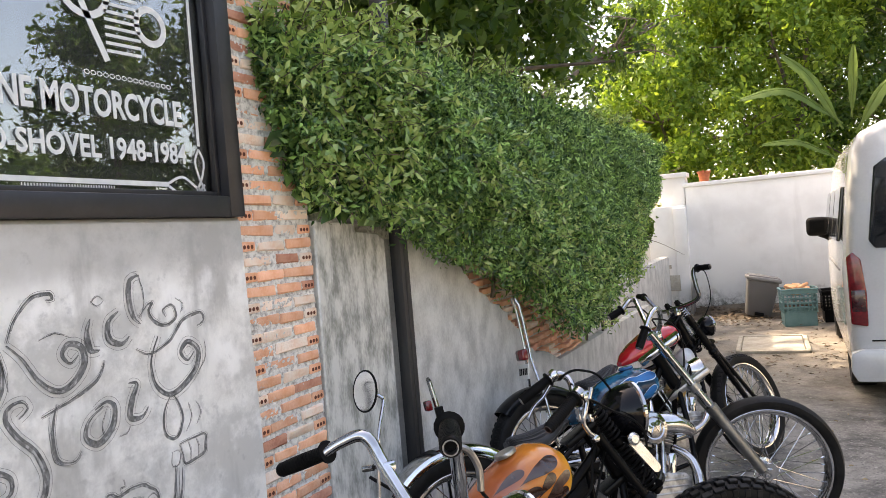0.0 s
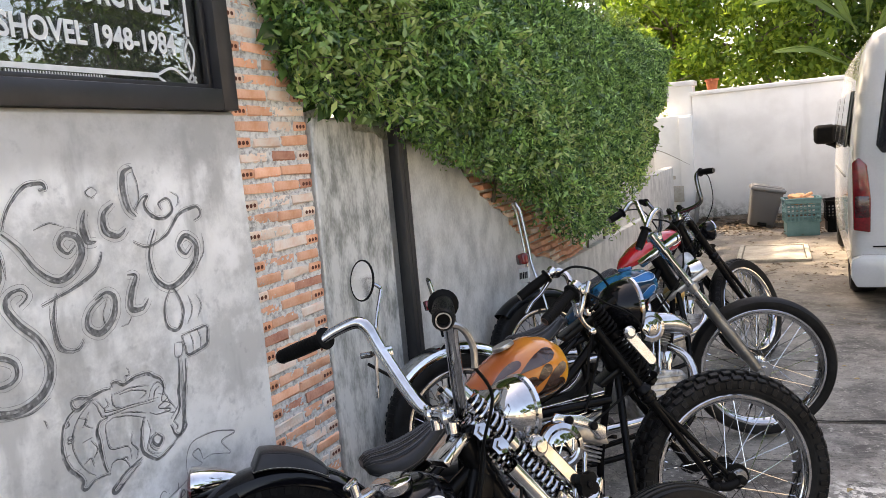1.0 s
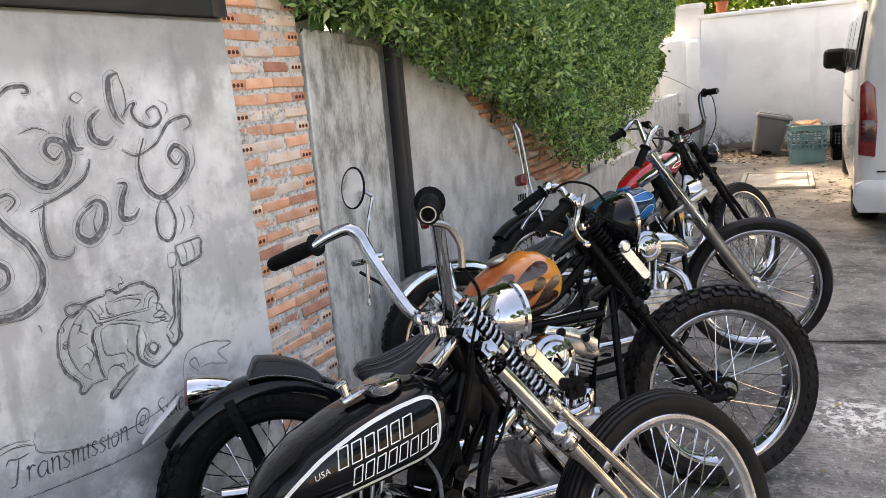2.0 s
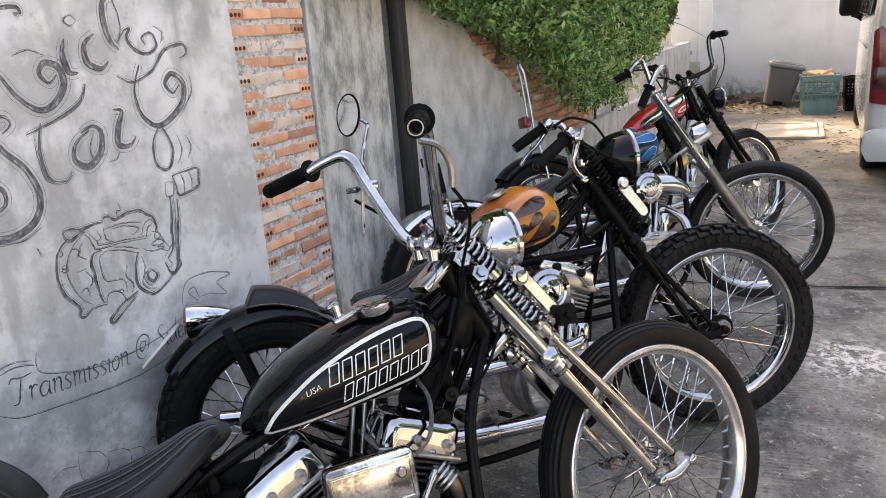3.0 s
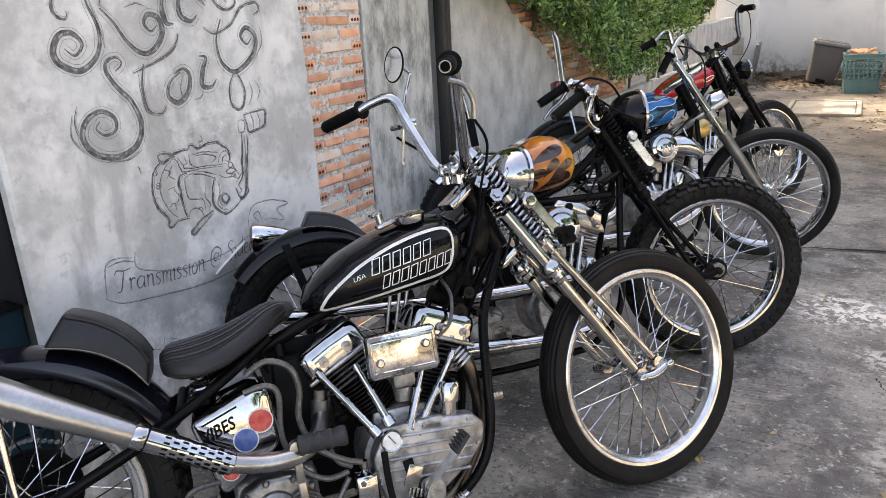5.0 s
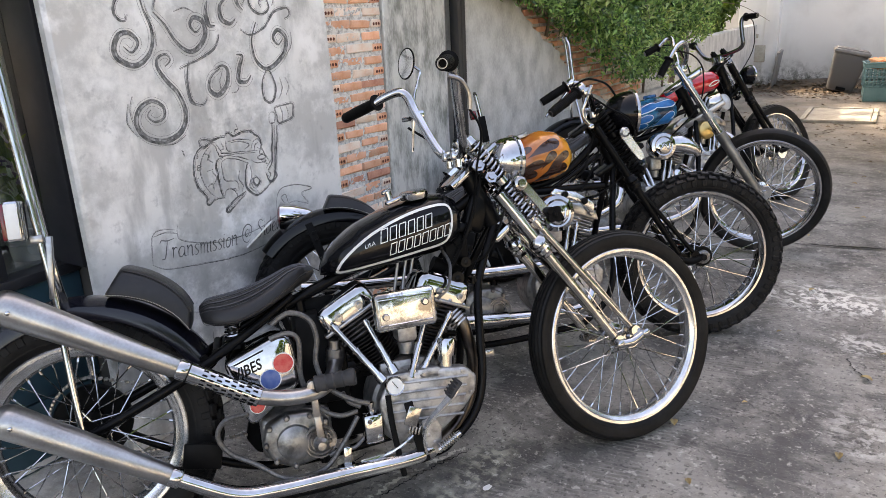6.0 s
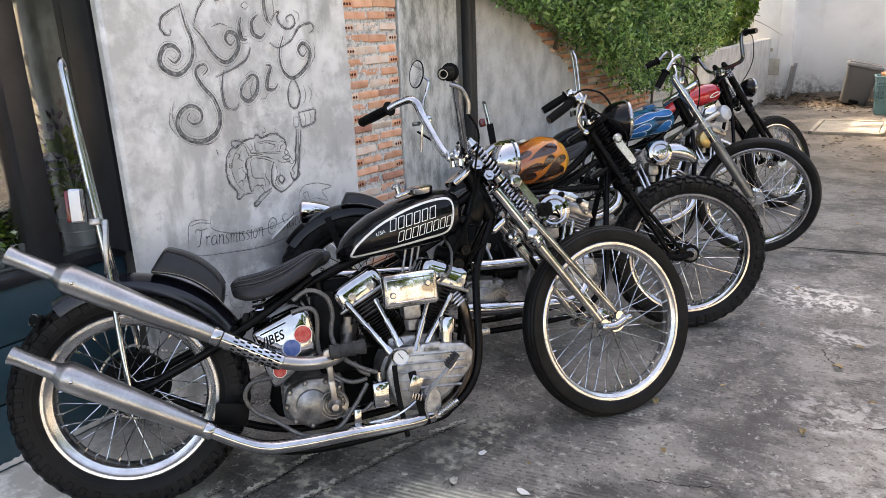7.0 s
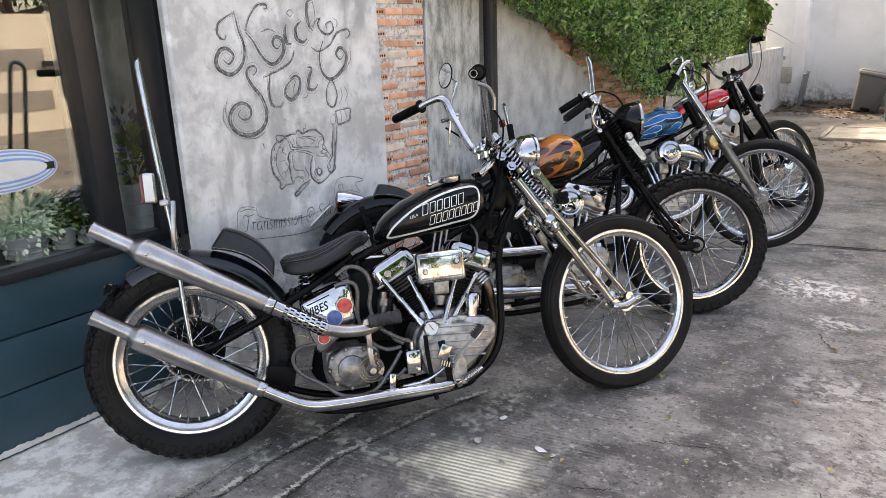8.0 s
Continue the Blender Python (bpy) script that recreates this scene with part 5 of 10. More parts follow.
class TankShape:
    """A fuel tank lofted along u: rows of (u, top, bottom, half width)."""

    def __init__(self, rows, power=2.6):
        self.rows, self.power = rows, power

    def at(self, u):
        rows = self.rows
        for a, b in zip(rows, rows[1:]):
            if u <= b[0]:
                f = max(min((u - a[0]) / (b[0] - a[0]), 1), 0)
                return [a[i] + (b[i] - a[i]) * f for i in range(1, 4)]
        return list(rows[-1][1:])

    def side(self, u, w, out=0.0012, sgn=-1):
        """The point of the flank at (u, w)."""
        t, b, h = self.at(u)
        c, k = (t + b) / 2, (t - b) / 2
        q = min(abs((w - c) / k), 0.985)
        return Vector((u, sgn * (h * (1 - q ** self.power) ** (1 / self.power) + out), w))

    def top(self, u, v):
        t, b, h = self.at(u)
        q = min(abs(v / h), 0.98)
        return Vector((u, v, (t + b) / 2 + (t - b) / 2 * (1 - q ** self.power) ** (1 / self.power)))

    def mesh(self):
        bm = bmesh.new()
        u0, u1 = self.rows[0][0], self.rows[-1][0]
        rings = []
        n, k = 40, 44
        for i in range(k + 1):
            f = i / k
            u = u0 + (u1 - u0) * (0.5 - 0.5 * math.cos(math.pi * f))
            t, b, h = self.at(u)
            c, r = (t + b) / 2, (t - b) / 2
            e = 2 / self.power
            ring = []
            for j in range(n):
                a = 2 * math.pi * j / n
                ca, sa = math.cos(a), math.sin(a)
                ring.append(Vector((u, h * abs(ca) ** e * (1 if ca >= 0 else -1), c + r * abs(sa) ** e * (1 if sa >= 0 else -1))))
            rings.append(ring)
        return loft(bm, rings)


def teardrop(bm, shape, u, w, length, width, ang, out, bend=0.3, sgn=-1):
    """A flame tongue on the flank: a round head with a curling tail."""
    n = 28
    prev = None
    for i in range(n + 1):
        f = (i / n) ** 1.5
        cx = u + length * f * math.cos(ang + bend * f)
        cw = w + length * f * math.sin(ang + bend * f)
        ww = width * (math.sqrt(max(1 - (1 - f / 0.22) ** 2, 0.0)) if f < 0.22 else (math.cos((f - 0.22) / 0.78 * math.pi / 2) ** 1.5) * 0.98 + 0.02)
        d = Vector((math.cos(ang + bend * 1.6 * f), math.sin(ang + bend * 1.6 * f)))
        nn = Vector((-d.y, d.x))
        row = []
        for k in (-1, -0.34, 0.34, 1):
            row.append(bm.verts.new(shape.side(cx + nn.x * ww * k / 2, cw + nn.y * ww * k / 2, out, sgn)))
        if prev:
            for a in range(3):
                bm.faces.new((prev[a], prev[a + 1], row[a + 1], row[a]))
        prev = row


def outline(bm, shape, pts, width, out=0.0016, sub=8, sgn=-1, closed=False):
    P = smooth_path([(a, b, 0) for a, b in pts], sub)
    ribbon(bm, P, width, 0, lambda a, b: shape.side(a, b, out, sgn))


def round_lamp(parent, centre, aim, r, shell_mat, name="headlamp", bracket=None, deep=1.0):
    """A bullet headlamp with a chrome ring and a glass."""
    m = axis_m(centre, aim)
    bm = bmesh.new()
    prof = [(r * math.sin(0.5 * math.pi * i / 14) ** 0.92, -r * 1.18 * deep * math.cos(0.5 * math.pi * i / 14)) for i in range(15)]
    prof[0] = (0, prof[0][1])
    lathe(bm, prof + [(r * 1.02, 0.0)], m, 40)
    lamp = part(name, bm, shell_mat, parent)
    bm = bmesh.new()
    lathe(bm, [(r * 1.0, -0.004), (r * 1.07, 0.0), (r * 1.07, 0.010), (r * 0.97, 0.016), (r * 0.95, 0.008)], m, 32)
    part("bezel", bm, CHROME, lamp)
    bm = bmesh.new()
    lathe(bm, [(r * 0.97, 0.006), (r * 0.8, 0.018), (r * 0.45, 0.027), (0, 0.031)], m, 32)
    part("lens", bm, LENS, lamp)
    return lamp


def springer(parent, S, top, axle_rear, axle_front, off, leg_mat, spring_mat, lower_mat, fat=1.0, gap=1.0, rocker_mat=None, start=0.06):
    """A springer fork: rigid rear legs, springs, sprung front legs and rockers."""
    top = Vector(top)
    for sgn in (-1, 1):
        o = V3(0, sgn * off, 0)
        bm = bmesh.new()
        a, b = top + o, Vector(axle_rear) + o
        tube(bm, [a + (b - a) * start, a + (b - a) * 0.42], [0.019 * fat, 0.019 * fat], 14, sub=1)
        q = axis_m(a + (b - a) * 0.41, b - a)
        lathe(bm, [(0.019, -0.004), (0.023, 0.0), (0.029, 0.012), (0.030, 0.020), (0.024, 0.026), (0.023, 0.036), (0.027, 0.040), (0.027, 0.052), (0.022, 0.058), (0.020, 0.066)], q, 18)
        part("rear_fork_leg", bm, leg_mat, parent, m=S)
        bm = bmesh.new()
        tube(bm, [a + (b - a) * 0.50, a + (b - a) * 0.97], [0.018 * fat, 0.013 * fat], 14, sub=1)
        lathe(bm, [(0, -0.014), (0.020, -0.014), (0.022, 0), (0.020, 0.014), (0, 0.014)], axis_m(b, (0, 1, 0)), 14)
        part("lower_leg", bm, lower_mat, parent, m=S)
        # front leg, bent at the springs
        c, d = top + V3(0.19 - 0.07 * (1 - gap), sgn * (off + 0.004), -0.15 - 0.20 * (1 - gap)), Vector(axle_front) + o * 1.05
        bm = bmesh.new()
        tube(bm, [c, c + (d - c) * 0.3, c + (d - c) * 0.96], [0.012 * fat, 0.012 * fat, 0.0105 * fat], 12, sub=2)
        rod(bm, c + (d - c) * 0.02, c + (d - c) * 0.06, 0.020, n=12)
        rod(bm, c + (d - c) * 0.09, c + (d - c) * 0.12, 0.017, n=12)
        lathe(bm, [(0, -0.012), (0.017, -0.012), (0.019, 0), (0.017, 0.012), (0, 0.012)], axis_m(d, (0, 1, 0)), 14)
        part("front_fork_leg", bm, lower_mat, parent, m=S)
        # rocker that carries the axle
        bm = bmesh.new()
        p, q = Vector(axle_rear) + V3(-0.01, sgn * (off + 0.02), -0.005), Vector(axle_front) + V3(0.028, sgn * (off + 0.02), -0.01)
        tube(bm, [p, (p + q) / 2 + V3(0, 0, -0.012), q], [0.012, 0.016, 0.010], 10, sub=3)
        for x in (p, q):
            lathe(bm, [(0, -0.012), (0.013, -0.012), (0.015, 0), (0.013, 0.014), (0.007, 0.018), (0, 0.018)], axis_m(x, (0, sgn, 0)), 12)
        part("rocker", bm, rocker_mat or CHROME, parent, m=S)
        # springs above and below the bridge
        x0 = top + V3(0.028, sgn * 0.040, 0.05)
        dirn = (Vector(axle_rear) - top).normalized()
        bm = bmesh.new()
        coil(bm, x0, x0 + dirn * 0.13, 0.023, 0.0046, 8)
        part("upper_spring", bm, spring_mat, parent, m=S)
        bm = bmesh.new()
        coil(bm, x0 + dirn * 0.155, x0 + dirn * 0.335, 0.0245, 0.0050, 11)
        part("lower_spring", bm, spring_mat, parent, m=S)
        bm = bmesh.new()
        rod(bm, x0 - dirn * 0.035, x0 + dirn * 0.36, 0.0060, n=10)
        part("spring_rod", bm, FRAMEBLK, parent, m=S)
        for s0, s1, ra, rb in ((-0.028, -0.004, 0.016, 0.020), (0.132, 0.152, 0.024, 0.024), (0.337, 0.350, 0.024, 0.024)):
            bm = bmesh.new()
            rod(bm, x0 + dirn * s0, x0 + dirn * s1, ra, rb, 12)
            part("spring_seat", bm, leg_mat, parent, m=S)
    # top tree, lower tree, spring bridge
    for f, wide, mat in ((0.02, 0.03, leg_mat), (0.30, 0.026, leg_mat)):
        bm = bmesh.new()
        p = top + (Vector(axle_rear) - top) * f
        rbox(bm, (0.085, off * 2 + 0.05, 0.024), axis_m(p + V3(0.02, 0, 0), Vector(axle_rear) - top) @ Matrix.Rotation(radians(0), 4, "Z"), 0.008)
        part("fork_tree", bm, mat, parent, m=S)
    bm = bmesh.new()
    p = top + V3(0.225, 0, -0.205)
    tube(bm, [p + V3(-0.03, -off - 0.006, -0.01), p + V3(0.0, -off * 0.5, 0.0), p + V3(0, off * 0.5, 0), p + V3(-0.03, off + 0.006, -0.01)], 0.013, 10)
    part("spring_bridge", bm, leg_mat, parent, m=S)


def telescopic(parent, S, top, axle, off):
    """A raked telescopic fork: bright stanchions in grey sliders."""
    top, axle = Vector(top), Vector(axle)
    for sgn in (-1, 1):
        o = V3(0, sgn * off, 0)
        a, b = top + o, axle + o
        bm = bmesh.new()
        rod(bm, a, a + (b - a) * 0.56, 0.0185, n=16)
        rod(bm, a + (a - b) * 0.035, a, 0.021, n=12)
        part("stanchion", bm, CHROME, parent, m=S)
        bm = bmesh.new()
        tube(bm, [a + (b - a) * 0.50, a + (b - a) * 0.54, a + (b - a) * 0.60, a + (b - a) * 0.97], [0.030, 0.029, 0.027, 0.025], 16, sub=1)
        rod(bm, b - V3(0, 0.018, 0), b + V3(0, 0.018, 0), 0.019, n=14)
        part("slider", bm, SLIDER, parent, m=S)
        bm = bmesh.new()
        rod(bm, b - V3(0, sgn * -0.02, 0), b + V3(0, sgn * 0.026, 0), 0.009, n=10)
        part("axle_nut", bm, CHROME, parent, m=S)
    for f in (0.10, 0.36):
        bm = bmesh.new()
        p = top + (axle - top) * f
        rbox(bm, (0.075, off * 2 + 0.06, 0.032), axis_m(p + V3(-0.012, 0, 0), axle - top), 0.010)
        for sgn in (-1, 1):
            rod(bm, p + V3(0, sgn * off, 0) - (axle - top).normalized() * 0.018, p + V3(0, sgn * off, 0) + (axle - top).normalized() * 0.018, 0.027, n=16)
        part("fork_tree", bm, STEEL if f > 0.2 else CHROME, parent, m=S)


def grip(parent, a, b, S, style="ribbed", mat=None):
    """A rubber handlebar grip from the flange a to the end b."""
    a, b = Vector(a), Vector(b)
    L = (b - a).length
    bm = bmesh.new()
    prof = [(0.0, 0.0), (0.026, 0.0), (0.027, 0.005), (0.018, 0.010)]
    k = 16
    for i in range(k):
        z = 0.012 + (L - 0.02) * i / k
        r = 0.0172 + 0.0016 * math.sin(math.pi * i / k)
        prof += [(r, z), (r, z + L / k * 0.55), (r - 0.0012, z + L / k * 0.62), (r - 0.0012, z + L / k * 0.9)]
    prof += [(0.018, L - 0.008), (0.015, L), (0.011, L), (0.0105, L - 0.02), (0, L - 0.02)]
    lathe(bm, prof, axis_m(a, b - a), 18)
    g = part("grip", bm, DULLBLK, parent, m=S)
    bm = bmesh.new()
    lathe(bm, [(0.0128, L + 0.0003), (0.0128, L + 0.0015), (0.0108, L + 0.0015), (0.0104, L - 0.018)], axis_m(a, b - a), 18)
    part("grip_ring", bm, STEEL, g)
    return g


def finned_cylinder(parent, base, top, r, name="cylinder"):
    """An iron barrel with cooling fins from base to top."""
    base, top = Vector(base), Vector(top)
    L = (top - base).length
    prof = [(0, 0), (r * 0.72, 0)]
    k = 11
    for i in range(k):
        z = L * (0.08 + 0.9 * i / k)
        prof += [(r * 0.72, z), (r, z + L * 0.012), (r, z + L * 0.034), (r * 0.72, z + L * 0.045)]
    prof += [(r * 0.72, L), (0, L)]
    bm = bmesh.new()
    lathe(bm, prof, axis_m(base, top - base), 28)
    return part(name, bm, FIN, parent)


def bolt(bm, p, d, r=0.006, h=0.005):
    p, d = Vector(p), Vector(d).normalized()
    lathe(bm, [(0, 0), (r, 0), (r, h * 0.8), (r * 0.8, h), (0, h)], axis_m(p, d), 6)


def engine(parent, style, u0, w0, air):
    """A V-twin: crankcase, gear cover, two barrels with heads, tubes, carburettor and air cleaner. (u0, w0): crank centre."""
    c = V3(u0, 0, w0)
    bm = bmesh.new()
    lathe(bm, [(0, -0.085), (0.105, -0.085), (0.122, -0.07), (0.126, 0.0), (0.122, 0.07), (0.105, 0.085), (0, 0.085)], axis_m(c, (0, 1, 0)), 36)
    rbox(bm, (0.17, 0.15, 0.06), Matrix.Translation(c + V3(0, 0, 0.105)), 0.012)
    part("crankcase", bm, ALLOY, parent)
    # gear cover, ribbed, on the right
    bm = bmesh.new()
    poly = [(-0.105, -0.04), (-0.11, 0.02), (-0.085, 0.065), (-0.04, 0.085), (0.03, 0.088), (0.10, 0.084), (0.16, 0.076), (0.188, 0.045), (0.18, 0.0), (0.14, -0.045), (0.07, -0.095), (0.0, -0.112), (-0.08, -0.105)]
    m = Matrix(((1, 0, 0, u0 + 0.0), (0, 0, -1, -0.085), (0, 1, 0, w0 + 0.02), (0, 0, 0, 1)))
    plate(bm, poly, 0.055, m, 0.010, 3)
    for k in range(5):
        a = -0.055 + 0.027 * k
        tube(bm, [m @ Vector((-0.10 + 0.01 * k, a + 0.012, 0.056)), m @ Vector((0.135 + 0.006 * k, a - 0.002, 0.056))], 0.0045, 8, sub=1)
    for x, y in poly[::2]:
        bolt(bm, m @ Vector((x * 0.9, y * 0.88, 0.054)), (0, -1, 0), 0.006, 0.006)
    gc = part("gear_cover", bm, ALLOY, parent, "ribbed cast alloy gear cover")
    # barrels at 45 degrees
    for sgn, nm in ((-1, "rear"), (1, "front")):
        lean = radians(27.5 if style == "pan" and sgn < 0 else 22.5)
        d = V3(sgn * math.sin(lean), 0, math.cos(lean))
        b0, b1 = c + d * 0.125, c + d * 0.255
        finned_cylinder(parent, b0, b1, 0.068)
        bm = bmesh.new()
        q = axis_m(b1, d)
        for k in range(4):
            rbox(bm, (0.15, 0.135, 0.007), q @ Matrix.Translation((0, 0, 0.006 + 0.013 * k)) @ Matrix.Rotation(radians(0), 4, "Z"), 0.003, 1)
        rod(bm, b1, b1 + d * 0.055, 0.052, n=20)
        part("cylinder_head", bm, HEADFIN if style == "pan" else ALLOY, parent)
        top = b1 + d * 0.055
        qd = Matrix.Translation(top) @ Matrix.Rotation(sgn * lean, 4, "Y")
        if style == "pan":
            bm = bmesh.new()
            rbox(bm, (0.188, 0.162, 0.012), qd @ Matrix.Translation((0, 0, 0.004)), 0.005)
            part("cover_flange", bm, STEEL, parent)
            bm = bmesh.new()
            rings = []
            for z, s, off in ((0.010, 1.0, 0), (0.020, 1.0, 0), (0.050, 0.99, 0), (0.064, 0.96, 0), (0.071, 0.89, 0), (0.074, 0.7, 0)):
                ring = []
                for j in range(40):
                    a = 2 * math.pi * j / 40
                    e = 2 / 7.0
                    x = 0.088 * abs(math.cos(a)) ** e * (1 if math.cos(a) >= 0 else -1)
                    y = 0.075 * abs(math.sin(a)) ** e * (1 if math.sin(a) >= 0 else -1)
                    dent = 1 - 0.10 * math.exp(-((x) / 0.016) ** 2) * (1 if y < 0 else 0.3)
                    ring.append(qd @ Vector((x * s, y * s * dent, z)))
                rings.append(ring)
            loft(bm, rings)
            rc = part("rocker_cover", bm, DARKCHROME, parent, "polished pan-shaped rocker cover")
            for x in (-0.075, -0.03, 0.03, 0.075):
                bm = bmesh.new()
                bolt(bm, qd @ Vector((x, -0.073, 0.010)), qd.to_3x3() @ Vector((0, 0, 1)), 0.005, 0.006)
                part("cover_bolt", bm, CHROME, rc)
        else:
            bm = bmesh.new()
            rbox(bm, (0.165, 0.12, 0.03), qd @ Matrix.Translation((0, 0.01, 0.012)), 0.010)
            m2 = qd @ Matrix(((1, 0, 0, 0), (0, 0, -1, -0.05), (0, 1, 0, 0.028), (0, 0, 0, 1)))
            plate(bm, [(-0.09, -0.016), (-0.07, 0.010), (0, 0.028), (0.07, 0.010), (0.09, -0.016), (0.06, -0.024), (-0.06, -0.024)], 0.022, m2, 0.006, 2)
            for x in (-0.045, 0.045):
                lathe(bm, [(0, 0), (0.012, 0), (0.013, 0.008), (0.008, 0.014), (0, 0.014)], axis_m(m2 @ Vector((x, 0, 0.022)), m2.to_3x3() @ Vector((0, 0, 1))), 8)
            part("rocker_box", bm, STEEL, parent, "polished rocker box with round caps")
        # push-rod tubes
        for k in (0, 1):
            if style == "pan":
                lo = V3(u0 + (-0.092 + 0.036 * k if sgn < 0 else 0.014 - 0.018 * k), -0.125, w0 + (0.103 if sgn < 0 else 0.080) + (0.018 if k else 0))
                hi = V3(u0 + (-0.208 + 0.094 * k if sgn < 0 else 0.143 - 0.078 * k), -0.088, w0 + (0.272 if sgn < 0 else 0.255))
            else:
                lo = V3(u0 + sgn * (0.022 + 0.03 * k), -0.125, w0 + 0.10)
                hi = top + V3(sgn * (0.005 + 0.035 * k) - sgn * 0.055, -0.088, -0.025)
            bm = bmesh.new()
            tube(bm, [lo, lo + (hi - lo) * 0.52], 0.0105, 12, sub=1)
            tube(bm, [lo + (hi - lo) * 0.50, hi], 0.0082, 12, sub=1)
            rod(bm, lo - (hi - lo).normalized() * 0.008, lo + (hi - lo).normalized() * 0.016, 0.016, 0.014, 12)
            rod(bm, lo + (hi - lo) * 0.50, lo + (hi - lo) * 0.54, 0.0125, n=12)
            rod(bm, lo + (hi - lo) * 0.90, lo + (hi - lo) * 0.96, 0.0115, n=12)
            rod(bm, lo + (hi - lo) * 0.22, lo + (hi - lo) * 0.25, 0.0120, n=12)
            part("pushrod_tube", bm, CHROME, parent)
        # lifter block
        bm = bmesh.new()
        rbox(bm, (0.07, 0.05, 0.035), Matrix.Translation((u0 + sgn * 0.045, -0.115, w0 + 0.095)), 0.008)
        part("lifter_block", bm, ALLOY, parent)
    # carburettor and manifold
    bm = bmesh.new()
    k = c + V3(0.0, -0.03, 0.24)
    tube(bm, [k + V3(-0.06, 0.02, 0.0), k, k + V3(0.06, 0.02, 0.0)], 0.019, 12)
    rbox(bm, (0.06, 0.075, 0.075), Matrix.Translation(k + V3(0.0, -0.05, -0.01)), 0.012)
    rod(bm, k + V3(0, -0.05, -0.05), k + V3(0, -0.05, -0.085), 0.026, 0.022, 16)
    part("carburettor", bm, ALLOY, parent)
    # circuit breaker housing
    bm = bmesh.new()
    p = V3(u0 + 0.105, -0.105, w0 + 0.10)
    lathe(bm, [(0, 0), (0.024, 0), (0.024, 0.035), (0.030, 0.036), (0.031, 0.075), (0.026, 0.086), (0, 0.09)], axis_m(p, (0.12, 0, 1)), 20)
    part("timer", bm, CHROME, parent)
    if air == "box":
        # rectangular plated cover with two bolts, corners rounded
        bm = bmesh.new()
        q = pose(u0 - 0.016, -0.19, w0 + 0.303, 0, -1.0, 0)
        rbox(bm, (0.176, 0.036, 0.108), q, 0.014, 4)
        cover = part("air_cleaner", bm, TARNISH, parent, "plated rectangular air cleaner cover, tarnished")
        bm = bmesh.new()
        tube(bm, [q @ Vector(p) for p in ((-0.075, -0.0185, -0.036), (0.075, -0.0185, -0.036), (0.075, -0.0185, 0.036), (-0.075, -0.0185, 0.036), (-0.075, -0.0185, -0.036))], 0.0025, 6, sub=1)
        part("rim_bead", bm, CHROME, cover)
        for x, z in ((-0.058, -0.012), (0.056, 0.014)):
            bm = bmesh.new()
            lathe(bm, [(0, 0), (0.011, 0), (0.010, 0.005), (0.007, 0.008), (0, 0.008)], axis_m(q @ Vector((x, -0.018, z)), (0, -1, 0)), 12)
            part("cover_screw", bm, CHROME, cover)
    elif air == "round":
        bm = bmesh.new()
        q = axis_m((u0 - 0.01, -0.135, w0 + 0.315), (0, -1, 0))
        lathe(bm, [(0, -0.01), (0.06, -0.01), (0.070, 0.0), (0.074, 0.014), (0.074, 0.036), (0.069, 0.046), (0.055, 0.052), (0.048, 0.050), (0.040, 0.054), (0, 0.057)], q, 40)
        cover = part("air_cleaner", bm, DARKCHROME, parent, "round chrome air cleaner")
        bm = bmesh.new()
        for sx in (-1, 1):
            tube(bm, [q @ Vector((sx * 0.034, 0.016, 0.054)), q @ Vector((sx * 0.024, -0.02, 0.055)), q @ Vector((sx * 0.004, 0.012, 0.056))], 0.004, 6)
            tube(bm, [q @ Vector((sx * 0.038, -0.02, 0.053)), q @ Vector((sx * 0.02, -0.034, 0.053)), q @ Vector((0, -0.03, 0.055))], 0.003, 6)
        part("emblem", bm, CHROME, cover)


def transmission(parent, u, w):
    """Gearbox with its kick-start cover."""
    bm = bmesh.new()
    rbox(bm, (0.20, 0.16, 0.13), pose(u, 0.0, w), 0.025, 3)
    part("gearbox", bm, ALLOY, parent)
    bm = bmesh.new()
    m = Matrix(((1, 0, 0, u), (0, 0, -1, -0.08), (0, 1, 0, w), (0, 0, 0, 1)))
    poly = [(-0.10, 0.0), (-0.085, 0.05), (-0.03, 0.075), (0.04, 0.07), (0.085, 0.045), (0.09, -0.02), (0.06, -0.065), (-0.02, -0.08), (-0.075, -0.055)]
    plate(bm, poly, 0.05, m, 0.012, 3)
    lathe(bm, [(0, 0), (0.05, 0), (0.048, 0.012), (0.03, 0.02), (0, 0.022)], m @ Matrix.Translation((-0.012, -0.005, 0.05)), 28)
    for x, y in poly:
        lathe(bm, [(0, 0), (0.009, 0), (0.008, 0.008), (0.005, 0.011), (0, 0.011)], m @ Matrix.Translation((x * 0.90, y * 0.88, 0.05)), 8)
    kc = part("kick_cover", bm, GREYCAST, parent, "cast alloy kick-start cover")
    bm = bmesh.new()
    lathe(bm, [(0.020, 0), (0.046, 0.0), (0.046, 0.006)], m @ Matrix.Translation((0.055, -0.012, 0.056)), 24)
    for k in range(3):
        t = [m @ Vector((0.055 + (0.026 + 0.009 * k) * math.cos(a * 0.35), -0.012 + (0.026 + 0.009 * k) * math.sin(a * 0.35), 0.066)) for a in range(17)]
        tube(bm, t, 0.003, 6, sub=1)
    part("return_spring", bm, STEEL, kc)


def exhaust(parent, pts, r, name="exhaust_pipe", mat=None, label=""):
    bm = bmesh.new()
    tube(bm, pts, r, 18, 8)
    return part(name, bm, mat or STEEL, parent, label)


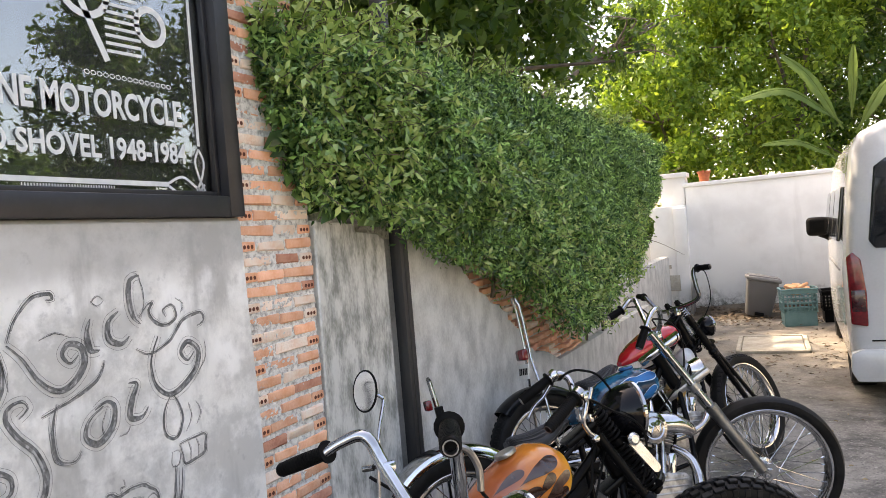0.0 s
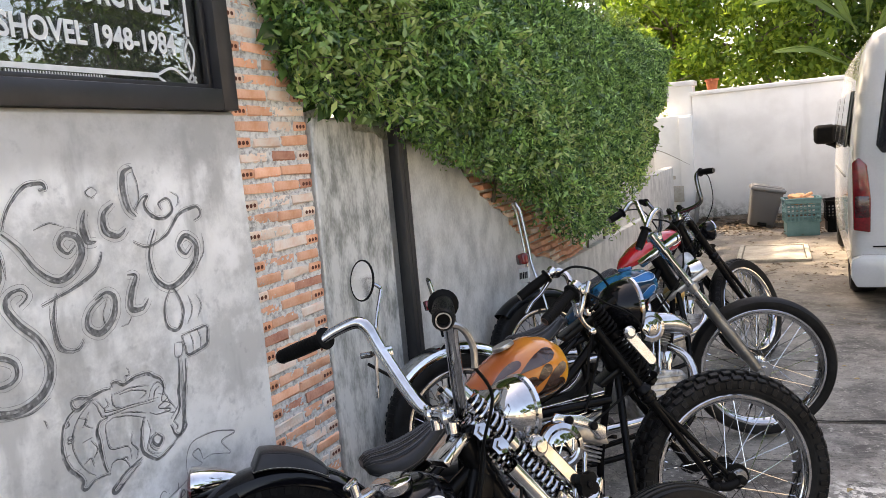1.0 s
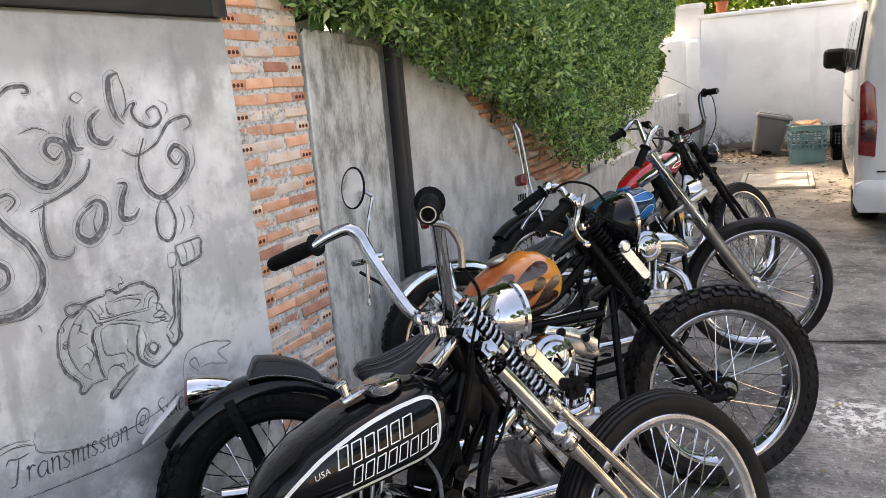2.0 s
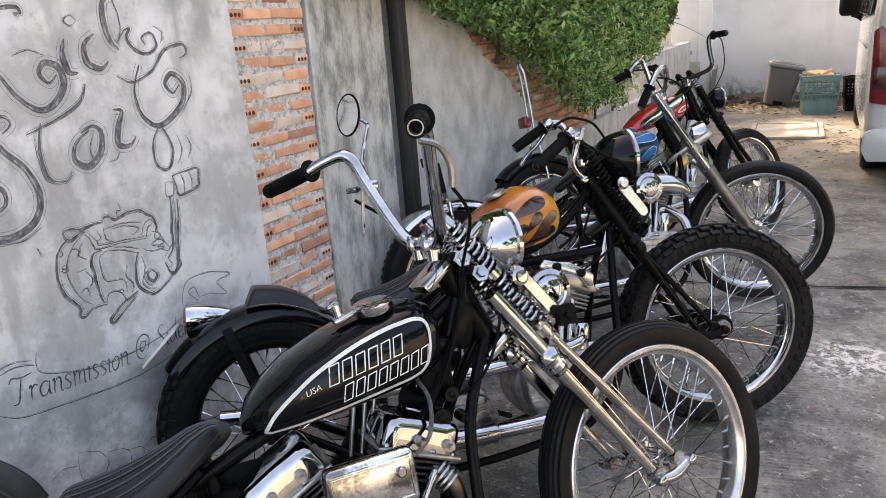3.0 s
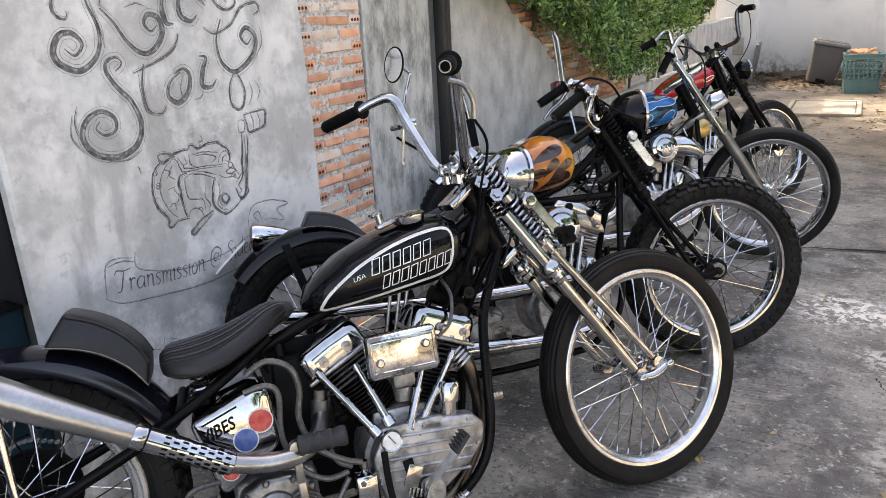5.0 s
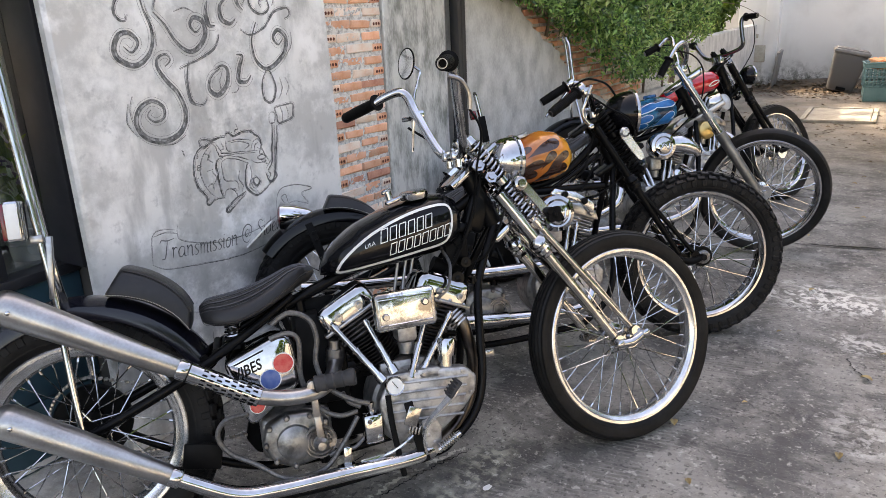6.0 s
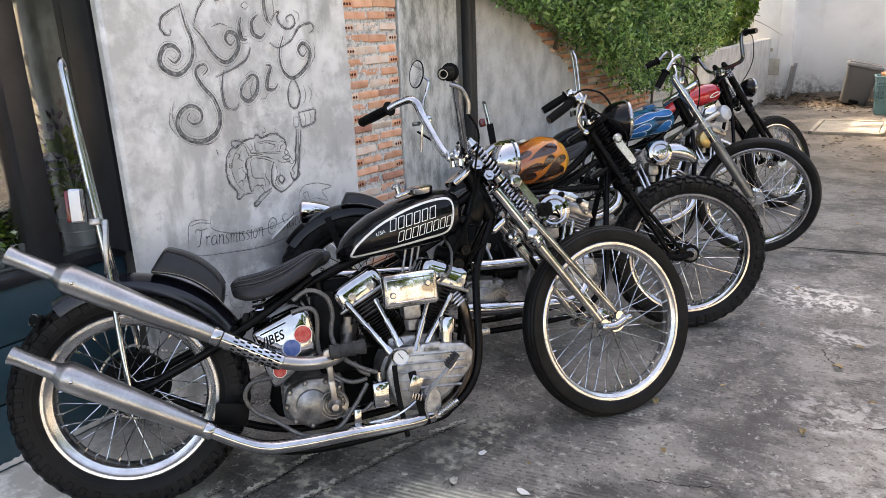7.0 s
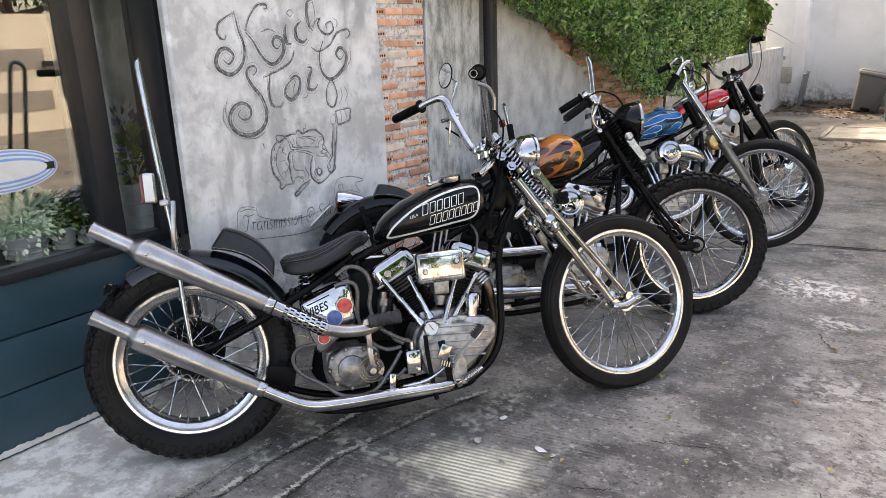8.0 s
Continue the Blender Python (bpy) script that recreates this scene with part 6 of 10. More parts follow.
def frame_rigid(parent, neck_top, neck_low, mat, engine_u, rear_u=0.0):
    """A rigid cradle frame."""
    nt, nl = Vector(neck_top), Vector(neck_low)
    bm = bmesh.new()
    rod(bm, nl, nt, 0.03, n=18)
    tube(bm, [nl + (nt - nl) * 0.6, V3(0.95, 0, 0.735), V3(0.75, 0, 0.675), V3(0.56, 0, 0.60)], 0.0165, 12)
    part("backbone", bm, mat, parent)
    for sgn in (-1, 1):
        bm = bmesh.new()
        tube(bm, [nl + V3(0, sgn * 0.015, 0.0), V3(1.135, sgn * 0.06, 0.60), V3(1.110, sgn * 0.095, 0.45), V3(1.101, sgn * 0.11, 0.345), V3(1.083, sgn * 0.115, 0.262), V3(1.045, sgn * 0.12, 0.200), V3(0.985, sgn * 0.12, 0.152), V3(0.90, sgn * 0.12, 0.120),
                  V3(0.5, sgn * 0.12, 0.095), V3(0.25, sgn * 0.115, 0.18), V3(0.0, sgn * 0.11, 0.335)], 0.0130, 12)
        part("cradle_tube", bm, mat, parent)
        bm = bmesh.new()
        tube(bm, [V3(0.58, sgn * 0.02, 0.63), V3(0.45, sgn * 0.07, 0.555), V3(0.26, sgn * 0.10, 0.455), V3(0.0, sgn * 0.11, 0.345)], 0.0135, 12)
        part("seat_stay", bm, mat, parent)
        bm = bmesh.new()
        rbox(bm, (0.075, 0.012, 0.05), pose(-0.01, sgn * 0.112, 0.34), 0.006)
        part("axle_plate", bm, mat, parent)
    bm = bmesh.new()
    tube(bm, [V3(0.60, 0, 0.62), V3(0.62, 0, 0.35), V3(0.62, 0, 0.12)], 0.015, 12)
    part("seat_post", bm, mat, parent)


def fender(parent, centre, r, a0, a1, half, mat, name="rear_fender", rib=None, lip=0.02):
    """A mudguard over the rear wheel, from angle a0 to a1 (degrees from ahead, over the top)."""
    c = Vector(centre)
    rings = []
    k = 40
    sect = [(-half, -0.045), (-half, -0.028), (-half * 0.94, -0.012), (-half * 0.72, 0.0), (-half * 0.36, 0.007), (0, 0.009), (half * 0.36, 0.007), (half * 0.72, 0.0), (half * 0.94, -0.012), (half, -0.028), (half, -0.045)]
    inner = [(v * 0.955, h - 0.003) for v, h in sect[::-1]]
    for i in range(k + 1):
        a = radians(a0 + (a1 - a0) * i / k)
        ring = []
        for v, h in sect + inner:
            ring.append(c + V3((r + h) * math.cos(a), v, (r + h) * math.sin(a)))
        rings.append(ring)
    bm = bmesh.new()
    loft(bm, rings)
    f = part(name, bm, mat, parent)
    if rib:
        bm = bmesh.new()
        P = [c + V3((r + 0.011) * math.cos(radians(a0 + (a1 - a0) * i / 30)), 0, (r + 0.011) * math.sin(radians(a0 + (a1 - a0) * i / 30))) for i in range(31)]
        for v in rib:
            tube(bm, [p + V3(0, v, -0.002) for p in P], 0.004, 8, sub=1)
        part("fender_rib", bm, mat, f)
    return f


def solo_seat(parent, tail, nose, width, mat, tilt=0.0):
    """A tractor-shaped saddle with tuck-and-roll pleats from tail to nose."""
    t, n = Vector(tail), Vector(nose)
    L = (n - t).length
    d = (n - t).normalized()
    up = V3(-d.z, 0, d.x)
    rings = []
    k = 40
    for i in range(k + 1):
        f = i / k
        half = width / 2 * (math.sin(math.pi * min(f + 0.06, 1) ** 0.62) ** 0.7 * 0.98 + 0.03)
        half = max(half, 0.012)
        dish = -0.016 * math.sin(math.pi * min(f * 1.15, 1))
        base = t + d * (L * f)
        ring = []
        m = 180
        for j in range(m):
            a = 2 * math.pi * j / m
            y = half * math.cos(a)
            h = 0.026 * abs(math.sin(a)) ** 0.8 * (1 if math.sin(a) > 0 else -1) * min(min(f, 1 - f) / 0.10 + 0.15, 1) ** 0.6
            pleat = 0.015 * abs(math.sin(math.pi * (y / max(half * 2, 0.03) * 8))) ** 0.42 * min(half / 0.06, 1) * min(max(math.sin(a) * 2 + 0.5, 0), 1)
            ring.append(base + V3(0, y, 0) + up * (h + pleat + dish - 0.022 * (y / (width / 2)) ** 2))
        rings.append(ring)
    bm = bmesh.new()
    loft(bm, rings)
    s = part("seat", bm, mat, parent, "black pleated leather solo seat", sharp=60)
    bm = bmesh.new()
    tube(bm, [r[0] + V3(0, 0.001, 0) for r in rings[1:-1]], 0.003, 6, sub=1)
    tube(bm, [r[90] - V3(0, 0.001, 0) for r in rings[1:-1]], 0.003, 6, sub=1)
    part("piping", bm, mat, s)
    # seam welts; the highlight along each pleat is put into their grey
    for k in range(-3, 4):
        P = []
        for i in range(2, len(rings) - 2):
            ring = rings[i]
            half = (ring[0].y - ring[90].y) / 2
            j = round(math.acos(max(min(k / 4 * 0.98, 1), -1)) / (2 * math.pi) * 180)
            P.append((ring[j - 4] + ring[(j + 4) % 180]) / 2 + up * 0.0005)
        bm = bmesh.new()
        tube(bm, P, 0.0016, 5, sub=1)
        part("welt_glint", bm, GLINTWELT, s)
    return s


def pillion_pad(parent, low, top, width, mat):
    """A wedge-shaped pillion on the mudguard: its lower and upper edges run from the front to the thick rear, given as (u, w)."""
    B = smooth_path([(a, 0, c) for a, c in low], 8)
    T = smooth_path([(a, 0, c) for a, c in top], 8)
    k = len(B)
    rings = []
    for i in range(k):
        b, up = B[i], T[i] - B[i]
        ease = 1 - 0.16 * max(0, 1 - min(i, k - 1 - i) / 2.0) ** 2
        half = width / 2 * ease
        ring = []
        for j in range(32):
            a = 2 * math.pi * j / 32
            ca, sa = math.cos(a), math.sin(a)
            h = 0.5 + 0.5 * abs(sa) ** 0.32 * (1 if sa >= 0 else -1)
            y = half * abs(ca) ** 0.32 * (1 if ca >= 0 else -1) * (1 - 0.24 * h)
            crown = 0.006 * (1 - (y / half) ** 2) if sa > 0 else 0.0
            ring.append(b + V3(0, y, 0) + up * (h * ease + (1 - ease) * 0.5) + V3(0, 0, crown))
        rings.append(ring)
    bm = bmesh.new()
    loft(bm, rings)
    s = part("pillion_pad", bm, mat, parent, "black leather pillion pad with pale stitching", sharp=50)
    for side in (1, -1):
        bm = bmesh.new()
        for i in range(0, k - 1):
            for q in (0.1, 0.6):
                x0, x1 = B[i] + (B[i + 1] - B[i]) * q, B[i] + (B[i + 1] - B[i]) * (q + 0.3)
                up = (T[i] - B[i]).normalized() * 0.010
                off = V3(0, side * width / 2 * 1.004, 0)
                rod(bm, x0 + off + up, x1 + off + up, 0.0011, n=4)
        part("stitching", bm, STITCH, s)
    bm = bmesh.new()
    for side in (1, -1):
        tube(bm, [T[i] + V3(0, side * width / 2 * 0.745, -0.003) for i in range(1, k - 1)], 0.0028, 6, sub=1)
    part("piping", bm, mat, s)
    return s


def cable(parent, pts, r=0.004, mat=None, name="cable", S=None):
    bm = bmesh.new()
    tube(bm, pts, r, 7, 7)
    return part(name, bm, mat or DULLBLK, parent, m=S)


def steer_matrix(head_top, head_low, degrees):
    a, b = Vector(head_top), Vector(head_low)
    return Matrix.Translation(b) @ Matrix.Rotation(radians(degrees), 4, (a - b).normalized()) @ Matrix.Translation(-b)


def parked(name, rear, front, lean, label):
    """An empty at the rear tyre's foot; the machine leans to its left on the stand."""
    h = math.atan2(front[1] - rear[1], front[0] - rear[0])
    m = Matrix.Translation((rear[0], rear[1], 0)) @ Matrix.Rotation(h, 4, "Z") @ Matrix.Rotation(radians(-lean), 4, "X")
    return thing(name, label, "motorcycle", "parked motorcycles", m), math.hypot(front[0] - rear[0], front[1] - rear[1])


def side_stand(parent, u, lean, mat, drop=0.0):
    """The stand on the left, down to the ground."""
    bm = bmesh.new()
    L = radians(lean)
    foot_v = 0.34
    foot = V3(u - 0.06, foot_v, math.tan(L) * foot_v + 0.012 + drop)
    tube(bm, [V3(u, 0.13, 0.13), V3(u - 0.03, 0.24, 0.12), foot], 0.010, 8)
    lathe(bm, [(0, 0), (0.026, 0), (0.026, 0.006), (0, 0.006)], axis_m(foot - V3(0, 0, 0.010), (0, 0, 1)), 12)
    part("side_stand", bm, mat, parent)


# ---------- the black panhead chopper ----------
def bike_black():
    b, wb = parked("motorcycle", (-1.027, 0.65), (0.012, 1.903), 13,
                   "black chopper motorcycle with high bars and twin brushed mufflers")
    head_t, head_l = V3(1.15, 0, 0.93), V3(1.22, 0, 0.76)
    S = steer_matrix(head_t, head_l, 7.8)
    wb += 0.025
    frame_rigid(b, head_t, head_l, FRAMEBLK, 0.88)
    wheel(b, "rear_wheel", V3(0, 0, 0.330), 0.250, 0.350, 0.125, "knobby", RIMALLOY, "rear wheel with chunky tyre and alloy rim", hub_r=0.04, flank=0.034)
    wheel(b, "front_wheel", V3(wb, 0, 0.329), 0.286, 0.355, 0.088, "ribbed", RIMALLOY, "narrow ribbed front tyre on an alloy rim", S, hub_r=0.03)
    # rear sprocket and brake drum, chain side
    bm = bmesh.new()
    lathe(bm, [(0, 0.055), (0.10, 0.055), (0.105, 0.062), (0.105, 0.09), (0.09, 0.098), (0, 0.1)], axis_m((0, 0, 0.345), (0, 1, 0)), 32)
    part("brake_drum", bm, DULLBLK, b)
    bm = bmesh.new()
    k = 60
    for i in range(k):
        f = i / k
        a = 2 * math.pi * f
        p = V3(0.12 * math.cos(a), 0.112, 0.345 + 0.12 * math.sin(a)) if 0.25 < f < 0.75 else None
        if p:
            rbox(bm, (0.012, 0.012, 0.009), Matrix.Translation(p) @ Matrix.Rotation(-a + 1.57, 4, "Y"), 0.002, 1)
    for w0, w1 in ((0.465, 0.30), (0.225, 0.21)):
        for i in range(36):
            f = i / 36
            rbox(bm, (0.012, 0.012, 0.009), Matrix.Translation(V3(0.5 * f, 0.112, w0 + (w1 - w0) * f)), 0.002, 1)
    part("chain", bm, STEEL, b)
    springer(b, S, (1.135, 0, 0.955), (wb - 0.075, 0, 0.33), (wb - 0.01, 0, 0.355), 0.078, CHROME, DARKCHROME, OLDCHROME, gap=0.8, start=0.17)
    # tank with a white outline and plain white bars for its lettering
    sh = TankShape([(0.672, 0.700, 0.676, 0.02), (0.69, 0.738, 0.672, 0.065), (0.72, 0.768, 0.670, 0.092), (0.78, 0.810, 0.671, 0.113), (0.86, 0.842, 0.677, 0.122), (0.94, 0.864, 0.688, 0.124),
                    (1.0, 0.875, 0.697, 0.120), (1.05, 0.874, 0.706, 0.108), (1.085, 0.860, 0.722, 0.085), (1.10, 0.835, 0.75, 0.05), (1.105, 0.81, 0.775, 0.012)], 2.7)
    tank = part("fuel_tank", sh.mesh(), BLACK, b, "gloss black fuel tank with a white outline")
    bm = bmesh.new()
    pts = [(0.712, 0.690), (0.735, 0.722), (0.80, 0.772), (0.88, 0.810), (0.96, 0.834), (1.03, 0.842), (1.056, 0.828), (1.058, 0.790), (1.045, 0.748), (1.02, 0.728), (0.95, 0.716), (0.85, 0.700), (0.74, 0.684), (0.715, 0.684), (0.712, 0.690)]
    outline(bm, sh, pts, 0.0072)
    part("pinstripe", bm, WHITE, tank, "white painted outline")
    # painted name as plain bars, two rising rows
    for u0, w0, n, h, st in ((0.838, 0.752, 6, 0.039, 0.0268), (0.862, 0.715, 8, 0.034, 0.0238)):
        for k in range(n):
            u = u0 + st * k
            w = w0 + 0.20 * (u - u0)
            bm = bmesh.new()
            for pp in ([(u, w), (u + 0.006, w + h)], [(u + st * 0.70, w + 0.004), (u + st * 0.70 + 0.006, w + h + 0.004)], [(u - 0.001, w + 0.001), (u + st * 0.72, w + 0.005)], [(u + 0.005, w + h - 0.001), (u + st * 0.72 + 0.006, w + h + 0.004)]):
                ribbon(bm, smooth_path([(x, y, 0) for x, y in pp], 1), 0.0024, 0, lambda x, y: sh.side(x, y, 0.0018))
            part("name_bar", bm, WHITE, tank)
    me = text_mesh("USA", 0.017)
    for v in me.vertices:
        v.co = sh.side(0.792 + v.co.x, 0.742 + 0.30 * v.co.x + v.co.y, 0.0018)
    me.materials.clear()
    me.materials.append(WHITE)
    share("lettering", me, tank, label="small white letters")
    bm = bmesh.new()
    lathe(bm, [(0, 0.0), (0.040, 0.0), (0.042, 0.006), (0.042, 0.018), (0.036, 0.022), (0, 0.024)], axis_m((0.965, -0.055, 0.868), (-0.1, -0.12, 1)), 28)
    part("filler_cap", bm, CHROME, tank)
    bm = bmesh.new()
    rbox(bm, (0.05, 0.034, 0.014), pose(0.905, -0.045, 0.868, 0, -18), 0.005)
    rod(bm, (0.895, -0.045, 0.868), (0.89, -0.045, 0.895), 0.010, n=10)
    rbox(bm, (0.035, 0.012, 0.012), pose(0.885, -0.045, 0.897, 0, -20, 30), 0.004)
    part("tank_fitting", bm, CHROME, tank)
    # saddle, its springs, pillion and mudguard
    solo_seat(b, (0.332, 0, 0.612), (0.652, 0, 0.694), 0.25, LEATHER)
    for sgn in (-1, 1):
        bm = bmesh.new()
        coil(bm, (0.405, sgn * 0.06, 0.53), (0.41, sgn * 0.06, 0.600), 0.019, 0.0042, 5)
        part("seat_spring", bm, CHROME, b)
    bm = bmesh.new()
    rbox(bm, (0.05, 0.17, 0.02), pose(0.40, 0, 0.522), 0.006)
    rod(bm, (0.36, -0.09, 0.515), (0.36, 0.09, 0.515), 0.012, n=10)
    rod(bm, (0.325, -0.085, 0.50), (0.325, 0.085, 0.50), 0.010, n=10)
    part("seat_bracket", bm, DULLBLK, b)
    f = fender(b, (0.01, 0, 0.335), 0.366, 22, 122, 0.075, NAVY)
    pillion_pad(b, [(0.300, 0.578), (0.262, 0.628), (0.208, 0.670), (0.150, 0.694), (0.098, 0.704)], [(0.310, 0.634), (0.290, 0.676), (0.254, 0.717), (0.206, 0.750), (0.150, 0.772)], 0.19, LEATHER)
    # little lit number bracket at the tail of the guard
    bm = bmesh.new()
    plate(bm, [(-0.05, -0.02), (0.05, -0.02), (0.06, 0.02), (-0.06, 0.02)], 0.008, pose(-0.235, -0.03, 0.60, 68, 0, -62), 0.003)
    tail = part("tail_bracket", bm, DULLBLK, b)
    bm = bmesh.new()
    for k in range(16):
        a = 2 * math.pi * k / 16
        p = pose(-0.235, -0.03, 0.60, 68, 0, -62) @ Vector((0.048 * math.cos(a), 0.016 * math.sin(a), 0.0095))
        lathe(bm, [(0, 0), (0.003, 0), (0, 0.003)], axis_m(p, (0, -1, 0)), 6)
    part("stud", bm, CHROME, tail)
    # sissy bar, tail lamp with its plain plate
    for sgn in (-1, 1):
        bm = bmesh.new()
        far = sgn > 0
        tube(bm, [V3(0.012, sgn * 0.125, 0.36), V3(0.0, sgn * 0.112, 0.56), V3(-0.008, -0.03 if far else -0.10, 0.74), V3(-0.033 if far else -0.03, -0.035 if far else -0.10, 0.98), V3(-0.064 if far else -0.06, -0.04 if far else -0.098, 1.31)], 0.0088, 12)
        part("sissy_bar", bm, CHROME, b)
    bm = bmesh.new()
    tube(bm, [V3(-0.06, -0.098, 1.31), V3(-0.0625, -0.094, 1.338), V3(-0.064, -0.07, 1.352), V3(-0.0655, -0.045, 1.338), V3(-0.064, -0.04, 1.31)], 0.0088, 12)
    part("sissy_hoop", bm, CHROME, b)
    bm = bmesh.new()
    rbox(bm, (0.014, 0.02, 0.16), pose(-0.005, -0.10, 0.80, 0, 5), 0.003)
    rbox(bm, (0.03, 0.02, 0.02), pose(-0.025, -0.105, 0.875), 0.004)
    part("bar_bracket", bm, STEEL, b)
    bm = bmesh.new()
    rbox(bm, (0.034, 0.07, 0.10), pose(-0.062, -0.115, 0.925), 0.006)
    tl = part("tail_lamp", bm, CHROME, b)
    bm = bmesh.new()
    rbox(bm, (0.014, 0.062, 0.092), pose(-0.083, -0.115, 0.925), 0.005)
    part("lens", bm, REDLENS, tl)
    bm = bmesh.new()
    rbox(bm, (0.029, 0.004, 0.086), pose(-0.062, -0.1515, 0.925), 0.001)
    part("side_window", bm, WHITE, tl, "white side window of the lamp")
    # motor
    engine(b, "pan", 0.885, 0.268, "box")
    transmission(b, 0.545, 0.245)
    # primary case on the left, battery box and breather behind the rear barrel
    bm = bmesh.new()
    m = Matrix(((1, 0, 0, 0), (0, 0, -1, 0.15), (0, 1, 0, 0), (0, 0, 0, 1)))
    plate(bm, [(0.40, 0.20), (0.43, 0.31), (0.52, 0.345), (0.70, 0.33), (0.90, 0.385), (0.99, 0.35), (1.03, 0.27), (0.99, 0.19), (0.90, 0.15), (0.52, 0.135), (0.43, 0.15)], 0.05, m, 0.012, 2)
    part("primary_case", bm, DULLBLK, b)
    bm = bmesh.new()
    rbox(bm, (0.14, 0.16, 0.27), pose(0.645, 0.03, 0.44), 0.018)
    rbox(bm, (0.16, 0.014, 0.05), pose(0.645, 0.03, 0.585), 0.006)
    part("battery_box", bm, DULLBLK, b)
    bm = bmesh.new()
    rod(bm, (0.665, -0.07, 0.385), (0.675, -0.08, 0.47), 0.022, n=16)
    rod(bm, (0.675, -0.08, 0.47), (0.678, -0.083, 0.495), 0.015, n=14)
    part("oil_filter", bm, STEEL, b)
    for pts, r in (([(0.51, -0.13, 0.575), (0.56, -0.14, 0.60), (0.61, -0.14, 0.575), (0.625, -0.14, 0.52), (0.615, -0.14, 0.45), (0.64, -0.15, 0.38), (0.70, -0.155, 0.335), (0.745, -0.15, 0.315)], 0.0075),
                   ([(0.72, -0.15, 0.22), (0.69, -0.155, 0.20), (0.66, -0.155, 0.205), (0.62, -0.15, 0.19)], 0.006),
                   ([(0.99, -0.10, 0.57), (1.03, -0.09, 0.60), (1.05, -0.06, 0.66), (1.04, -0.03, 0.70)], 0.005)):
        cable(b, pts, r, HOSE, "hose")
    for u, w in ((0.70, 0.555), (0.76, 0.585), (1.01, 0.585), (1.07, 0.56)):
        bm = bmesh.new()
        rod(bm, (u, -0.055, w), (u, -0.085, w), 0.010, 0.012, 12)
        rod(bm, (u, -0.085, w), (u, -0.10, w), 0.006, n=8)
        part("spark_plug", bm, STEEL, b)
    # gauge on the gear cover
    bm = bmesh.new()
    q = axis_m((0.822, -0.15, 0.352), (0, -1, 0.1))
    lathe(bm, [(0, -0.03), (0.022, -0.03), (0.026, 0.0), (0.028, 0.014), (0.026, 0.018), (0.023, 0.016), (0.0, 0.016)], q, 28)
    g = part("oil_gauge", bm, CHROME, b)
    bm = bmesh.new()
    lathe(bm, [(0, 0.0172), (0.0225, 0.0172)], q, 28)
    part("dial", bm, WHITE, g)
    bm = bmesh.new()
    rbox(bm, (0.0022, 0.026, 0.001), q @ Matrix.Translation((0, 0.004, 0.019)) @ Matrix.Rotation(0.6, 4, "Z"), 0)
    part("needle", bm, DULLBLK, g)
    # oil pump, chrome block behind the gear cover
    bm = bmesh.new()
    rbox(bm, (0.055, 0.06, 0.085), pose(0.752, -0.13, 0.24), 0.008)
    rod(bm, (0.752, -0.13, 0.28), (0.752, -0.13, 0.31), 0.010, n=10)
    bolt(bm, (0.74, -0.16, 0.265), (0, -1, 0), 0.007, 0.008)
    bolt(bm, (0.765, -0.16, 0.215), (0, -1, 0), 0.007, 0.008)
    part("oil_pump", bm, CHROME, b)
    # plated oil tank with stickers
    bm = bmesh.new()
    m = Matrix(((1, 0, 0, 0), (0, 0, -1, 0.13), (0, 1, 0, 0), (0, 0, 0, 1)))
    plate(bm, [(0.374, 0.490), (0.52, 0.548), (0.548, 0.545), (0.558, 0.52), (0.571, 0.42), (0.558, 0.395), (0.44, 0.312), (0.418, 0.316)], 0.275, m, 0.014, 3)
    ot = part("oil_tank", bm, CHROME, b, "plated oil tank with stickers")
    for (u, w, r, mat) in ((0.528, 0.468, 0.026, STICKRED), (0.490, 0.430, 0.026, STICKBLUE), (0.447, 0.364, 0.019, STICKRED)):
        bm = bmesh.new()
        lathe(bm, [(0, 0.0012), (r, 0.0012), (r, 0)], axis_m((u, -0.1455, w), (0, -1, 0)), 24)
        s = part("sticker", bm, mat, ot)
        bm = bmesh.new()
        lathe(bm, [(r, 0.0005), (r * 1.12, 0.0005)], axis_m((u, -0.1455, w), (0, -1, 0)), 24)
        part("sticker_rim", bm, WHITE, ot)
    bm = bmesh.new()
    rbox(bm, (0.085, 0.0015, 0.004), pose(0.44, -0.1462, 0.497, 0, -20), 0)
    part("sticker_bars", bm, DULLBLK, ot, "dark bar of a lettered sticker")
    me = text_mesh("VIBES", 0.042, bold=0.0006)
    for v in me.vertices:
        x, y = v.co.x * 0.80, v.co.y
        v.co = Vector((0.398 + x * 0.94 - y * 0.10, -0.1468, 0.440 + x * 0.30 + y))
    me.materials.clear()
    me.materials.append(DULLBLK)
    share("lettering", me, ot, label="black letters of a sticker")
    # oil lines
    cable(b, [(0.50, -0.15, 0.54), (0.55, -0.155, 0.548), (0.575, -0.155, 0.52), (0.57, -0.15, 0.42), (0.60, -0.155, 0.34), (0.655, -0.16, 0.30), (0.71, -0.15, 0.30)], 0.0072, HOSE, "oil_line")
    cable(b, [(0.42, -0.14, 0.345), (0.36, -0.145, 0.34), (0.335, -0.145, 0.30), (0.36, -0.145, 0.25), (0.42, -0.15, 0.21), (0.50, -0.16, 0.155), (0.60, -0.16, 0.16), (0.66, -0.16, 0.22), (0.71, -0.15, 0.285)], 0.0072, HOSE, "oil_line")
    cable(b, [(0.72, -0.15, 0.31), (0.69, -0.15, 0.33), (0.68, -0.12, 0.35)], 0.0065, HOSE, "oil_line")
    # kick starter
    bm = bmesh.new()
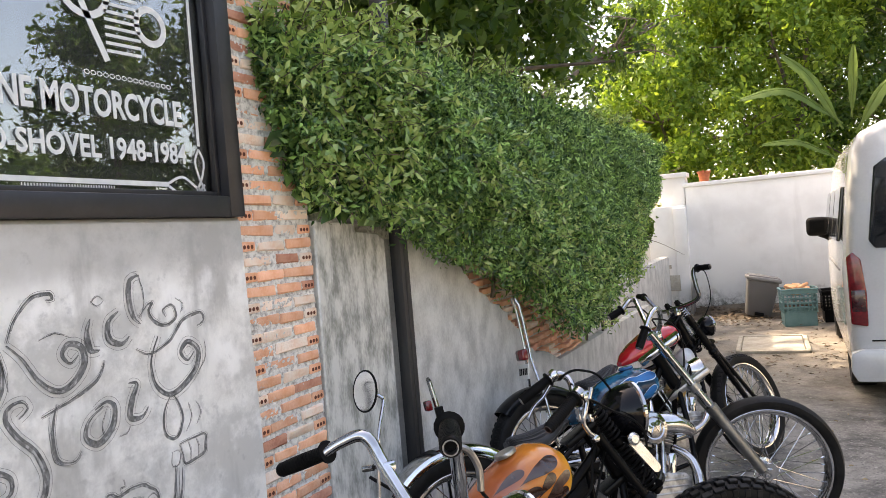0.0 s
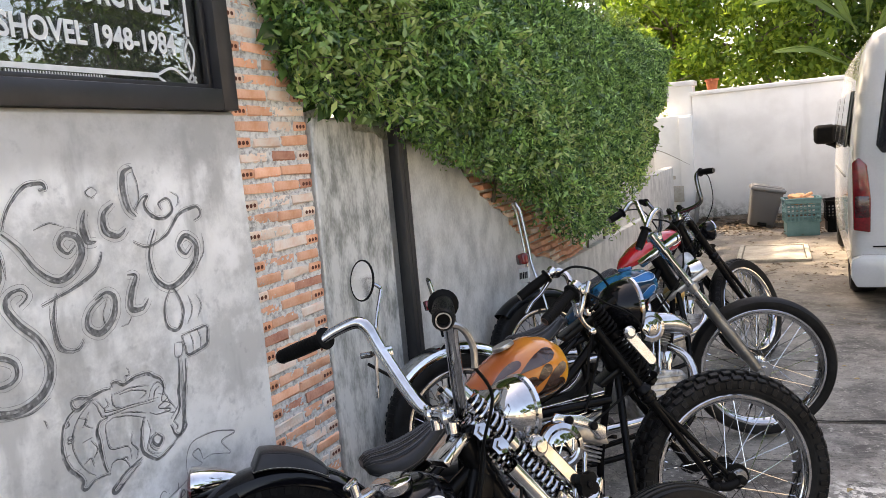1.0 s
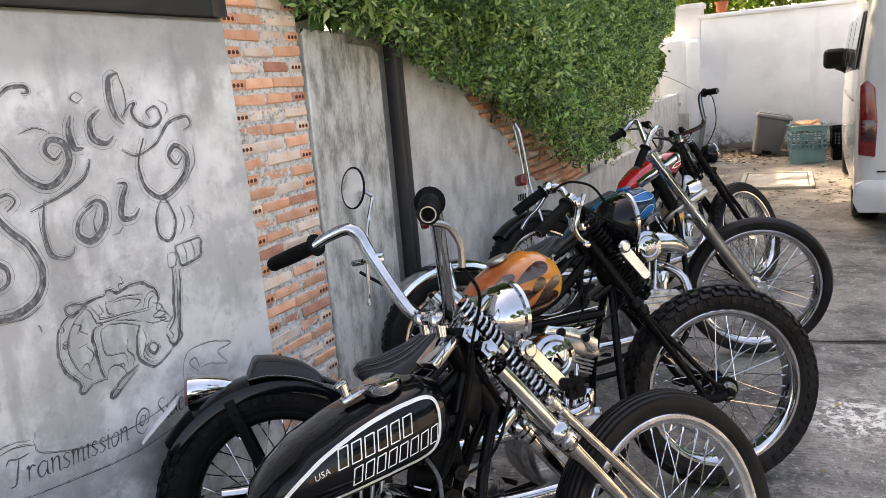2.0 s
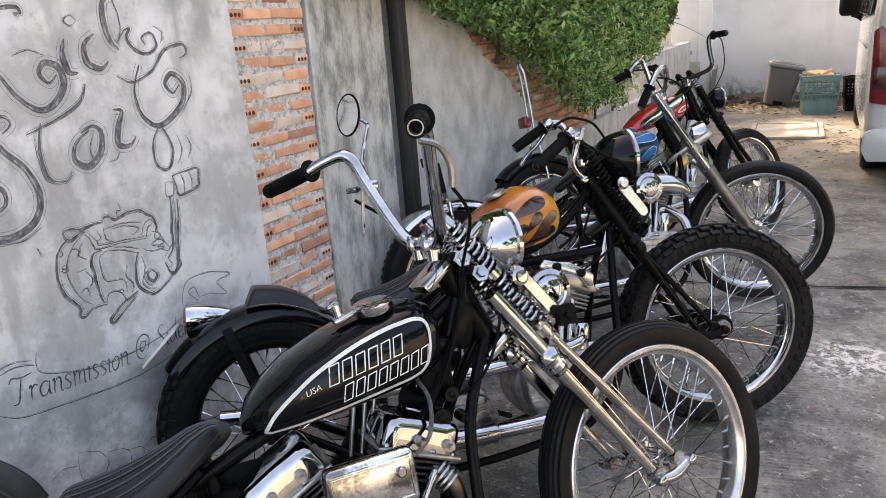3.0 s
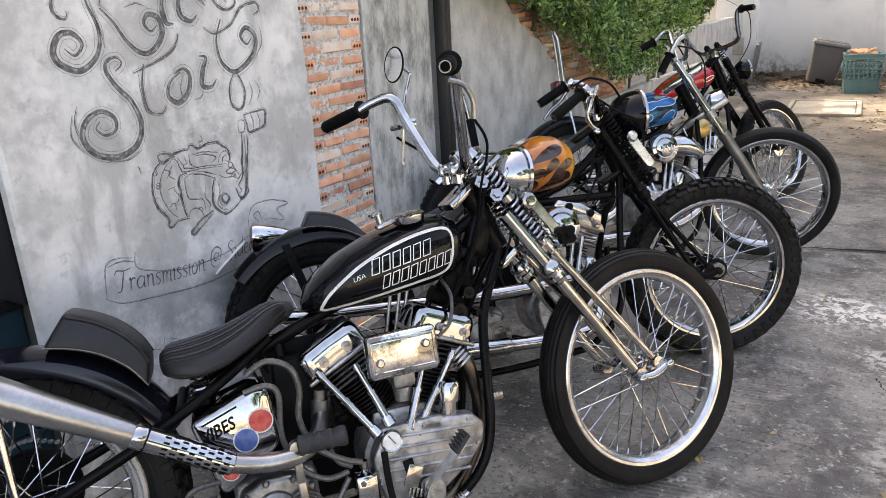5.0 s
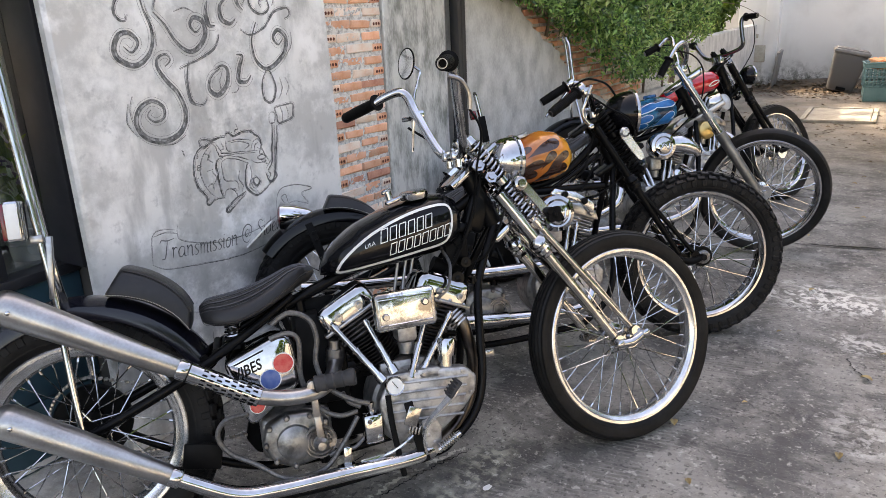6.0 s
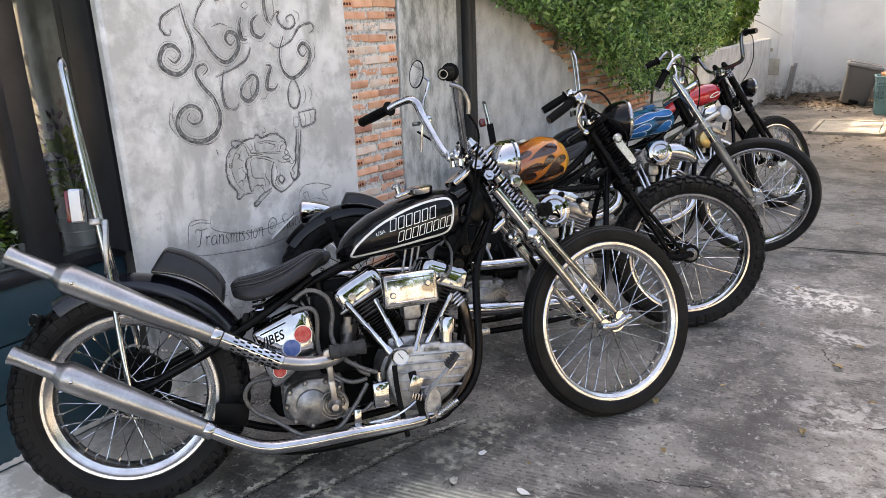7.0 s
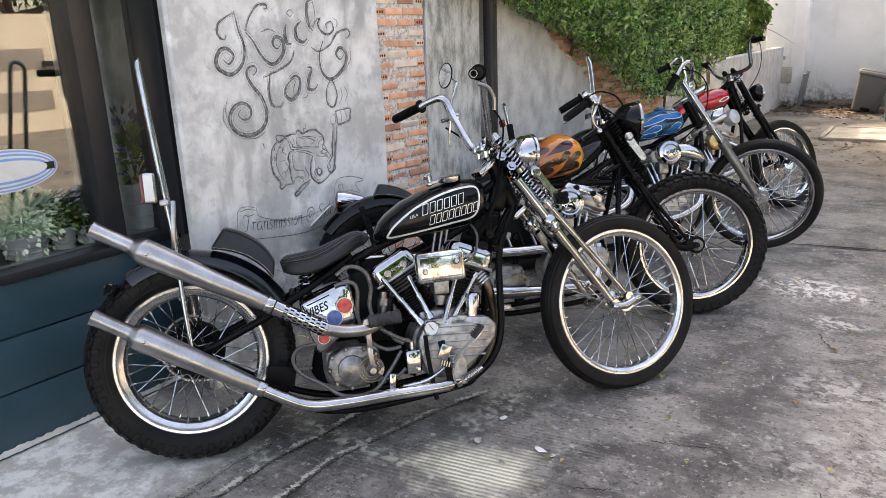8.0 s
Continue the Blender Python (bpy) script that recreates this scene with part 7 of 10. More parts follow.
    for c, tilt, ln in (((0.598, -0.19, 0.285), -4, 0.10), ((0.594, -0.20, 0.365), -2, 0.09)):
        rbox(bm, (0.019, 0.011, ln), pose(*c, 0, tilt), 0.004)
    lathe(bm, [(0, 0), (0.020, 0), (0.021, 0.022), (0.014, 0.030), (0.011, 0.036), (0, 0.037)], axis_m((0.598, -0.175, 0.240), (0, -1, 0)), 18)
    lathe(bm, [(0, 0), (0.016, 0), (0.016, 0.024), (0, 0.026)], axis_m((0.594, -0.195, 0.408), (0, -1, 0)), 16)
    part("kick_arm", bm, STEEL, b)
    bm = bmesh.new()
    lathe(bm, [(0, 0), (0.022, 0), (0.024, 0.004), (0.021, 0.010), (0.023, 0.03), (0.020, 0.034), (0.023, 0.05), (0.020, 0.054), (0.023, 0.075), (0.020, 0.079), (0.024, 0.10), (0.022, 0.108), (0, 0.108)], axis_m((0.60, -0.215, 0.412), (1, -0.25, 0.10)), 18)
    part("kick_pedal", bm, GREYRUBBER, b, "ribbed dark grey rubber kick pedal")
    # exhausts
    exhaust(b, [(0.74, -0.01, 0.50), (0.70, -0.03, 0.47), (0.675, -0.08, 0.43), (0.645, -0.16, 0.402), (0.59, -0.205, 0.388), (0.50, -0.205, 0.392), (0.40, -0.205, 0.428), (0.30, -0.205, 0.495)], 0.0215, mat=STEEL)
    exhaust(b, [(1.035, -0.055, 0.515), (1.062, -0.075, 0.49), (1.075, -0.075, 0.44), (1.09, -0.06, 0.36), (1.075, -0.05, 0.26), (1.02, -0.07, 0.185), (0.95, -0.12, 0.155), (0.90, -0.16, 0.148)], 0.0185, mat=BLACKPIPE, label="heat-browned front header pipe")
    bm = bmesh.new()
    for k in range(4):
        lathe(bm, [(0.020, 0), (0.030, 0.001), (0.030, 0.006), (0.020, 0.007)], axis_m((1.040 + 0.006 * k, -0.058 - 0.004 * k, 0.512 - 0.009 * k), (0.55, -0.35, -0.75)), 18)
    part("exhaust_nut", bm, STEEL, b)
    exhaust(b, [(0.91, -0.155, 0.148), (0.84, -0.185, 0.146), (0.65, -0.19, 0.145), (0.47, -0.19, 0.142), (0.36, -0.19, 0.155), (0.23, -0.19, 0.226)], 0.0215, mat=CHROME)
    for nm, p0, p1 in (("upper", (0.29, -0.205, 0.50), (-0.235, -0.205, 0.808)), ("lower", (0.235, -0.19, 0.224), (-0.267, -0.19, 0.534))):
        a, e = Vector(p0), Vector(p1)
        L = (e - a).length
        bm = bmesh.new()
        lathe(bm, [(0.0225, 0), (0.0245, 0.004), (0.0245, 0.03), (0.026, 0.034), (0.034, 0.20), (0.0435, L * 0.70), (0.0435, L * 0.735), (0.040, L * 0.755), (0.0265, L * 0.785), (0.0245, L * 0.80), (0.0238, L - 0.035), (0.026, L - 0.01), (0.0275, L), (0.024, L), (0.022, L - 0.04), (0.02, L - 0.15), (0, L - 0.15)], axis_m(a, e - a), 28)
        mf = part("muffler", bm, STEEL, b, "tapered brushed steel muffler")
        bm = bmesh.new()
        q = axis_m(a, e - a)
        lathe(bm, [(0.0262, 0.002), (0.0275, 0.006), (0.0275, 0.024), (0.0262, 0.028)], q, 24)
        s = (e - a).normalized()
        part("muffler_clamp", bm, CHROME, mf)
        bm = bmesh.new()
        bolt(bm, a + s * (L * 0.70) + V3(0, -0.043, 0.0), (0, -1, 0), 0.006, 0.004)
        part("muffler_bolt", bm, CHROME, mf)
    # slotted heat shield on the upper pipe
    a, e = Vector((0.455, -0.205, 0.402)), Vector((0.29, -0.205, 0.50))
    bm = bmesh.new()
    lathe(bm, [(0.0235, 0), (0.0255, 0.002), (0.0265, (e - a).length - 0.002), (0.024, (e - a).length)], axis_m(a, e - a), 24)
    hs = part("heat_shield", bm, CHROME, b, "slotted chrome heat shield")
    dd = (e - a).normalized()
    o1 = V3(0, -1, 0)
    o2 = dd.cross(o1).normalized()
    bm = bmesh.new()
    for i in range(8):
        for j in range(6):
            ang2 = radians(-75 + 28 * j + (14 if i % 2 else 0))
            n1 = o1 * math.cos(ang2) + o2 * math.sin(ang2)
            p = a + dd * (0.018 + 0.019 * i) + n1 * 0.0262
            t1 = dd.cross(n1)
            mm = Matrix((dd, t1, n1)).transposed().to_4x4()
            mm.translation = p
            rbox(bm, (0.013, 0.0050, 0.0022), mm, 0.0008, 1)
    part("slot", bm, DULLBLK, hs)
    # rear brake pedal, linkage, stay
    bm = bmesh.new()
    P = smooth_path([V3(0.886, -0.185, 0.150), V3(0.880, -0.19, 0.195), V3(0.895, -0.20, 0.240), V3(0.925, -0.205, 0.270), V3(0.960, -0.207, 0.300), V3(0.985, -0.207, 0.328)], 6)
    rings = []
    for i, p in enumerate(P):
        d = (P[min(i + 1, len(P) - 1)] - P[max(i - 1, 0)]).normalized()
        n = V3(-d.z, 0, d.x)
        wd, th = 0.010 + 0.012 * min(max((i / len(P) - 0.35) * 2, 0), 1), 0.0035
        rings.append([p + V3(0, y * wd, 0) + n * h * th for y, h in ((-1, -1), (1, -1), (1, 1), (-1, 1))])
    loft(bm, rings)
    bp = part("brake_pedal", bm, RIMALLOY, b, "curved worn brake pedal plate")
    bm = bmesh.new()
    rbox(bm, (0.055, 0.050, 0.012), pose(0.978, -0.210, 0.330, 0, -48), 0.004)
    for k in range(5):
        rbox(bm, (0.005, 0.048, 0.006), pose(0.978, -0.210, 0.330, 0, -48) @ pose(-0.02 + 0.01 * k, 0, 0.008), 0.001, 1)
    part("pedal_rubber", bm, GREYRUBBER, bp)
    bm = bmesh.new()
    plate(bm, [(-0.03, -0.05), (0.03, -0.05), (0.035, 0.03), (0.015, 0.06), (-0.02, 0.05)], 0.012, Matrix(((1, 0, 0, 0.905), (0, 0, -1, -0.165), (0, 1, 0, 0.19), (0, 0, 0, 1))), 0.003)
    for x, z in ((0.89, 0.175), (0.915, 0.175), (0.90, 0.20)):
        bolt(bm, (x, -0.176, z), (0, -1, 0), 0.006, 0.004)
    part("pedal_plate", bm, ALLOY, b)
    bm = bmesh.new()
    rod(bm, (0.89, -0.175, 0.16), (0.70, -0.15, 0.14), 0.005, n=8)
    rod(bm, (0.92, -0.20, 0.16), (0.985, -0.21, 0.20), 0.009, n=10)
    part("brake_rod", bm, CHROME, b)
    bm = bmesh.new()
    coil(bm, (0.925, -0.20, 0.165), (0.975, -0.21, 0.195), 0.012, 0.002, 8)
    part("pedal_spring", bm, STEEL, b)
    bm = bmesh.new()
    tube(bm, [V3(0.80, -0.16, 0.33), V3(0.80, -0.175, 0.25), V3(0.81, -0.19, 0.14), V3(0.815, -0.19, 0.105)], 0.0085, 8)
    part("pipe_stay", bm, DULLBLK, b)
    bm = bmesh.new()
    rbox(bm, (0.022, 0.01, 0.06), pose(0.665, -0.18, 0.185, 0, 5), 0.003)
    rbox(bm, (0.05, 0.03, 0.014), pose(0.66, -0.185, 0.16), 0.004)
    part("pipe_bracket", bm, CHROME, b)
    bm = bmesh.new()
    rbox(bm, (0.10, 0.014, 0.07), pose(0.29, -0.125, 0.25, 0, 12), 0.01)
    part("caliper_cover", bm, DULLBLK, b)
    bm = bmesh.new()
    rbox(bm, (0.026, 0.008, 0.17), pose(0.862, -0.188, 0.225, 0, -9), 0.004)
    rbox(bm, (0.034, 0.010, 0.03), pose(0.876, -0.190, 0.145, 0, -9), 0.004)
    part("pipe_strap", bm, DULLBLK, b)
    bm = bmesh.new()
    rbox(bm, (0.038, 0.006, 0.055), pose(0.856, -0.196, 0.268, 0, 24), 0.003)
    for k in range(4):
        rbox(bm, (0.007, 0.006, 0.022), pose(0.842 + 0.009 * k, -0.197, 0.232 - 0.003 * k, 0, 20), 0.002, 1)
    part("metal_tag", bm, OLDCHROME, b, "small hand-shaped metal tag")
    bm = bmesh.new()
    tube(bm, [(0.89, -0.165, 0.235), (0.84, -0.19, 0.205), (0.78, -0.185, 0.175), (0.70, -0.18, 0.165)], 0.0055, 8)
    part("link_rod", bm, CHROME, b)
    side_stand(b, 0.80, 13, FRAMEBLK, -0.02)
    # front downtube clamp, horn, coil and regulator under the tank
    bm = bmesh.new()
    rbox(bm, (0.03, 0.02, 0.022), pose(1.135, -0.085, 0.38), 0.004)
    part("tube_clamp", bm, STEEL, b)
    bm = bmesh.new()
    rbox(bm, (0.075, 0.05, 0.09), pose(1.085, -0.01, 0.70), 0.012)
    lathe(bm, [(0, 0), (0.013, 0), (0.013, 0.006), (0, 0.008)], axis_m((1.09, -0.036, 0.72), (0, -1, 0)), 14)
    part("ignition_switch", bm, DULLBLK, b)
    bm = bmesh.new()
    rod(bm, (1.02, 0.03, 0.66), (1.10, 0.03, 0.62), 0.024, n=16)
    part("ignition_coil", bm, DULLBLK, b)
    for s0, s1 in (((0.921, 0.03, 0.715), (0.884, 0.03, 0.56)), ((0.946, 0.03, 0.715), (0.909, 0.03, 0.56)), ((0.967, 0.03, 0.715), (0.932, 0.03, 0.57))):
        bm = bmesh.new()
        rod(bm, s0, s1, 0.0045, n=10)
        part("head_stay", bm, STEEL, b)
    bm = bmesh.new()
    rbox(bm, (0.075, 0.06, 0.12), pose(1.165, 0, 0.80, 0, 24), 0.018, 3)
    rbox(bm, (0.045, 0.08, 0.035), pose(1.12, 0, 0.76, 0, 10), 0.012)
    part("steering_head", bm, FRAMEBLK, b)
    for k, (v, sag) in enumerate(((-0.045, 0.0), (-0.03, 0.02), (0.03, 0.01), (0.045, 0.03))):
        cable(b, [(1.19 - 0.01 * k, v, 0.95), (1.16, v * 1.5, 0.86 - sag), (1.11, v * 1.4, 0.74), (1.07 - 0.02 * k, v, 0.66 - sag), (1.0, v * 1.2, 0.60)], 0.0042, name="wire")
    for u, w, rr in ((1.10, 0.66, 0.016), (1.07, 0.615, 0.020), (1.125, 0.60, 0.013)):
        bm = bmesh.new()
        rod(bm, (u, -0.02, w), (u, -0.065, w), rr, n=14)
        bolt(bm, (u, -0.065, w), (0, -1, 0), rr * 0.5, 0.005)
        part("terminal", bm, FRAMEBLK, b)
    # handlebars, risers
    bm = bmesh.new()
    bar = [(1.00, -0.38, 1.200), (1.022, -0.332, 1.208), (1.038, -0.305, 1.210), (1.052, -0.284, 1.194), (1.07, -0.235, 1.122), (1.09, -0.18, 1.060), (1.108, -0.13, 1.005), (1.115, -0.08, 0.982), (1.118, 0.0, 0.978),
           (1.11, 0.05, 0.982), (1.09, 0.08, 1.01), (1.053, 0.15, 1.13), (1.038, 0.172, 1.185), (1.015, 0.185, 1.207), (0.968, 0.205, 1.196), (0.93, 0.222, 1.178)]
    tube(bm, bar, [0.0132] * 10 + [0.0145, 0.0158, 0.0158, 0.0148, 0.0132, 0.0132], 14, 7)
    part("handlebar", bm, CHROME, b, "high chrome handlebar")
    for sgn in (-1, 1):
        bm = bmesh.new()
        rod(bm, (1.118, sgn * 0.045, 0.945), (1.118, sgn * 0.045, 0.995), 0.016, 0.018, 14)
        rbox(bm, (0.05, 0.028, 0.028), pose(1.118, sgn * 0.045, 0.98), 0.008)
        bolt(bm, (1.10, sgn * 0.045, 0.994), (0, 0, 1), 0.006, 0.008)
        bolt(bm, (1.136, sgn * 0.045, 0.994), (0, 0, 1), 0.006, 0.008)
        part("riser", bm, CHROME, b)
    grip(b, (1.028, -0.328, 1.211), (0.971, -0.455, 1.185), Matrix())
    grip(b, (0.945, 0.214, 1.184), (0.858, 0.362, 1.155), Matrix())
    # mirror on the left bar
    bm = bmesh.new()
    tube(bm, [V3(1.054, 0.25, 1.018), V3(1.062, 0.235, 1.10), V3(1.075, 0.225, 1.197), V3(1.108, 0.25, 1.272), V3(1.106, 0.25, 1.284), V3(1.085, 0.25, 1.30)], 0.0045, 8)
    mir = part("mirror", bm, CHROME, b)
    q = axis_m((1.069, 0.25, 1.306), (-0.93, -0.30, 0.12))
    bm = bmesh.new()
    lathe(bm, [(0, -0.008), (0.034, -0.006), (0.047, 0.0), (0.052, 0.003), (0.052, 0.006), (0.048, 0.007)], q, 32)
    part("mirror_shell", bm, DULLBLK, mir)
    bm = bmesh.new()
    lathe(bm, [(0, 0.0062), (0.0485, 0.0062)], q, 32)
    part("mirror_glass", bm, MIRROR, mir)
    bm = bmesh.new()
    rbox(bm, (0.032, 0.032, 0.026), pose(1.062, 0.15, 1.128), 0.006)
    rod(bm, (1.068, 0.16, 1.128), (1.063, 0.236, 1.125), 0.007, n=10)
    rod(bm, (1.055, 0.24, 1.125), (1.035, 0.26, 1.125), 0.008, n=10)
    part("mirror_clamp", bm, CHROME, b)
    # right lever and its cable
    bm = bmesh.new()
    tube(bm, [V3(1.03, -0.305, 1.178), V3(1.065, -0.30, 1.165), V3(1.085, -0.292, 1.13), V3(1.085, -0.285, 1.09)], 0.0065, 8)
    part("throttle_sleeve", bm, STEEL, b)
    cable(b, [(1.085, -0.285, 1.09), (1.12, -0.26, 1.03), (1.13, -0.16, 0.93), (1.13, -0.07, 0.80), (1.06, -0.05, 0.66), (0.95, -0.06, 0.55)], 0.0034)
    cable(b, [(1.06, 0.30, 1.10), (1.15, 0.2, 1.0), (1.2, 0.1, 0.85), (1.15, 0.06, 0.65), (0.9, 0.1, 0.4)], 0.0042)
    cable(b, [(1.27, -0.03, 0.88), (1.22, -0.09, 0.78), (1.17, -0.07, 0.68), (1.10, -0.03, 0.64)], 0.0035)
    # headlamp on a bracket
    lamp = round_lamp(b, V3(1.308, 0.0, 0.948), (1, 0, -0.08), 0.076, DARKCHROME, deep=0.95)
    lamp.matrix_basis = S
    bm = bmesh.new()
    rod(bm, (1.315, 0, 0.905), (1.30, 0, 0.87), 0.014, n=12)
    for sgn in (-1, 1):
        tube(bm, [V3(1.285, sgn * 0.055, 0.885), V3(1.335, sgn * 0.06, 0.83), V3(1.385, sgn * 0.065, 0.765)], [0.011, 0.009, 0.008], 8)
    rod(bm, (1.288, -0.07, 0.885), (1.288, 0.07, 0.885), 0.013, n=12)
    part("lamp_bracket", bm, OLDCHROME, b, m=S)
    for sgn in (-1,):
        bm = bmesh.new()
        plate(bm, [(-0.075, -0.012), (0.07, -0.016), (0.08, 0.0), (0.07, 0.016), (-0.075, 0.018), (-0.088, 0.003)], 0.008, Matrix.Translation((1.335, -0.068, 0.825)) @ Matrix.Rotation(radians(90), 4, "X") @ Matrix.Rotation(radians(-52), 4, "Z"), 0.003)
        lathe(bm, [(0, 0), (0.020, 0), (0.021, 0.010), (0.014, 0.013), (0.013, 0.018), (0, 0.019)], axis_m((1.292, -0.072, 0.872), (0, -1, 0)), 18)
        part("bracket_arm", bm, OLDCHROME, b, m=S)
    bm = bmesh.new()
    for k in range(4):
        a = radians(45 + 90 * k)
        rod(bm, (1.392 + 0.015 * math.cos(a), -0.075, 0.765 + 0.015 * math.sin(a)), (1.392 + 0.015 * math.cos(a), -0.093, 0.765 + 0.015 * math.sin(a)), 0.014, n=12)
    bolt(bm, (1.392, -0.092, 0.765), (0, -1, 0), 0.008, 0.006)
    part("wing_knob", bm, DULLBLK, b, m=S)
    for u, w in ((1.187, 0.897), (1.150, 0.935)):
        bm = bmesh.new()
        lathe(bm, [(0, 0), (0.017, 0), (0.019, 0.003), (0.019, 0.010), (0.012, 0.011), (0.010, 0.020), (0, 0.021)], axis_m((u, -0.088, w), (-0.2, -1, 0.3)), 6)
        clamp = part("tree_clamp", bm, CHROME, b, m=S)
        bm = bmesh.new()
        rbox(bm, (0.034, 0.060, 0.022), Matrix.Translation((u - 0.004, -0.056, w + 0.002)) @ Matrix.Rotation(radians(38), 4, "Y"), 0.006)
        part("clamp_block", bm, FRAMEBLK, clamp)
    return b


bike_black()
# ---------- the orange-flamed motorcycle ----------
def bike_orange():
    b, wb = parked("motorcycle", (-1.08, 1.75), (0.0514, 2.8814), 12, "motorcycle with orange flame tank, black springer fork and knobby tyres")
    head_t, head_l = V3(1.10, 0, 0.95), V3(1.17, 0, 0.77)
    S = steer_matrix(head_t, head_l, -11.9)
    wb -= 0.075
    frame_rigid(b, head_t, head_l, FRAMEBLK, 0.88)
    wheel(b, "rear_wheel", V3(0, 0, 0.328), 0.240, 0.335, 0.125, "knobby", DULLBLK, "rear wheel with knobby tyre", hub_r=0.05)
    wheel(b, "front_wheel", V3(wb, 0, 0.345), 0.268, 0.352, 0.112, "knobby", CHROME, "front wheel with knobby tyre and chrome rim", S, hub_r=0.034)
    bm = bmesh.new()
    lathe(bm, [(0, 0), (0.044, 0), (0.047, 0.006), (0.046, 0.024), (0.034, 0.032), (0.02, 0.034), (0, 0.036)], axis_m((wb, -0.05, 0.345), (0, -1, 0)) @ Matrix.Scale(0.62, 4), 24)
    for k in range(10):
        a = 2 * math.pi * k / 10
        bolt(bm, (wb + 0.022 * math.cos(a), -0.066, 0.345 + 0.022 * math.sin(a)), (0, -1, 0), 0.0045, 0.006)
    part("front_drum", bm, SLIDER, b, m=S)
    springer(b, S, (1.07, 0, 0.955), (wb - 0.10, 0, 0.355), (wb - 0.045, 0, 0.365), 0.088, FRAMEBLK, DULLBLK, FRAMEBLK, 0.85, 0.45, DULLBLK)
    sh = TankShape([(0.60, 0.76, 0.72, 0.025), (0.63, 0.795, 0.705, 0.06), (0.70, 0.852, 0.702, 0.094), (0.78, 0.900, 0.706, 0.114), (0.85, 0.921, 0.712, 0.122), (0.91, 0.912, 0.722, 0.116), (0.95, 0.886, 0.74, 0.095), (0.972, 0.852, 0.768, 0.062), (0.98, 0.82, 0.80, 0.015)], 2.15)
    tank = part("fuel_tank", sh.mesh(), ORANGE, b, "orange fuel tank with dark brown flames")
    for sgn in (-1, 1):
        for u, w, L, wd, ang, bend in ((0.905, 0.868, 0.15, 0.044, 3.40, 0.15), (0.945, 0.822, 0.13, 0.034, 3.55, 0.25), (0.885, 0.826, 0.09, 0.034, 3.75, 0.2), (0.94, 0.766, 0.15, 0.052, 3.40, 0.1), (0.835, 0.790, 0.13, 0.034, 3.40, 0.1), (0.81, 0.745, 0.13, 0.034, 3.15, 0.1), (0.79, 0.85, 0.12, 0.026, 3.5, 0.15), (0.74, 0.78, 0.10, 0.03, 3.4, 0.15), (0.72, 0.728, 0.09, 0.024, 3.1, 0.1)):
            bm = bmesh.new()
            teardrop(bm, sh, u, w, L, wd, ang, 0.0012, bend, sgn)
            part("flame", bm, UMBER, tank)
    bm = bmesh.new()
    lathe(bm, [(0, 0), (0.036, 0), (0.038, 0.006), (0.036, 0.014), (0, 0.017)], axis_m((0.775, -0.02, 0.895), (-0.35, 0, 1)), 24)
    part("filler_cap", bm, STEEL, tank)
    f = fender(b, (0, 0, 0.328), 0.352, 25, 142, 0.078, BLACK)
    for sgn in (-1, 1):
        bm = bmesh.new()
        rbox(bm, (0.028, 0.006, 0.31), pose(-0.055, sgn * 0.086, 0.49, 0, -17), 0.002)
        for z in (0.60, 0.57):
            bolt(bm, (-0.085 + (0.6 - z) * 0.3, sgn * 0.089, z), (0, sgn, 0), 0.007, 0.006)
        part("fender_strut", bm, DULLBLK, b)
    pillion_pad(b, [(0.165, 0.622), (0.110, 0.652), (0.055, 0.672), (0.005, 0.680), (-0.042, 0.678)], [(0.172, 0.642), (0.135, 0.680), (0.090, 0.707), (0.040, 0.724), (-0.012, 0.732)], 0.17, LEATHER)
    solo_seat(b, (0.28, 0, 0.62), (0.58, 0, 0.70), 0.22, LEATHER)
    bm = bmesh.new()
    lathe(bm, [(0, -0.13), (0.012, -0.125), (0.030, -0.09), (0.044, -0.04), (0.050, 0.0), (0.050, 0.014)], axis_m((-0.19, 0, 0.672), (-1, 0, 0.1)), 24)
    tl = part("tail_lamp", bm, CHROME, b, "chrome teardrop tail lamp")
    bm = bmesh.new()
    lathe(bm, [(0.048, 0.013), (0.03, 0.022), (0, 0.026)], axis_m((-0.19, 0, 0.672), (-1, 0, 0.1)), 24)
    part("lens", bm, REDLENS, tl)
    bm = bmesh.new()
    rbox(bm, (0.13, 0.15, 0.006), pose(-0.285, 0.0, 0.612, 0, -42), 0.001)
    part("plate_bracket", bm, WHITE, b, "plain white plate on its bracket")
    engine(b, "knuckle", 0.86, 0.275, "round")
    transmission(b, 0.545, 0.245)
    exhaust(b, [(0.98, -0.10, 0.42), (0.90, -0.15, 0.40), (0.6, -0.155, 0.385), (0.0, -0.17, 0.40), (-0.15, -0.17, 0.41)], 0.021, mat=CHROME)
    exhaust(b, [(1.01, -0.08, 0.38), (0.99, -0.13, 0.26), (0.92, -0.17, 0.205), (0.80, -0.18, 0.197), (0.62, -0.18, 0.199)], 0.024, mat=CHROME)
    bm = bmesh.new()
    lathe(bm, [(0.025, 0), (0.031, 0.01), (0.031, 0.175), (0.033, 0.185), (0.029, 0.186), (0.027, 0.12), (0, 0.12)], axis_m((0.625, -0.18, 0.199), (-1, 0, 0.04)), 24)
    part("exhaust_tip", bm, CHROME, b, "short chrome pipe with an open end")
    bm = bmesh.new()
    rbox(bm, (0.30, 0.13, 0.22), pose(0.60, 0.03, 0.44), 0.02)
    part("oil_tank", bm, DULLBLK, b)
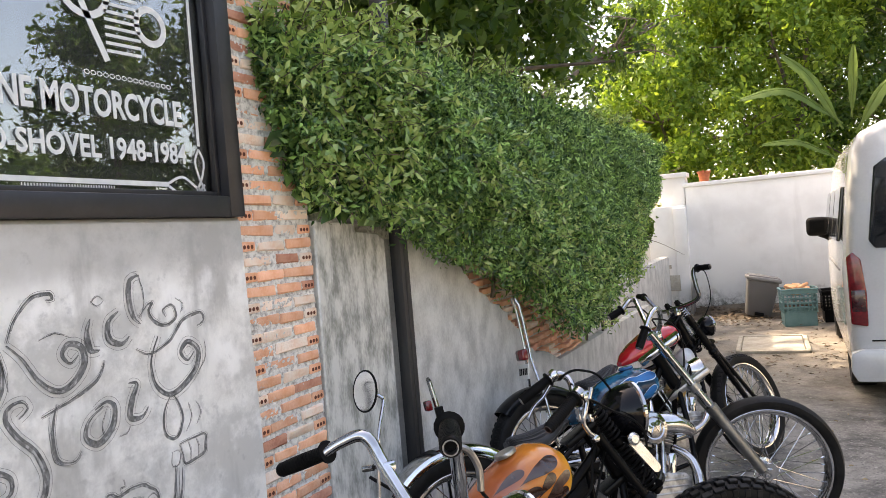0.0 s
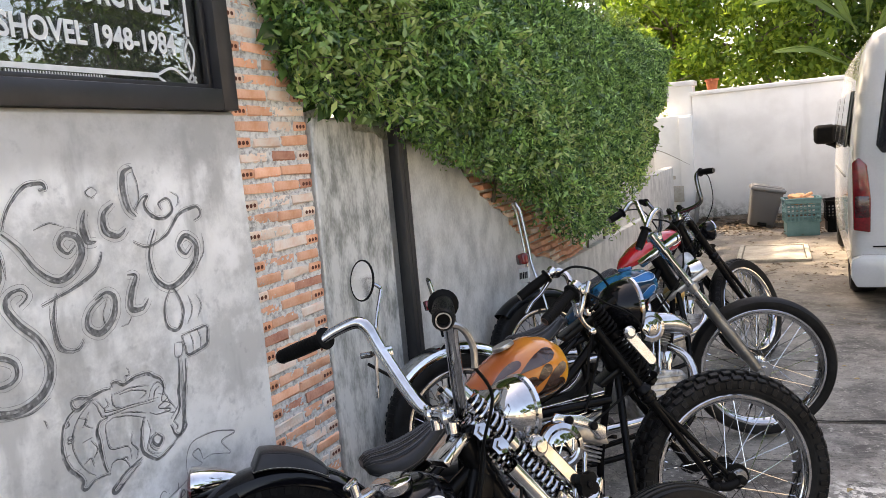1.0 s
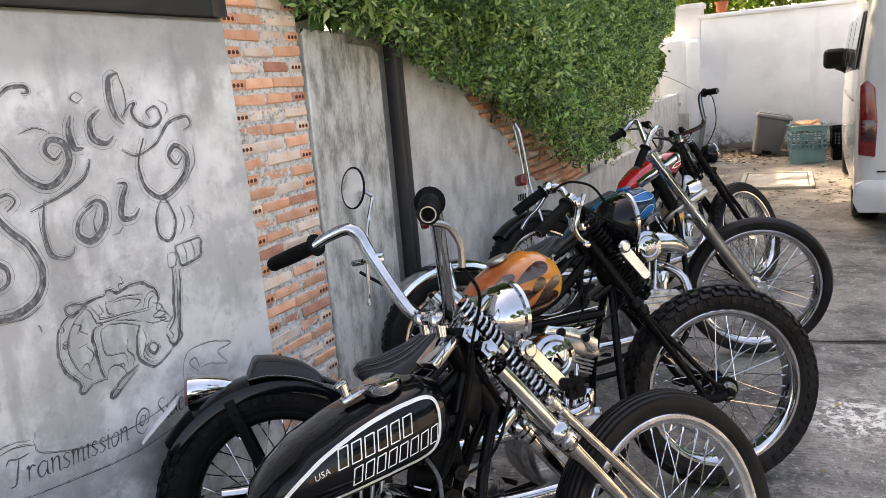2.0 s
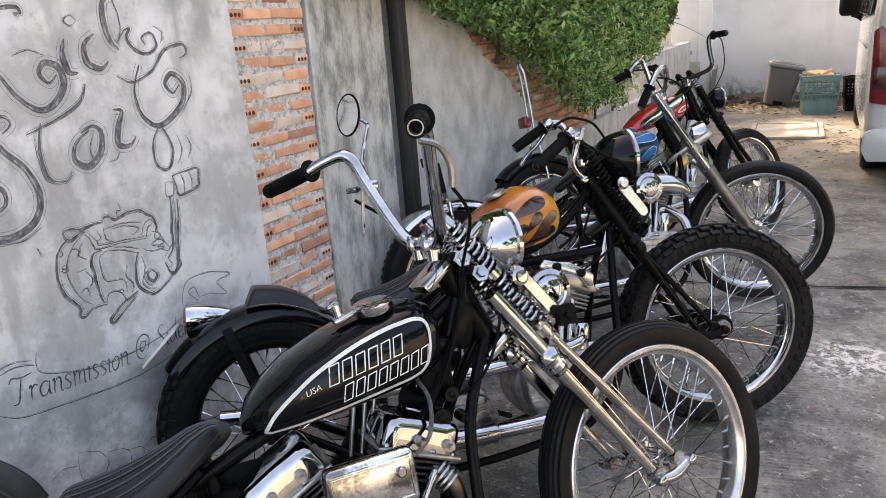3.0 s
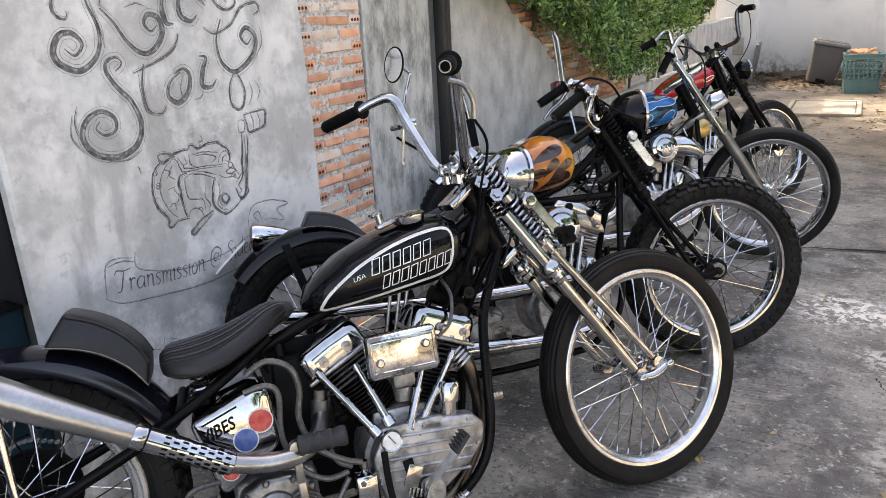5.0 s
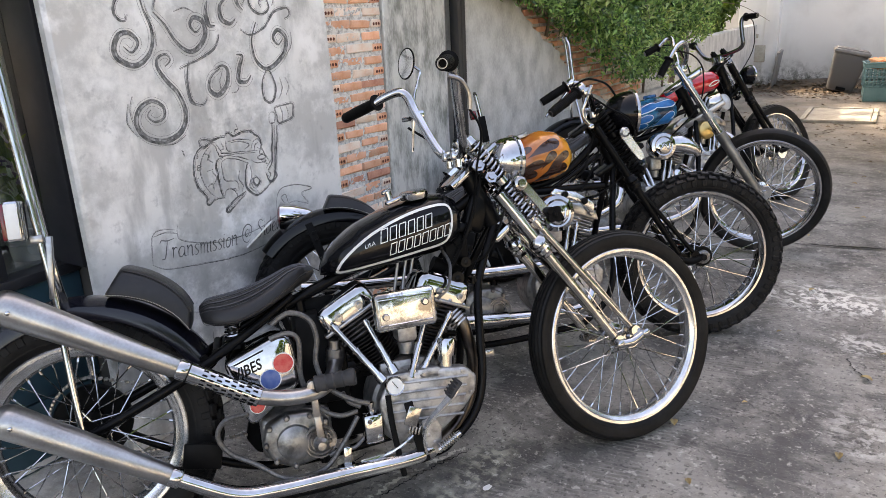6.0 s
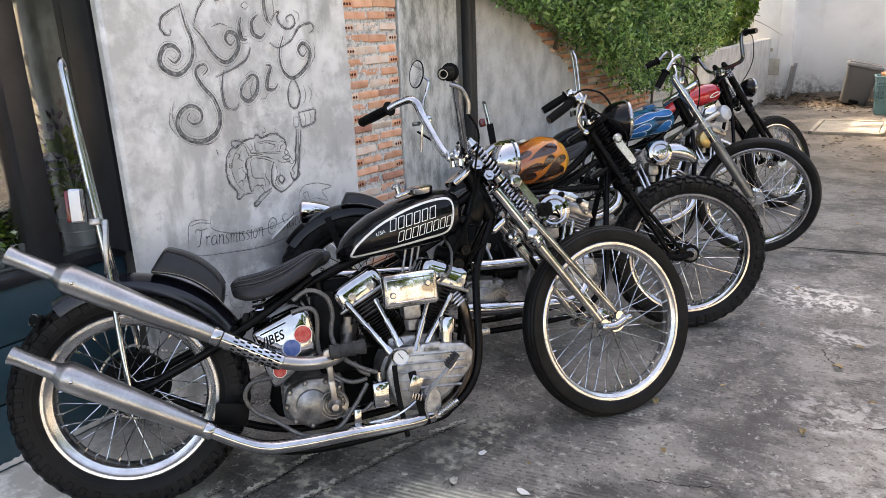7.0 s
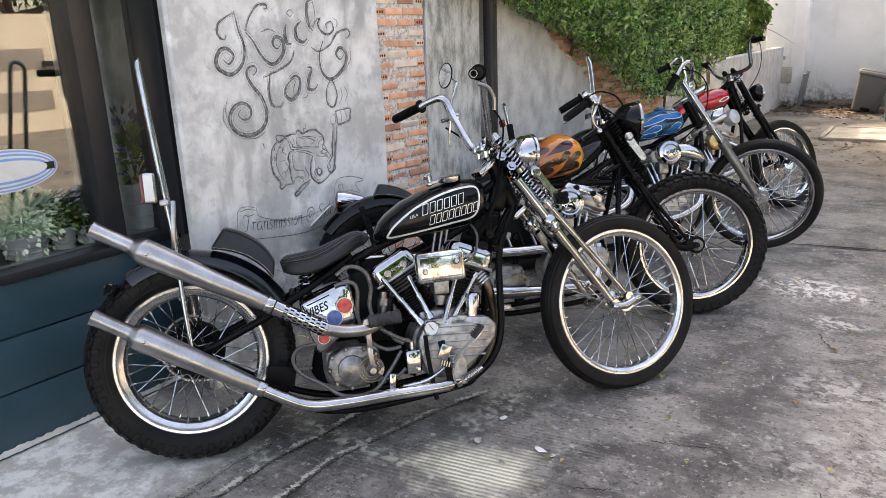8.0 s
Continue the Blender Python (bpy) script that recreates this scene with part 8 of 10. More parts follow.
    for k in range(5):
        bm = bmesh.new()
        rbox(bm, (0.05, 0.014, 0.03), pose(0.50 + 0.06 * k, -0.09, 0.48 - 0.02 * (k % 3), 0, 14 * k), 0.005)
        rod(bm, (0.50 + 0.06 * k, -0.09, 0.47), (0.52 + 0.06 * k, -0.11, 0.40), 0.007, n=8)
        part("linkage", bm, STEEL if k % 2 else FRAMEBLK, b)
    # open belt drive bars and horn plate seen under the tank
    bm = bmesh.new()
    rod(bm, (0.72, -0.06, 0.675), (1.10, -0.06, 0.675), 0.015, n=12)
    part("engine_guard_bar", bm, FRAMEBLK, b)
    for w0 in (0.60, 0.645):
        bm = bmesh.new()
        rod(bm, (0.70, 0.10, w0), (1.18, 0.12, w0 + 0.02), 0.012, n=12)
        part("belt_guard", bm, CHROME, b)
    bm = bmesh.new()
    m = Matrix(((1, 0, 0, 0.925), (0, 0, -1, -0.145), (0, 1, 0, 0.632), (0, 0, 0, 1))) @ Matrix.Rotation(radians(-22), 4, "Z")
    plate(bm, [(-0.095, 0.0), (-0.085, 0.024), (-0.05, 0.026), (0.0, 0.036), (0.05, 0.026), (0.09, 0.018), (0.10, -0.02), (0.07, -0.024), (0.04, 0.0), (-0.04, 0.002), (-0.075, -0.012)], 0.016, m, 0.004, 2)
    rp = part("rocker_plate", bm, RIMALLOY, b, "polished engine bracket with two black bolts")
    for x in (-0.04, 0.045):
        bm = bmesh.new()
        lathe(bm, [(0, 0), (0.014, 0), (0.014, 0.008), (0.010, 0.012), (0, 0.012)], m @ Matrix.Translation((x, 0.012, 0.016)), 8)
        part("plate_bolt", bm, DULLBLK, rp)
    # bars with grips, lever and cables
    bm = bmesh.new()
    tube(bm, [(0.935, -0.205, 1.03), (0.965, -0.195, 1.046), (0.99, -0.178, 1.054), (1.03, -0.14, 1.035), (1.07, -0.07, 0.995), (1.085, -0.03, 0.985), (1.09, 0.03, 0.985), (1.10, 0.08, 1.02),
              (1.118, 0.125, 1.085), (1.105, 0.148, 1.112), (1.075, 0.152, 1.116), (1.04, 0.155, 1.10)], 0.0127, 14, 7)
    part("handlebar", bm, CHROME, b, "narrow chrome handlebar pulled back")
    for sgn, a0, a1 in ((-1, (0.955, -0.20, 1.042), (0.832, -0.236, 0.968)), (1, (1.052, 0.155, 1.106), (0.940, 0.172, 1.045))):
        grip(b, a0, a1, Matrix())
        bm = bmesh.new()
        rbox(bm, (0.03, 0.03, 0.05), pose(1.09, sgn * 0.035, 0.975), 0.006)
        part("riser", bm, CHROME, b)
        bm = bmesh.new()
        p = Vector(a0) + (Vector(a0) - Vector(a1)).normalized() * 0.022
        lathe(bm, [(0.013, -0.012), (0.020, -0.012), (0.022, -0.006), (0.022, 0.008), (0.018, 0.012), (0.013, 0.012)], axis_m(p, Vector(a0) - Vector(a1)), 16)
        rbox(bm, (0.03, 0.024, 0.03), Matrix.Translation(p + V3(0.018, sgn * 0.012, -0.008)), 0.006)
        rod(bm, p + V3(0.02, sgn * 0.02, -0.02), p + V3(0.035, sgn * 0.02, 0.012), 0.008, n=10)
        part("lever_perch", bm, CHROME, b)
    bm = bmesh.new()
    tube(bm, [V3(1.0, -0.19, 1.035), V3(0.985, -0.195, 1.0), V3(0.975, -0.19, 0.965), V3(0.99, -0.185, 0.935), V3(1.005, -0.18, 0.922)], [0.010, 0.009, 0.007, 0.007, 0.008], 10)
    lathe(bm, [(0, -0.012), (0.010, -0.008), (0.013, 0), (0.010, 0.008), (0, 0.012)], axis_m((1.012, -0.18, 0.912), (0, -1, 0)), 12)
    part("brake_lever", bm, CHROME, b)
    bm = bmesh.new()
    tube(bm, [V3(1.07, 0.165, 1.10), V3(1.03, 0.175, 1.05), V3(0.99, 0.18, 1.02), V3(0.96, 0.18, 0.985)], [0.009, 0.007, 0.006, 0.007], 10)
    part("clutch_lever", bm, CHROME, b)
    cable(b, [(1.07, 0.12, 1.10), (1.104, 0.09, 1.12), (1.14, 0.08, 1.12), (1.199, 0.08, 1.099), (1.233, 0.08, 1.058), (1.25, 0.08, 1.015), (1.25, 0.07, 0.93)], 0.0045)
    cable(b, [(1.02, -0.17, 1.03), (1.10, -0.13, 0.99), (1.22, -0.12, 0.9), (1.19, -0.08, 0.72), (1.02, -0.08, 0.62)], 0.004)
    cable(b, [(1.10, -0.05, 0.93), (1.05, -0.06, 0.83), (1.02, -0.07, 0.75), (0.96, -0.05, 0.70)], 0.005)
    cable(b, [(1.13, -0.03, 0.88), (1.06, -0.04, 0.74), (0.99, -0.09, 0.66)], 0.004)
    lamp = round_lamp(b, V3(1.265, 0, 0.962), (1, -0.12, -0.02), 0.092, BLACK, deep=1.05)
    bm = bmesh.new()
    plate(bm, [(-0.065, -0.020), (0.055, -0.018), (0.066, -0.008), (0.066, 0.010), (0.055, 0.018), (-0.065, 0.020), (-0.082, 0.0)], 0.012, Matrix.Translation((1.218, -0.10, 0.822)) @ Matrix.Rotation(radians(90), 4, "X") @ Matrix.Rotation(radians(-55), 4, "Z"), 0.003)
    lathe(bm, [(0, 0), (0.02, 0), (0.021, 0.012), (0.013, 0.02), (0, 0.02)], axis_m((1.178, -0.11, 0.882), (0, -1, 0)), 16)
    part("lamp_arm", bm, RIMALLOY, b, "polished alloy lamp arm")
    bm = bmesh.new()
    rod(bm, (1.26, 0, 0.885), (1.24, 0, 0.86), 0.014, n=10)
    rod(bm, (1.178, -0.1, 0.882), (1.178, 0.1, 0.882), 0.012, n=10)
    tube(bm, [(1.178, 0, 0.882), (1.22, 0, 0.885), (1.25, 0, 0.90)], 0.012, 10)
    part("lamp_bracket", bm, FRAMEBLK, b)
    side_stand(b, 0.78, 12, FRAMEBLK)
    return b


# ---------- the blue-flamed motorcycle ----------
def bike_blue():
    b, wb = parked("motorcycle", (-1.08, 2.99), (0.119, 4.112), 12, "motorcycle with blue flame tank and long raked telescopic fork")
    head_t, head_l = V3(1.06, 0, 0.98), V3(1.15, 0, 0.80)
    S = steer_matrix(head_t, head_l, -27.5)
    wb -= 0.12
    frame_rigid(b, head_t, head_l, FRAMEBLK, 0.88)
    wheel(b, "rear_wheel", V3(0, 0, 0.342), 0.245, 0.342, 0.125, "street", CHROME, "rear wheel with wide street tyre", hub_r=0.05)
    wheel(b, "front_wheel", V3(wb, 0, 0.366), 0.283, 0.346, 0.088, "plain", CHROME, "tall front wheel with smooth tyre and chrome rim", S, hub_r=0.03)
    telescopic(b, S, (1.065, 0, 1.055), (wb - 0.03, 0, 0.369), 0.088)
    sh = TankShape([(0.56, 0.735, 0.70, 0.025), (0.60, 0.775, 0.70, 0.06), (0.70, 0.845, 0.715, 0.095), (0.80, 0.890, 0.730, 0.112), (0.90, 0.912, 0.745, 0.116), (0.97, 0.910, 0.760, 0.106), (1.01, 0.892, 0.778, 0.085), (1.03, 0.868, 0.80, 0.05), (1.038, 0.845, 0.82, 0.012)], 2.3)
    tank = part("fuel_tank", sh.mesh(), DEEPBLUE, b, "deep blue fuel tank with pale edged flames")
    fl = ((1.005, 0.876, 0.20, 0.034, 3.30, -0.05), (0.99, 0.815, 0.12, 0.034, 3.45, 0.15), (1.00, 0.782, 0.16, 0.022, 3.25, 0.1), (0.89, 0.865, 0.20, 0.034, 3.42, 0.1), (0.86, 0.800, 0.15, 0.034, 3.35, 0.1), (0.84, 0.758, 0.14, 0.024, 3.2, 0.1))
    for k, mat, extra, out, nm in ((0, PALEBLUE, 0.008, 0.0008, "flame_edge"), (1, FLAMEBLUE, 0.0, 0.0016, "flame")):
        for sgn in (-1, 1):
            for u, w, L, wd, ang, bend in fl:
                bm = bmesh.new()
                teardrop(bm, sh, u + extra * 0.5, w, L + extra, wd + extra, ang, out, bend, sgn)
                part(nm, bm, mat, tank)
    bm = bmesh.new()
    lathe(bm, [(0, 0), (0.034, 0), (0.036, 0.006), (0.033, 0.014), (0, 0.017)], axis_m((0.90, 0.0, 0.91), (-0.1, 0, 1)), 24)
    part("filler_cap", bm, BLUE, tank)
    f = fender(b, (0, 0, 0.342), 0.362, 40, 135, 0.075, CHROME)
    for sgn in (-1, 1):
        bm = bmesh.new()
        tube(bm, [V3(0.0, sgn * 0.115, 0.36), V3(-0.01, sgn * 0.10, 0.56), V3(-0.015, sgn * 0.085, 0.70)], 0.008, 8)
        part("fender_strut", bm, CHROME, b)
    bm = bmesh.new()
    tube(bm, [V3(0.02, 0.02, 0.66), V3(-0.005, 0.02, 0.74), V3(-0.030, 0.02, 0.86), V3(-0.054, 0.02, 0.985)], 0.0085, 10)
    tube(bm, [V3(0.02, 0.045, 0.66), V3(-0.005, 0.045, 0.74), V3(-0.030, 0.045, 0.86), V3(-0.054, 0.040, 0.985), V3(-0.055, 0.03, 0.992), V3(-0.054, 0.02, 0.985)], 0.0085, 10)
    part("sissy_bar", bm, CHROME, b, "short chrome bar over the tail")
    bm = bmesh.new()
    rbox(bm, (0.036, 0.022, 0.135), pose(-0.030, -0.008, 0.805, 0, -7), 0.004)
    for z in (0.76, 0.85):
        bolt(bm, (-0.028, -0.019, z), (0, -1, 0), 0.004, 0.003)
    part("plate_holder", bm, DULLBLK, b, "black holder on the tail bar")
    bm = bmesh.new()
    rbox(bm, (0.030, 0.050, 0.046), pose(-0.072, 0.035, 0.882, 0, -8), 0.008, 2)
    part("tail_lamp", bm, REDLENS, b, "small red tail lamp")
    solo_seat(b, (0.26, 0, 0.655), (0.56, 0, 0.72), 0.23, LEATHER)
    engine(b, "knuckle", 0.865, 0.33, "none")
    transmission(b, 0.545, 0.26)
    bm = bmesh.new()
    q = axis_m((0.872, -0.13, 0.645), (0, -1, 0))
    lathe(bm, [(0, -0.02), (0.060, -0.02), (0.068, 0.0), (0.072, 0.02), (0.072, 0.055), (0.066, 0.066), (0.05, 0.070), (0.044, 0.067), (0.036, 0.071), (0, 0.074)], q, 40)
    ac = part("air_cleaner", bm, DARKCHROME, b, "round chrome air cleaner")
    bm = bmesh.new()
    for sx in (-1, 1):
        tube(bm, [q @ Vector((sx * 0.032, 0.014, 0.069)), q @ Vector((sx * 0.022, -0.018, 0.071)), q @ Vector((sx * 0.004, 0.010, 0.073))], 0.004, 6)
    part("emblem", bm, CHROME, ac)
    bm = bmesh.new()
    tube(bm, [V3(0.90, -0.14, 0.655), V3(0.99, -0.15, 0.645), V3(1.06, -0.15, 0.615), V3(1.085, -0.15, 0.585)], [0.05, 0.048, 0.036, 0.024], 16)
    part("rocker_cover", bm, CHROME, b)
    exhaust(b, [(1.03, -0.06, 0.53), (1.075, -0.12, 0.47), (1.06, -0.17, 0.36), (0.98, -0.185, 0.29), (0.8, -0.19, 0.25), (0.3, -0.19, 0.24), (-0.15, -0.19, 0.27)], 0.021, mat=CHROME)
    exhaust(b, [(0.70, -0.06, 0.54), (0.66, -0.12, 0.48), (0.60, -0.17, 0.36), (0.4, -0.18, 0.30), (0.0, -0.18, 0.31), (-0.15, -0.18, 0.34)], 0.021, mat=CHROME)
    bm = bmesh.new()
    tube(bm, [(0.885, -0.225, 1.03), (0.91, -0.225, 1.08), (0.945, -0.22, 1.13), (0.985, -0.205, 1.158), (1.03, -0.17, 1.155), (1.075, -0.09, 1.10), (1.085, -0.03, 1.07), (1.09, 0.03, 1.07),
              (1.115, 0.10, 1.13), (1.135, 0.17, 1.215), (1.142, 0.205, 1.25), (1.12, 0.225, 1.252), (1.075, 0.23, 1.212), (1.02, 0.235, 1.19)], 0.0127, 14, 7)
    part("handlebar", bm, CHROME, b, "swept chrome handlebar")
    for sgn, a0, a1 in ((-1, (0.908, -0.225, 1.080), (0.852, -0.23, 0.995)), (1, (1.072, 0.23, 1.21), (0.995, 0.235, 1.177))):
        grip(b, a0, a1, Matrix())
        bm = bmesh.new()
        rbox(bm, (0.03, 0.03, 0.05), pose(1.085, sgn * 0.035, 1.055), 0.006)
        part("riser", bm, CHROME, b)
    cable(b, [(0.93, -0.22, 1.12), (1.06, -0.18, 1.10), (1.15, -0.12, 1.02), (1.13, -0.1, 0.85), (0.98, -0.08, 0.7)], 0.004)
    cable(b, [(1.09, 0.23, 1.22), (1.17, 0.18, 1.19), (1.2, 0.1, 1.0), (1.14, 0.08, 0.8)], 0.004)
    bm = bmesh.new()
    lathe(bm, [(0, -0.05), (0.04, -0.045), (0.058, 0.0), (0.06, 0.01), (0.05, 0.02), (0, 0.03)], axis_m((1.27, -0.02, 0.86), (1, -0.2, 0)), 24)
    part("headlamp", bm, CHROME, b, "small chrome headlamp")
    side_stand(b, 0.78, 12, FRAMEBLK, 0.01)
    return b


# ---------- the red motorcycle ----------
def bike_red():
    b, wb = parked("motorcycle", (-1.08, 4.14), (-0.09, 5.28), 12, "motorcycle with red tank, black springer fork and sissy bar")
    head_t, head_l = V3(1.09, 0, 0.99), V3(1.16, 0, 0.80)
    S = steer_matrix(head_t, head_l, 14.4)
    wb += 0.067
    frame_rigid(b, head_t, head_l, FRAMEBLK, 0.88)
    wheel(b, "rear_wheel", V3(0, 0, 0.345), 0.245, 0.342, 0.12, "street", CHROME, "rear wheel with wide tyre", hub_r=0.05)
    wheel(b, "front_wheel", V3(wb, 0, 0.348), 0.270, 0.342, 0.095, "street", CHROME, "front wheel with chrome rim", S, hub_r=0.04)
    springer(b, S, (1.08, 0, 1.0), (wb - 0.10, 0, 0.36), (wb - 0.03, 0, 0.38), 0.085, FRAMEBLK, CHROME, FRAMEBLK, 1.15, 0.6, DULLBLK)
    sh = TankShape([(0.60, 0.765, 0.735, 0.025), (0.64, 0.81, 0.735, 0.06), (0.72, 0.865, 0.75, 0.09), (0.82, 0.915, 0.77, 0.108), (0.92, 0.940, 0.785, 0.112), (0.99, 0.942, 0.80, 0.105), (1.03, 0.928, 0.815, 0.085), (1.05, 0.90, 0.835, 0.05), (1.058, 0.88, 0.855, 0.012)], 2.6)
    tank = part("fuel_tank", sh.mesh(), RED, b, "gloss red fuel tank")
    bm = bmesh.new()
    outline(bm, sh, [(0.93, 0.835), (0.96, 0.858), (1.0, 0.87), (1.03, 0.866), (1.0, 0.85), (0.96, 0.835), (0.93, 0.835)], 0.006)
    part("tank_badge", bm, WHITE, tank, "pale oval tank badge")
    solo_seat(b, (0.28, 0, 0.65), (0.58, 0, 0.735), 0.23, LEATHER)
    fender(b, (0, 0, 0.345), 0.362, 30, 135, 0.075, BLACK)
    for sgn in (-1, 1):
        bm = bmesh.new()
        tube(bm, [V3(0.02, sgn * 0.11, 0.36), V3(0.01, sgn * 0.085, 0.62), V3(-0.005, sgn * 0.034, 0.84), V3(-0.005, sgn * 0.027, 0.95), V3(-0.015, sgn * 0.025, 1.15), V3(-0.03, sgn * 0.022, 1.20)], 0.0085, 10)
        part("sissy_bar", bm, CHROME, b)
    bm = bmesh.new()
    tube(bm, [V3(-0.03, -0.022, 1.20), V3(-0.036, -0.016, 1.222), V3(-0.038, 0, 1.23), V3(-0.036, 0.016, 1.222), V3(-0.03, 0.022, 1.20)], 0.0085, 10)
    part("sissy_hoop", bm, CHROME, b)
    bm = bmesh.new()
    rbox(bm, (0.045, 0.085, 0.065), pose(-0.045, 0.0, 0.895), 0.014, 3)
    part("tail_lamp", bm, REDLENS, b, "red tail lamp")
    bm = bmesh.new()
    rbox(bm, (0.006, 0.12, 0.085), pose(-0.05, 0.0, 0.80, 0, 10), 0.002)
    pl = part("number_plate", bm, WHITE, b, "white plate with dark bars")
    bm = bmesh.new()
    for k in range(5):
        rbox(bm, (0.002, 0.011, 0.038), pose(-0.0545, -0.042 + 0.021 * k, 0.80, 0, 10), 0)
    part("plate_bars", bm, DULLBLK, pl)
    engine(b, "knuckle", 0.87, 0.30, "none")
    transmission(b, 0.545, 0.26)
    bm = bmesh.new()
    lathe(bm, [(0, -0.03), (0.05, -0.03), (0.058, 0.0), (0.058, 0.035), (0.05, 0.042), (0, 0.045)], axis_m((0.85, -0.14, 0.545), (0, -1, 0)), 32)
    part("air_cleaner", bm, BRASS, b, "round brassy air cleaner")
    exhaust(b, [(1.03, -0.06, 0.53), (1.07, -0.12, 0.48), (1.05, -0.16, 0.40), (0.9, -0.18, 0.30), (0.4, -0.18, 0.27), (0.0, -0.18, 0.28)], 0.021, mat=CHROME)
    exhaust(b, [(0.71, -0.06, 0.53), (0.66, -0.13, 0.46), (0.58, -0.17, 0.34), (0.2, -0.18, 0.32), (0.0, -0.18, 0.33)], 0.021, mat=CHROME)
    bm = bmesh.new()
    tube(bm, [(1.168, -0.27, 1.242), (1.158, -0.215, 1.252), (1.148, -0.202, 1.245), (1.136, -0.20, 1.215), (1.138, -0.20, 1.14), (1.142, -0.20, 1.085), (1.138, -0.17, 1.058), (1.12, -0.10, 1.043), (1.09, -0.03, 1.035),
              (1.10, 0.08, 1.03), (1.12, 0.14, 1.035), (1.12, 0.19, 1.06), (1.10, 0.22, 1.11), (1.09, 0.25, 1.15), (1.10, 0.31, 1.165)], 0.0127, 14, 7)
    part("handlebar", bm, SMOKECHROME, b, "tall smoked chrome handlebar")
    for sgn, a0, a1 in ((-1, (1.160, -0.215, 1.25), (1.172, -0.315, 1.238)), (1, (1.09, 0.26, 1.155), (1.11, 0.35, 1.175))):
        grip(b, a0, a1, Matrix())
        bm = bmesh.new()
        rbox(bm, (0.03, 0.03, 0.05), pose(1.088, sgn * 0.035, 1.01), 0.006)
        part("riser", bm, CHROME, b)
    cable(b, [(1.16, -0.24, 1.24), (1.19, -0.25, 1.20), (1.18, -0.25, 1.05), (1.16, -0.15, 0.92), (1.05, -0.1, 0.8)], 0.003)
    lamp = round_lamp(b, V3(1.335, 0, 0.895), (1, -0.05, 0), 0.064, BLACK, deep=0.95)
    bm = bmesh.new()
    rod(bm, (1.31, 0, 0.85), (1.22, 0, 0.84), 0.012, n=10)
    part("lamp_bracket", bm, FRAMEBLK, b)
    bm = bmesh.new()
    lathe(bm, [(0, -0.05), (0.05, -0.04), (0.062, 0.0), (0.055, 0.03), (0.02, 0.05), (0, 0.052)], axis_m((1.08, -0.03, 0.72), (0.3, -1, 0.2)), 24)
    part("horn", bm, ZINC, b)
    side_stand(b, 0.78, 12, FRAMEBLK, 0.005)
    return b


bike_orange()
bike_blue()
bike_red()
# ---------- foliage ----------
def leaf_cloud(name, centres, size, material, seed, parent=None, out=None, aspect=0.45, spread=1.0, droop=0.0, flat=False):
    """Many small folded leaves, each two triangles. out: a direction that the leaves tend to face."""
    g = np.random.default_rng(seed)
    n = len(centres)
    d = g.normal(size=(n, 3)) * spread
    d[:, 2] -= droop
    if flat:
        d[:, 2] *= 0.08
    d /= np.linalg.norm(d, axis=1, keepdims=True) + 1e-9
    nr = g.normal(size=(n, 3))
    if out is not None:
        nr = nr * 0.7 + np.asarray(out)
    side = np.cross(d, nr)
    side /= np.linalg.norm(side, axis=1, keepdims=True) + 1e-9
    nrm = np.cross(side, d)
    L = (g.uniform(0.65, 1.3, size=(n, 1)) * size)
    base = centres
    tip = centres + d * L
    mid = centres + d * L * 0.45 + nrm * L * 0.10
    a, b = mid + side * L * aspect / 2, mid - side * L * aspect / 2
    verts = np.stack([base, a, tip, b], axis=1).reshape(-1, 3)
    idx = np.arange(n) * 4
    faces = np.stack([np.stack([idx, idx + 1, idx + 2], 1), np.stack([idx, idx + 2, idx + 3], 1)], 1).reshape(-1, 3)
    me = bpy.data.meshes.new(name)
    me.vertices.add(len(verts))
    me.vertices.foreach_set("co", verts.astype(np.float32).ravel())
    me.loops.add(faces.size)
    me.loops.foreach_set("vertex_index", faces.astype(np.int32).ravel())
    me.polygons.add(len(faces))
    me.polygons.foreach_set("loop_start", (np.arange(len(faces)) * 3).astype(np.int32))
    me.polygons.foreach_set("loop_total", np.full(len(faces), 3, dtype=np.int32))
    me.update(calc_edges=True)
    me.materials.append(material)
    ob = new(name, me)
    if parent:
        ob.parent = parent
    ob["kind"] = "stuff"
    return ob


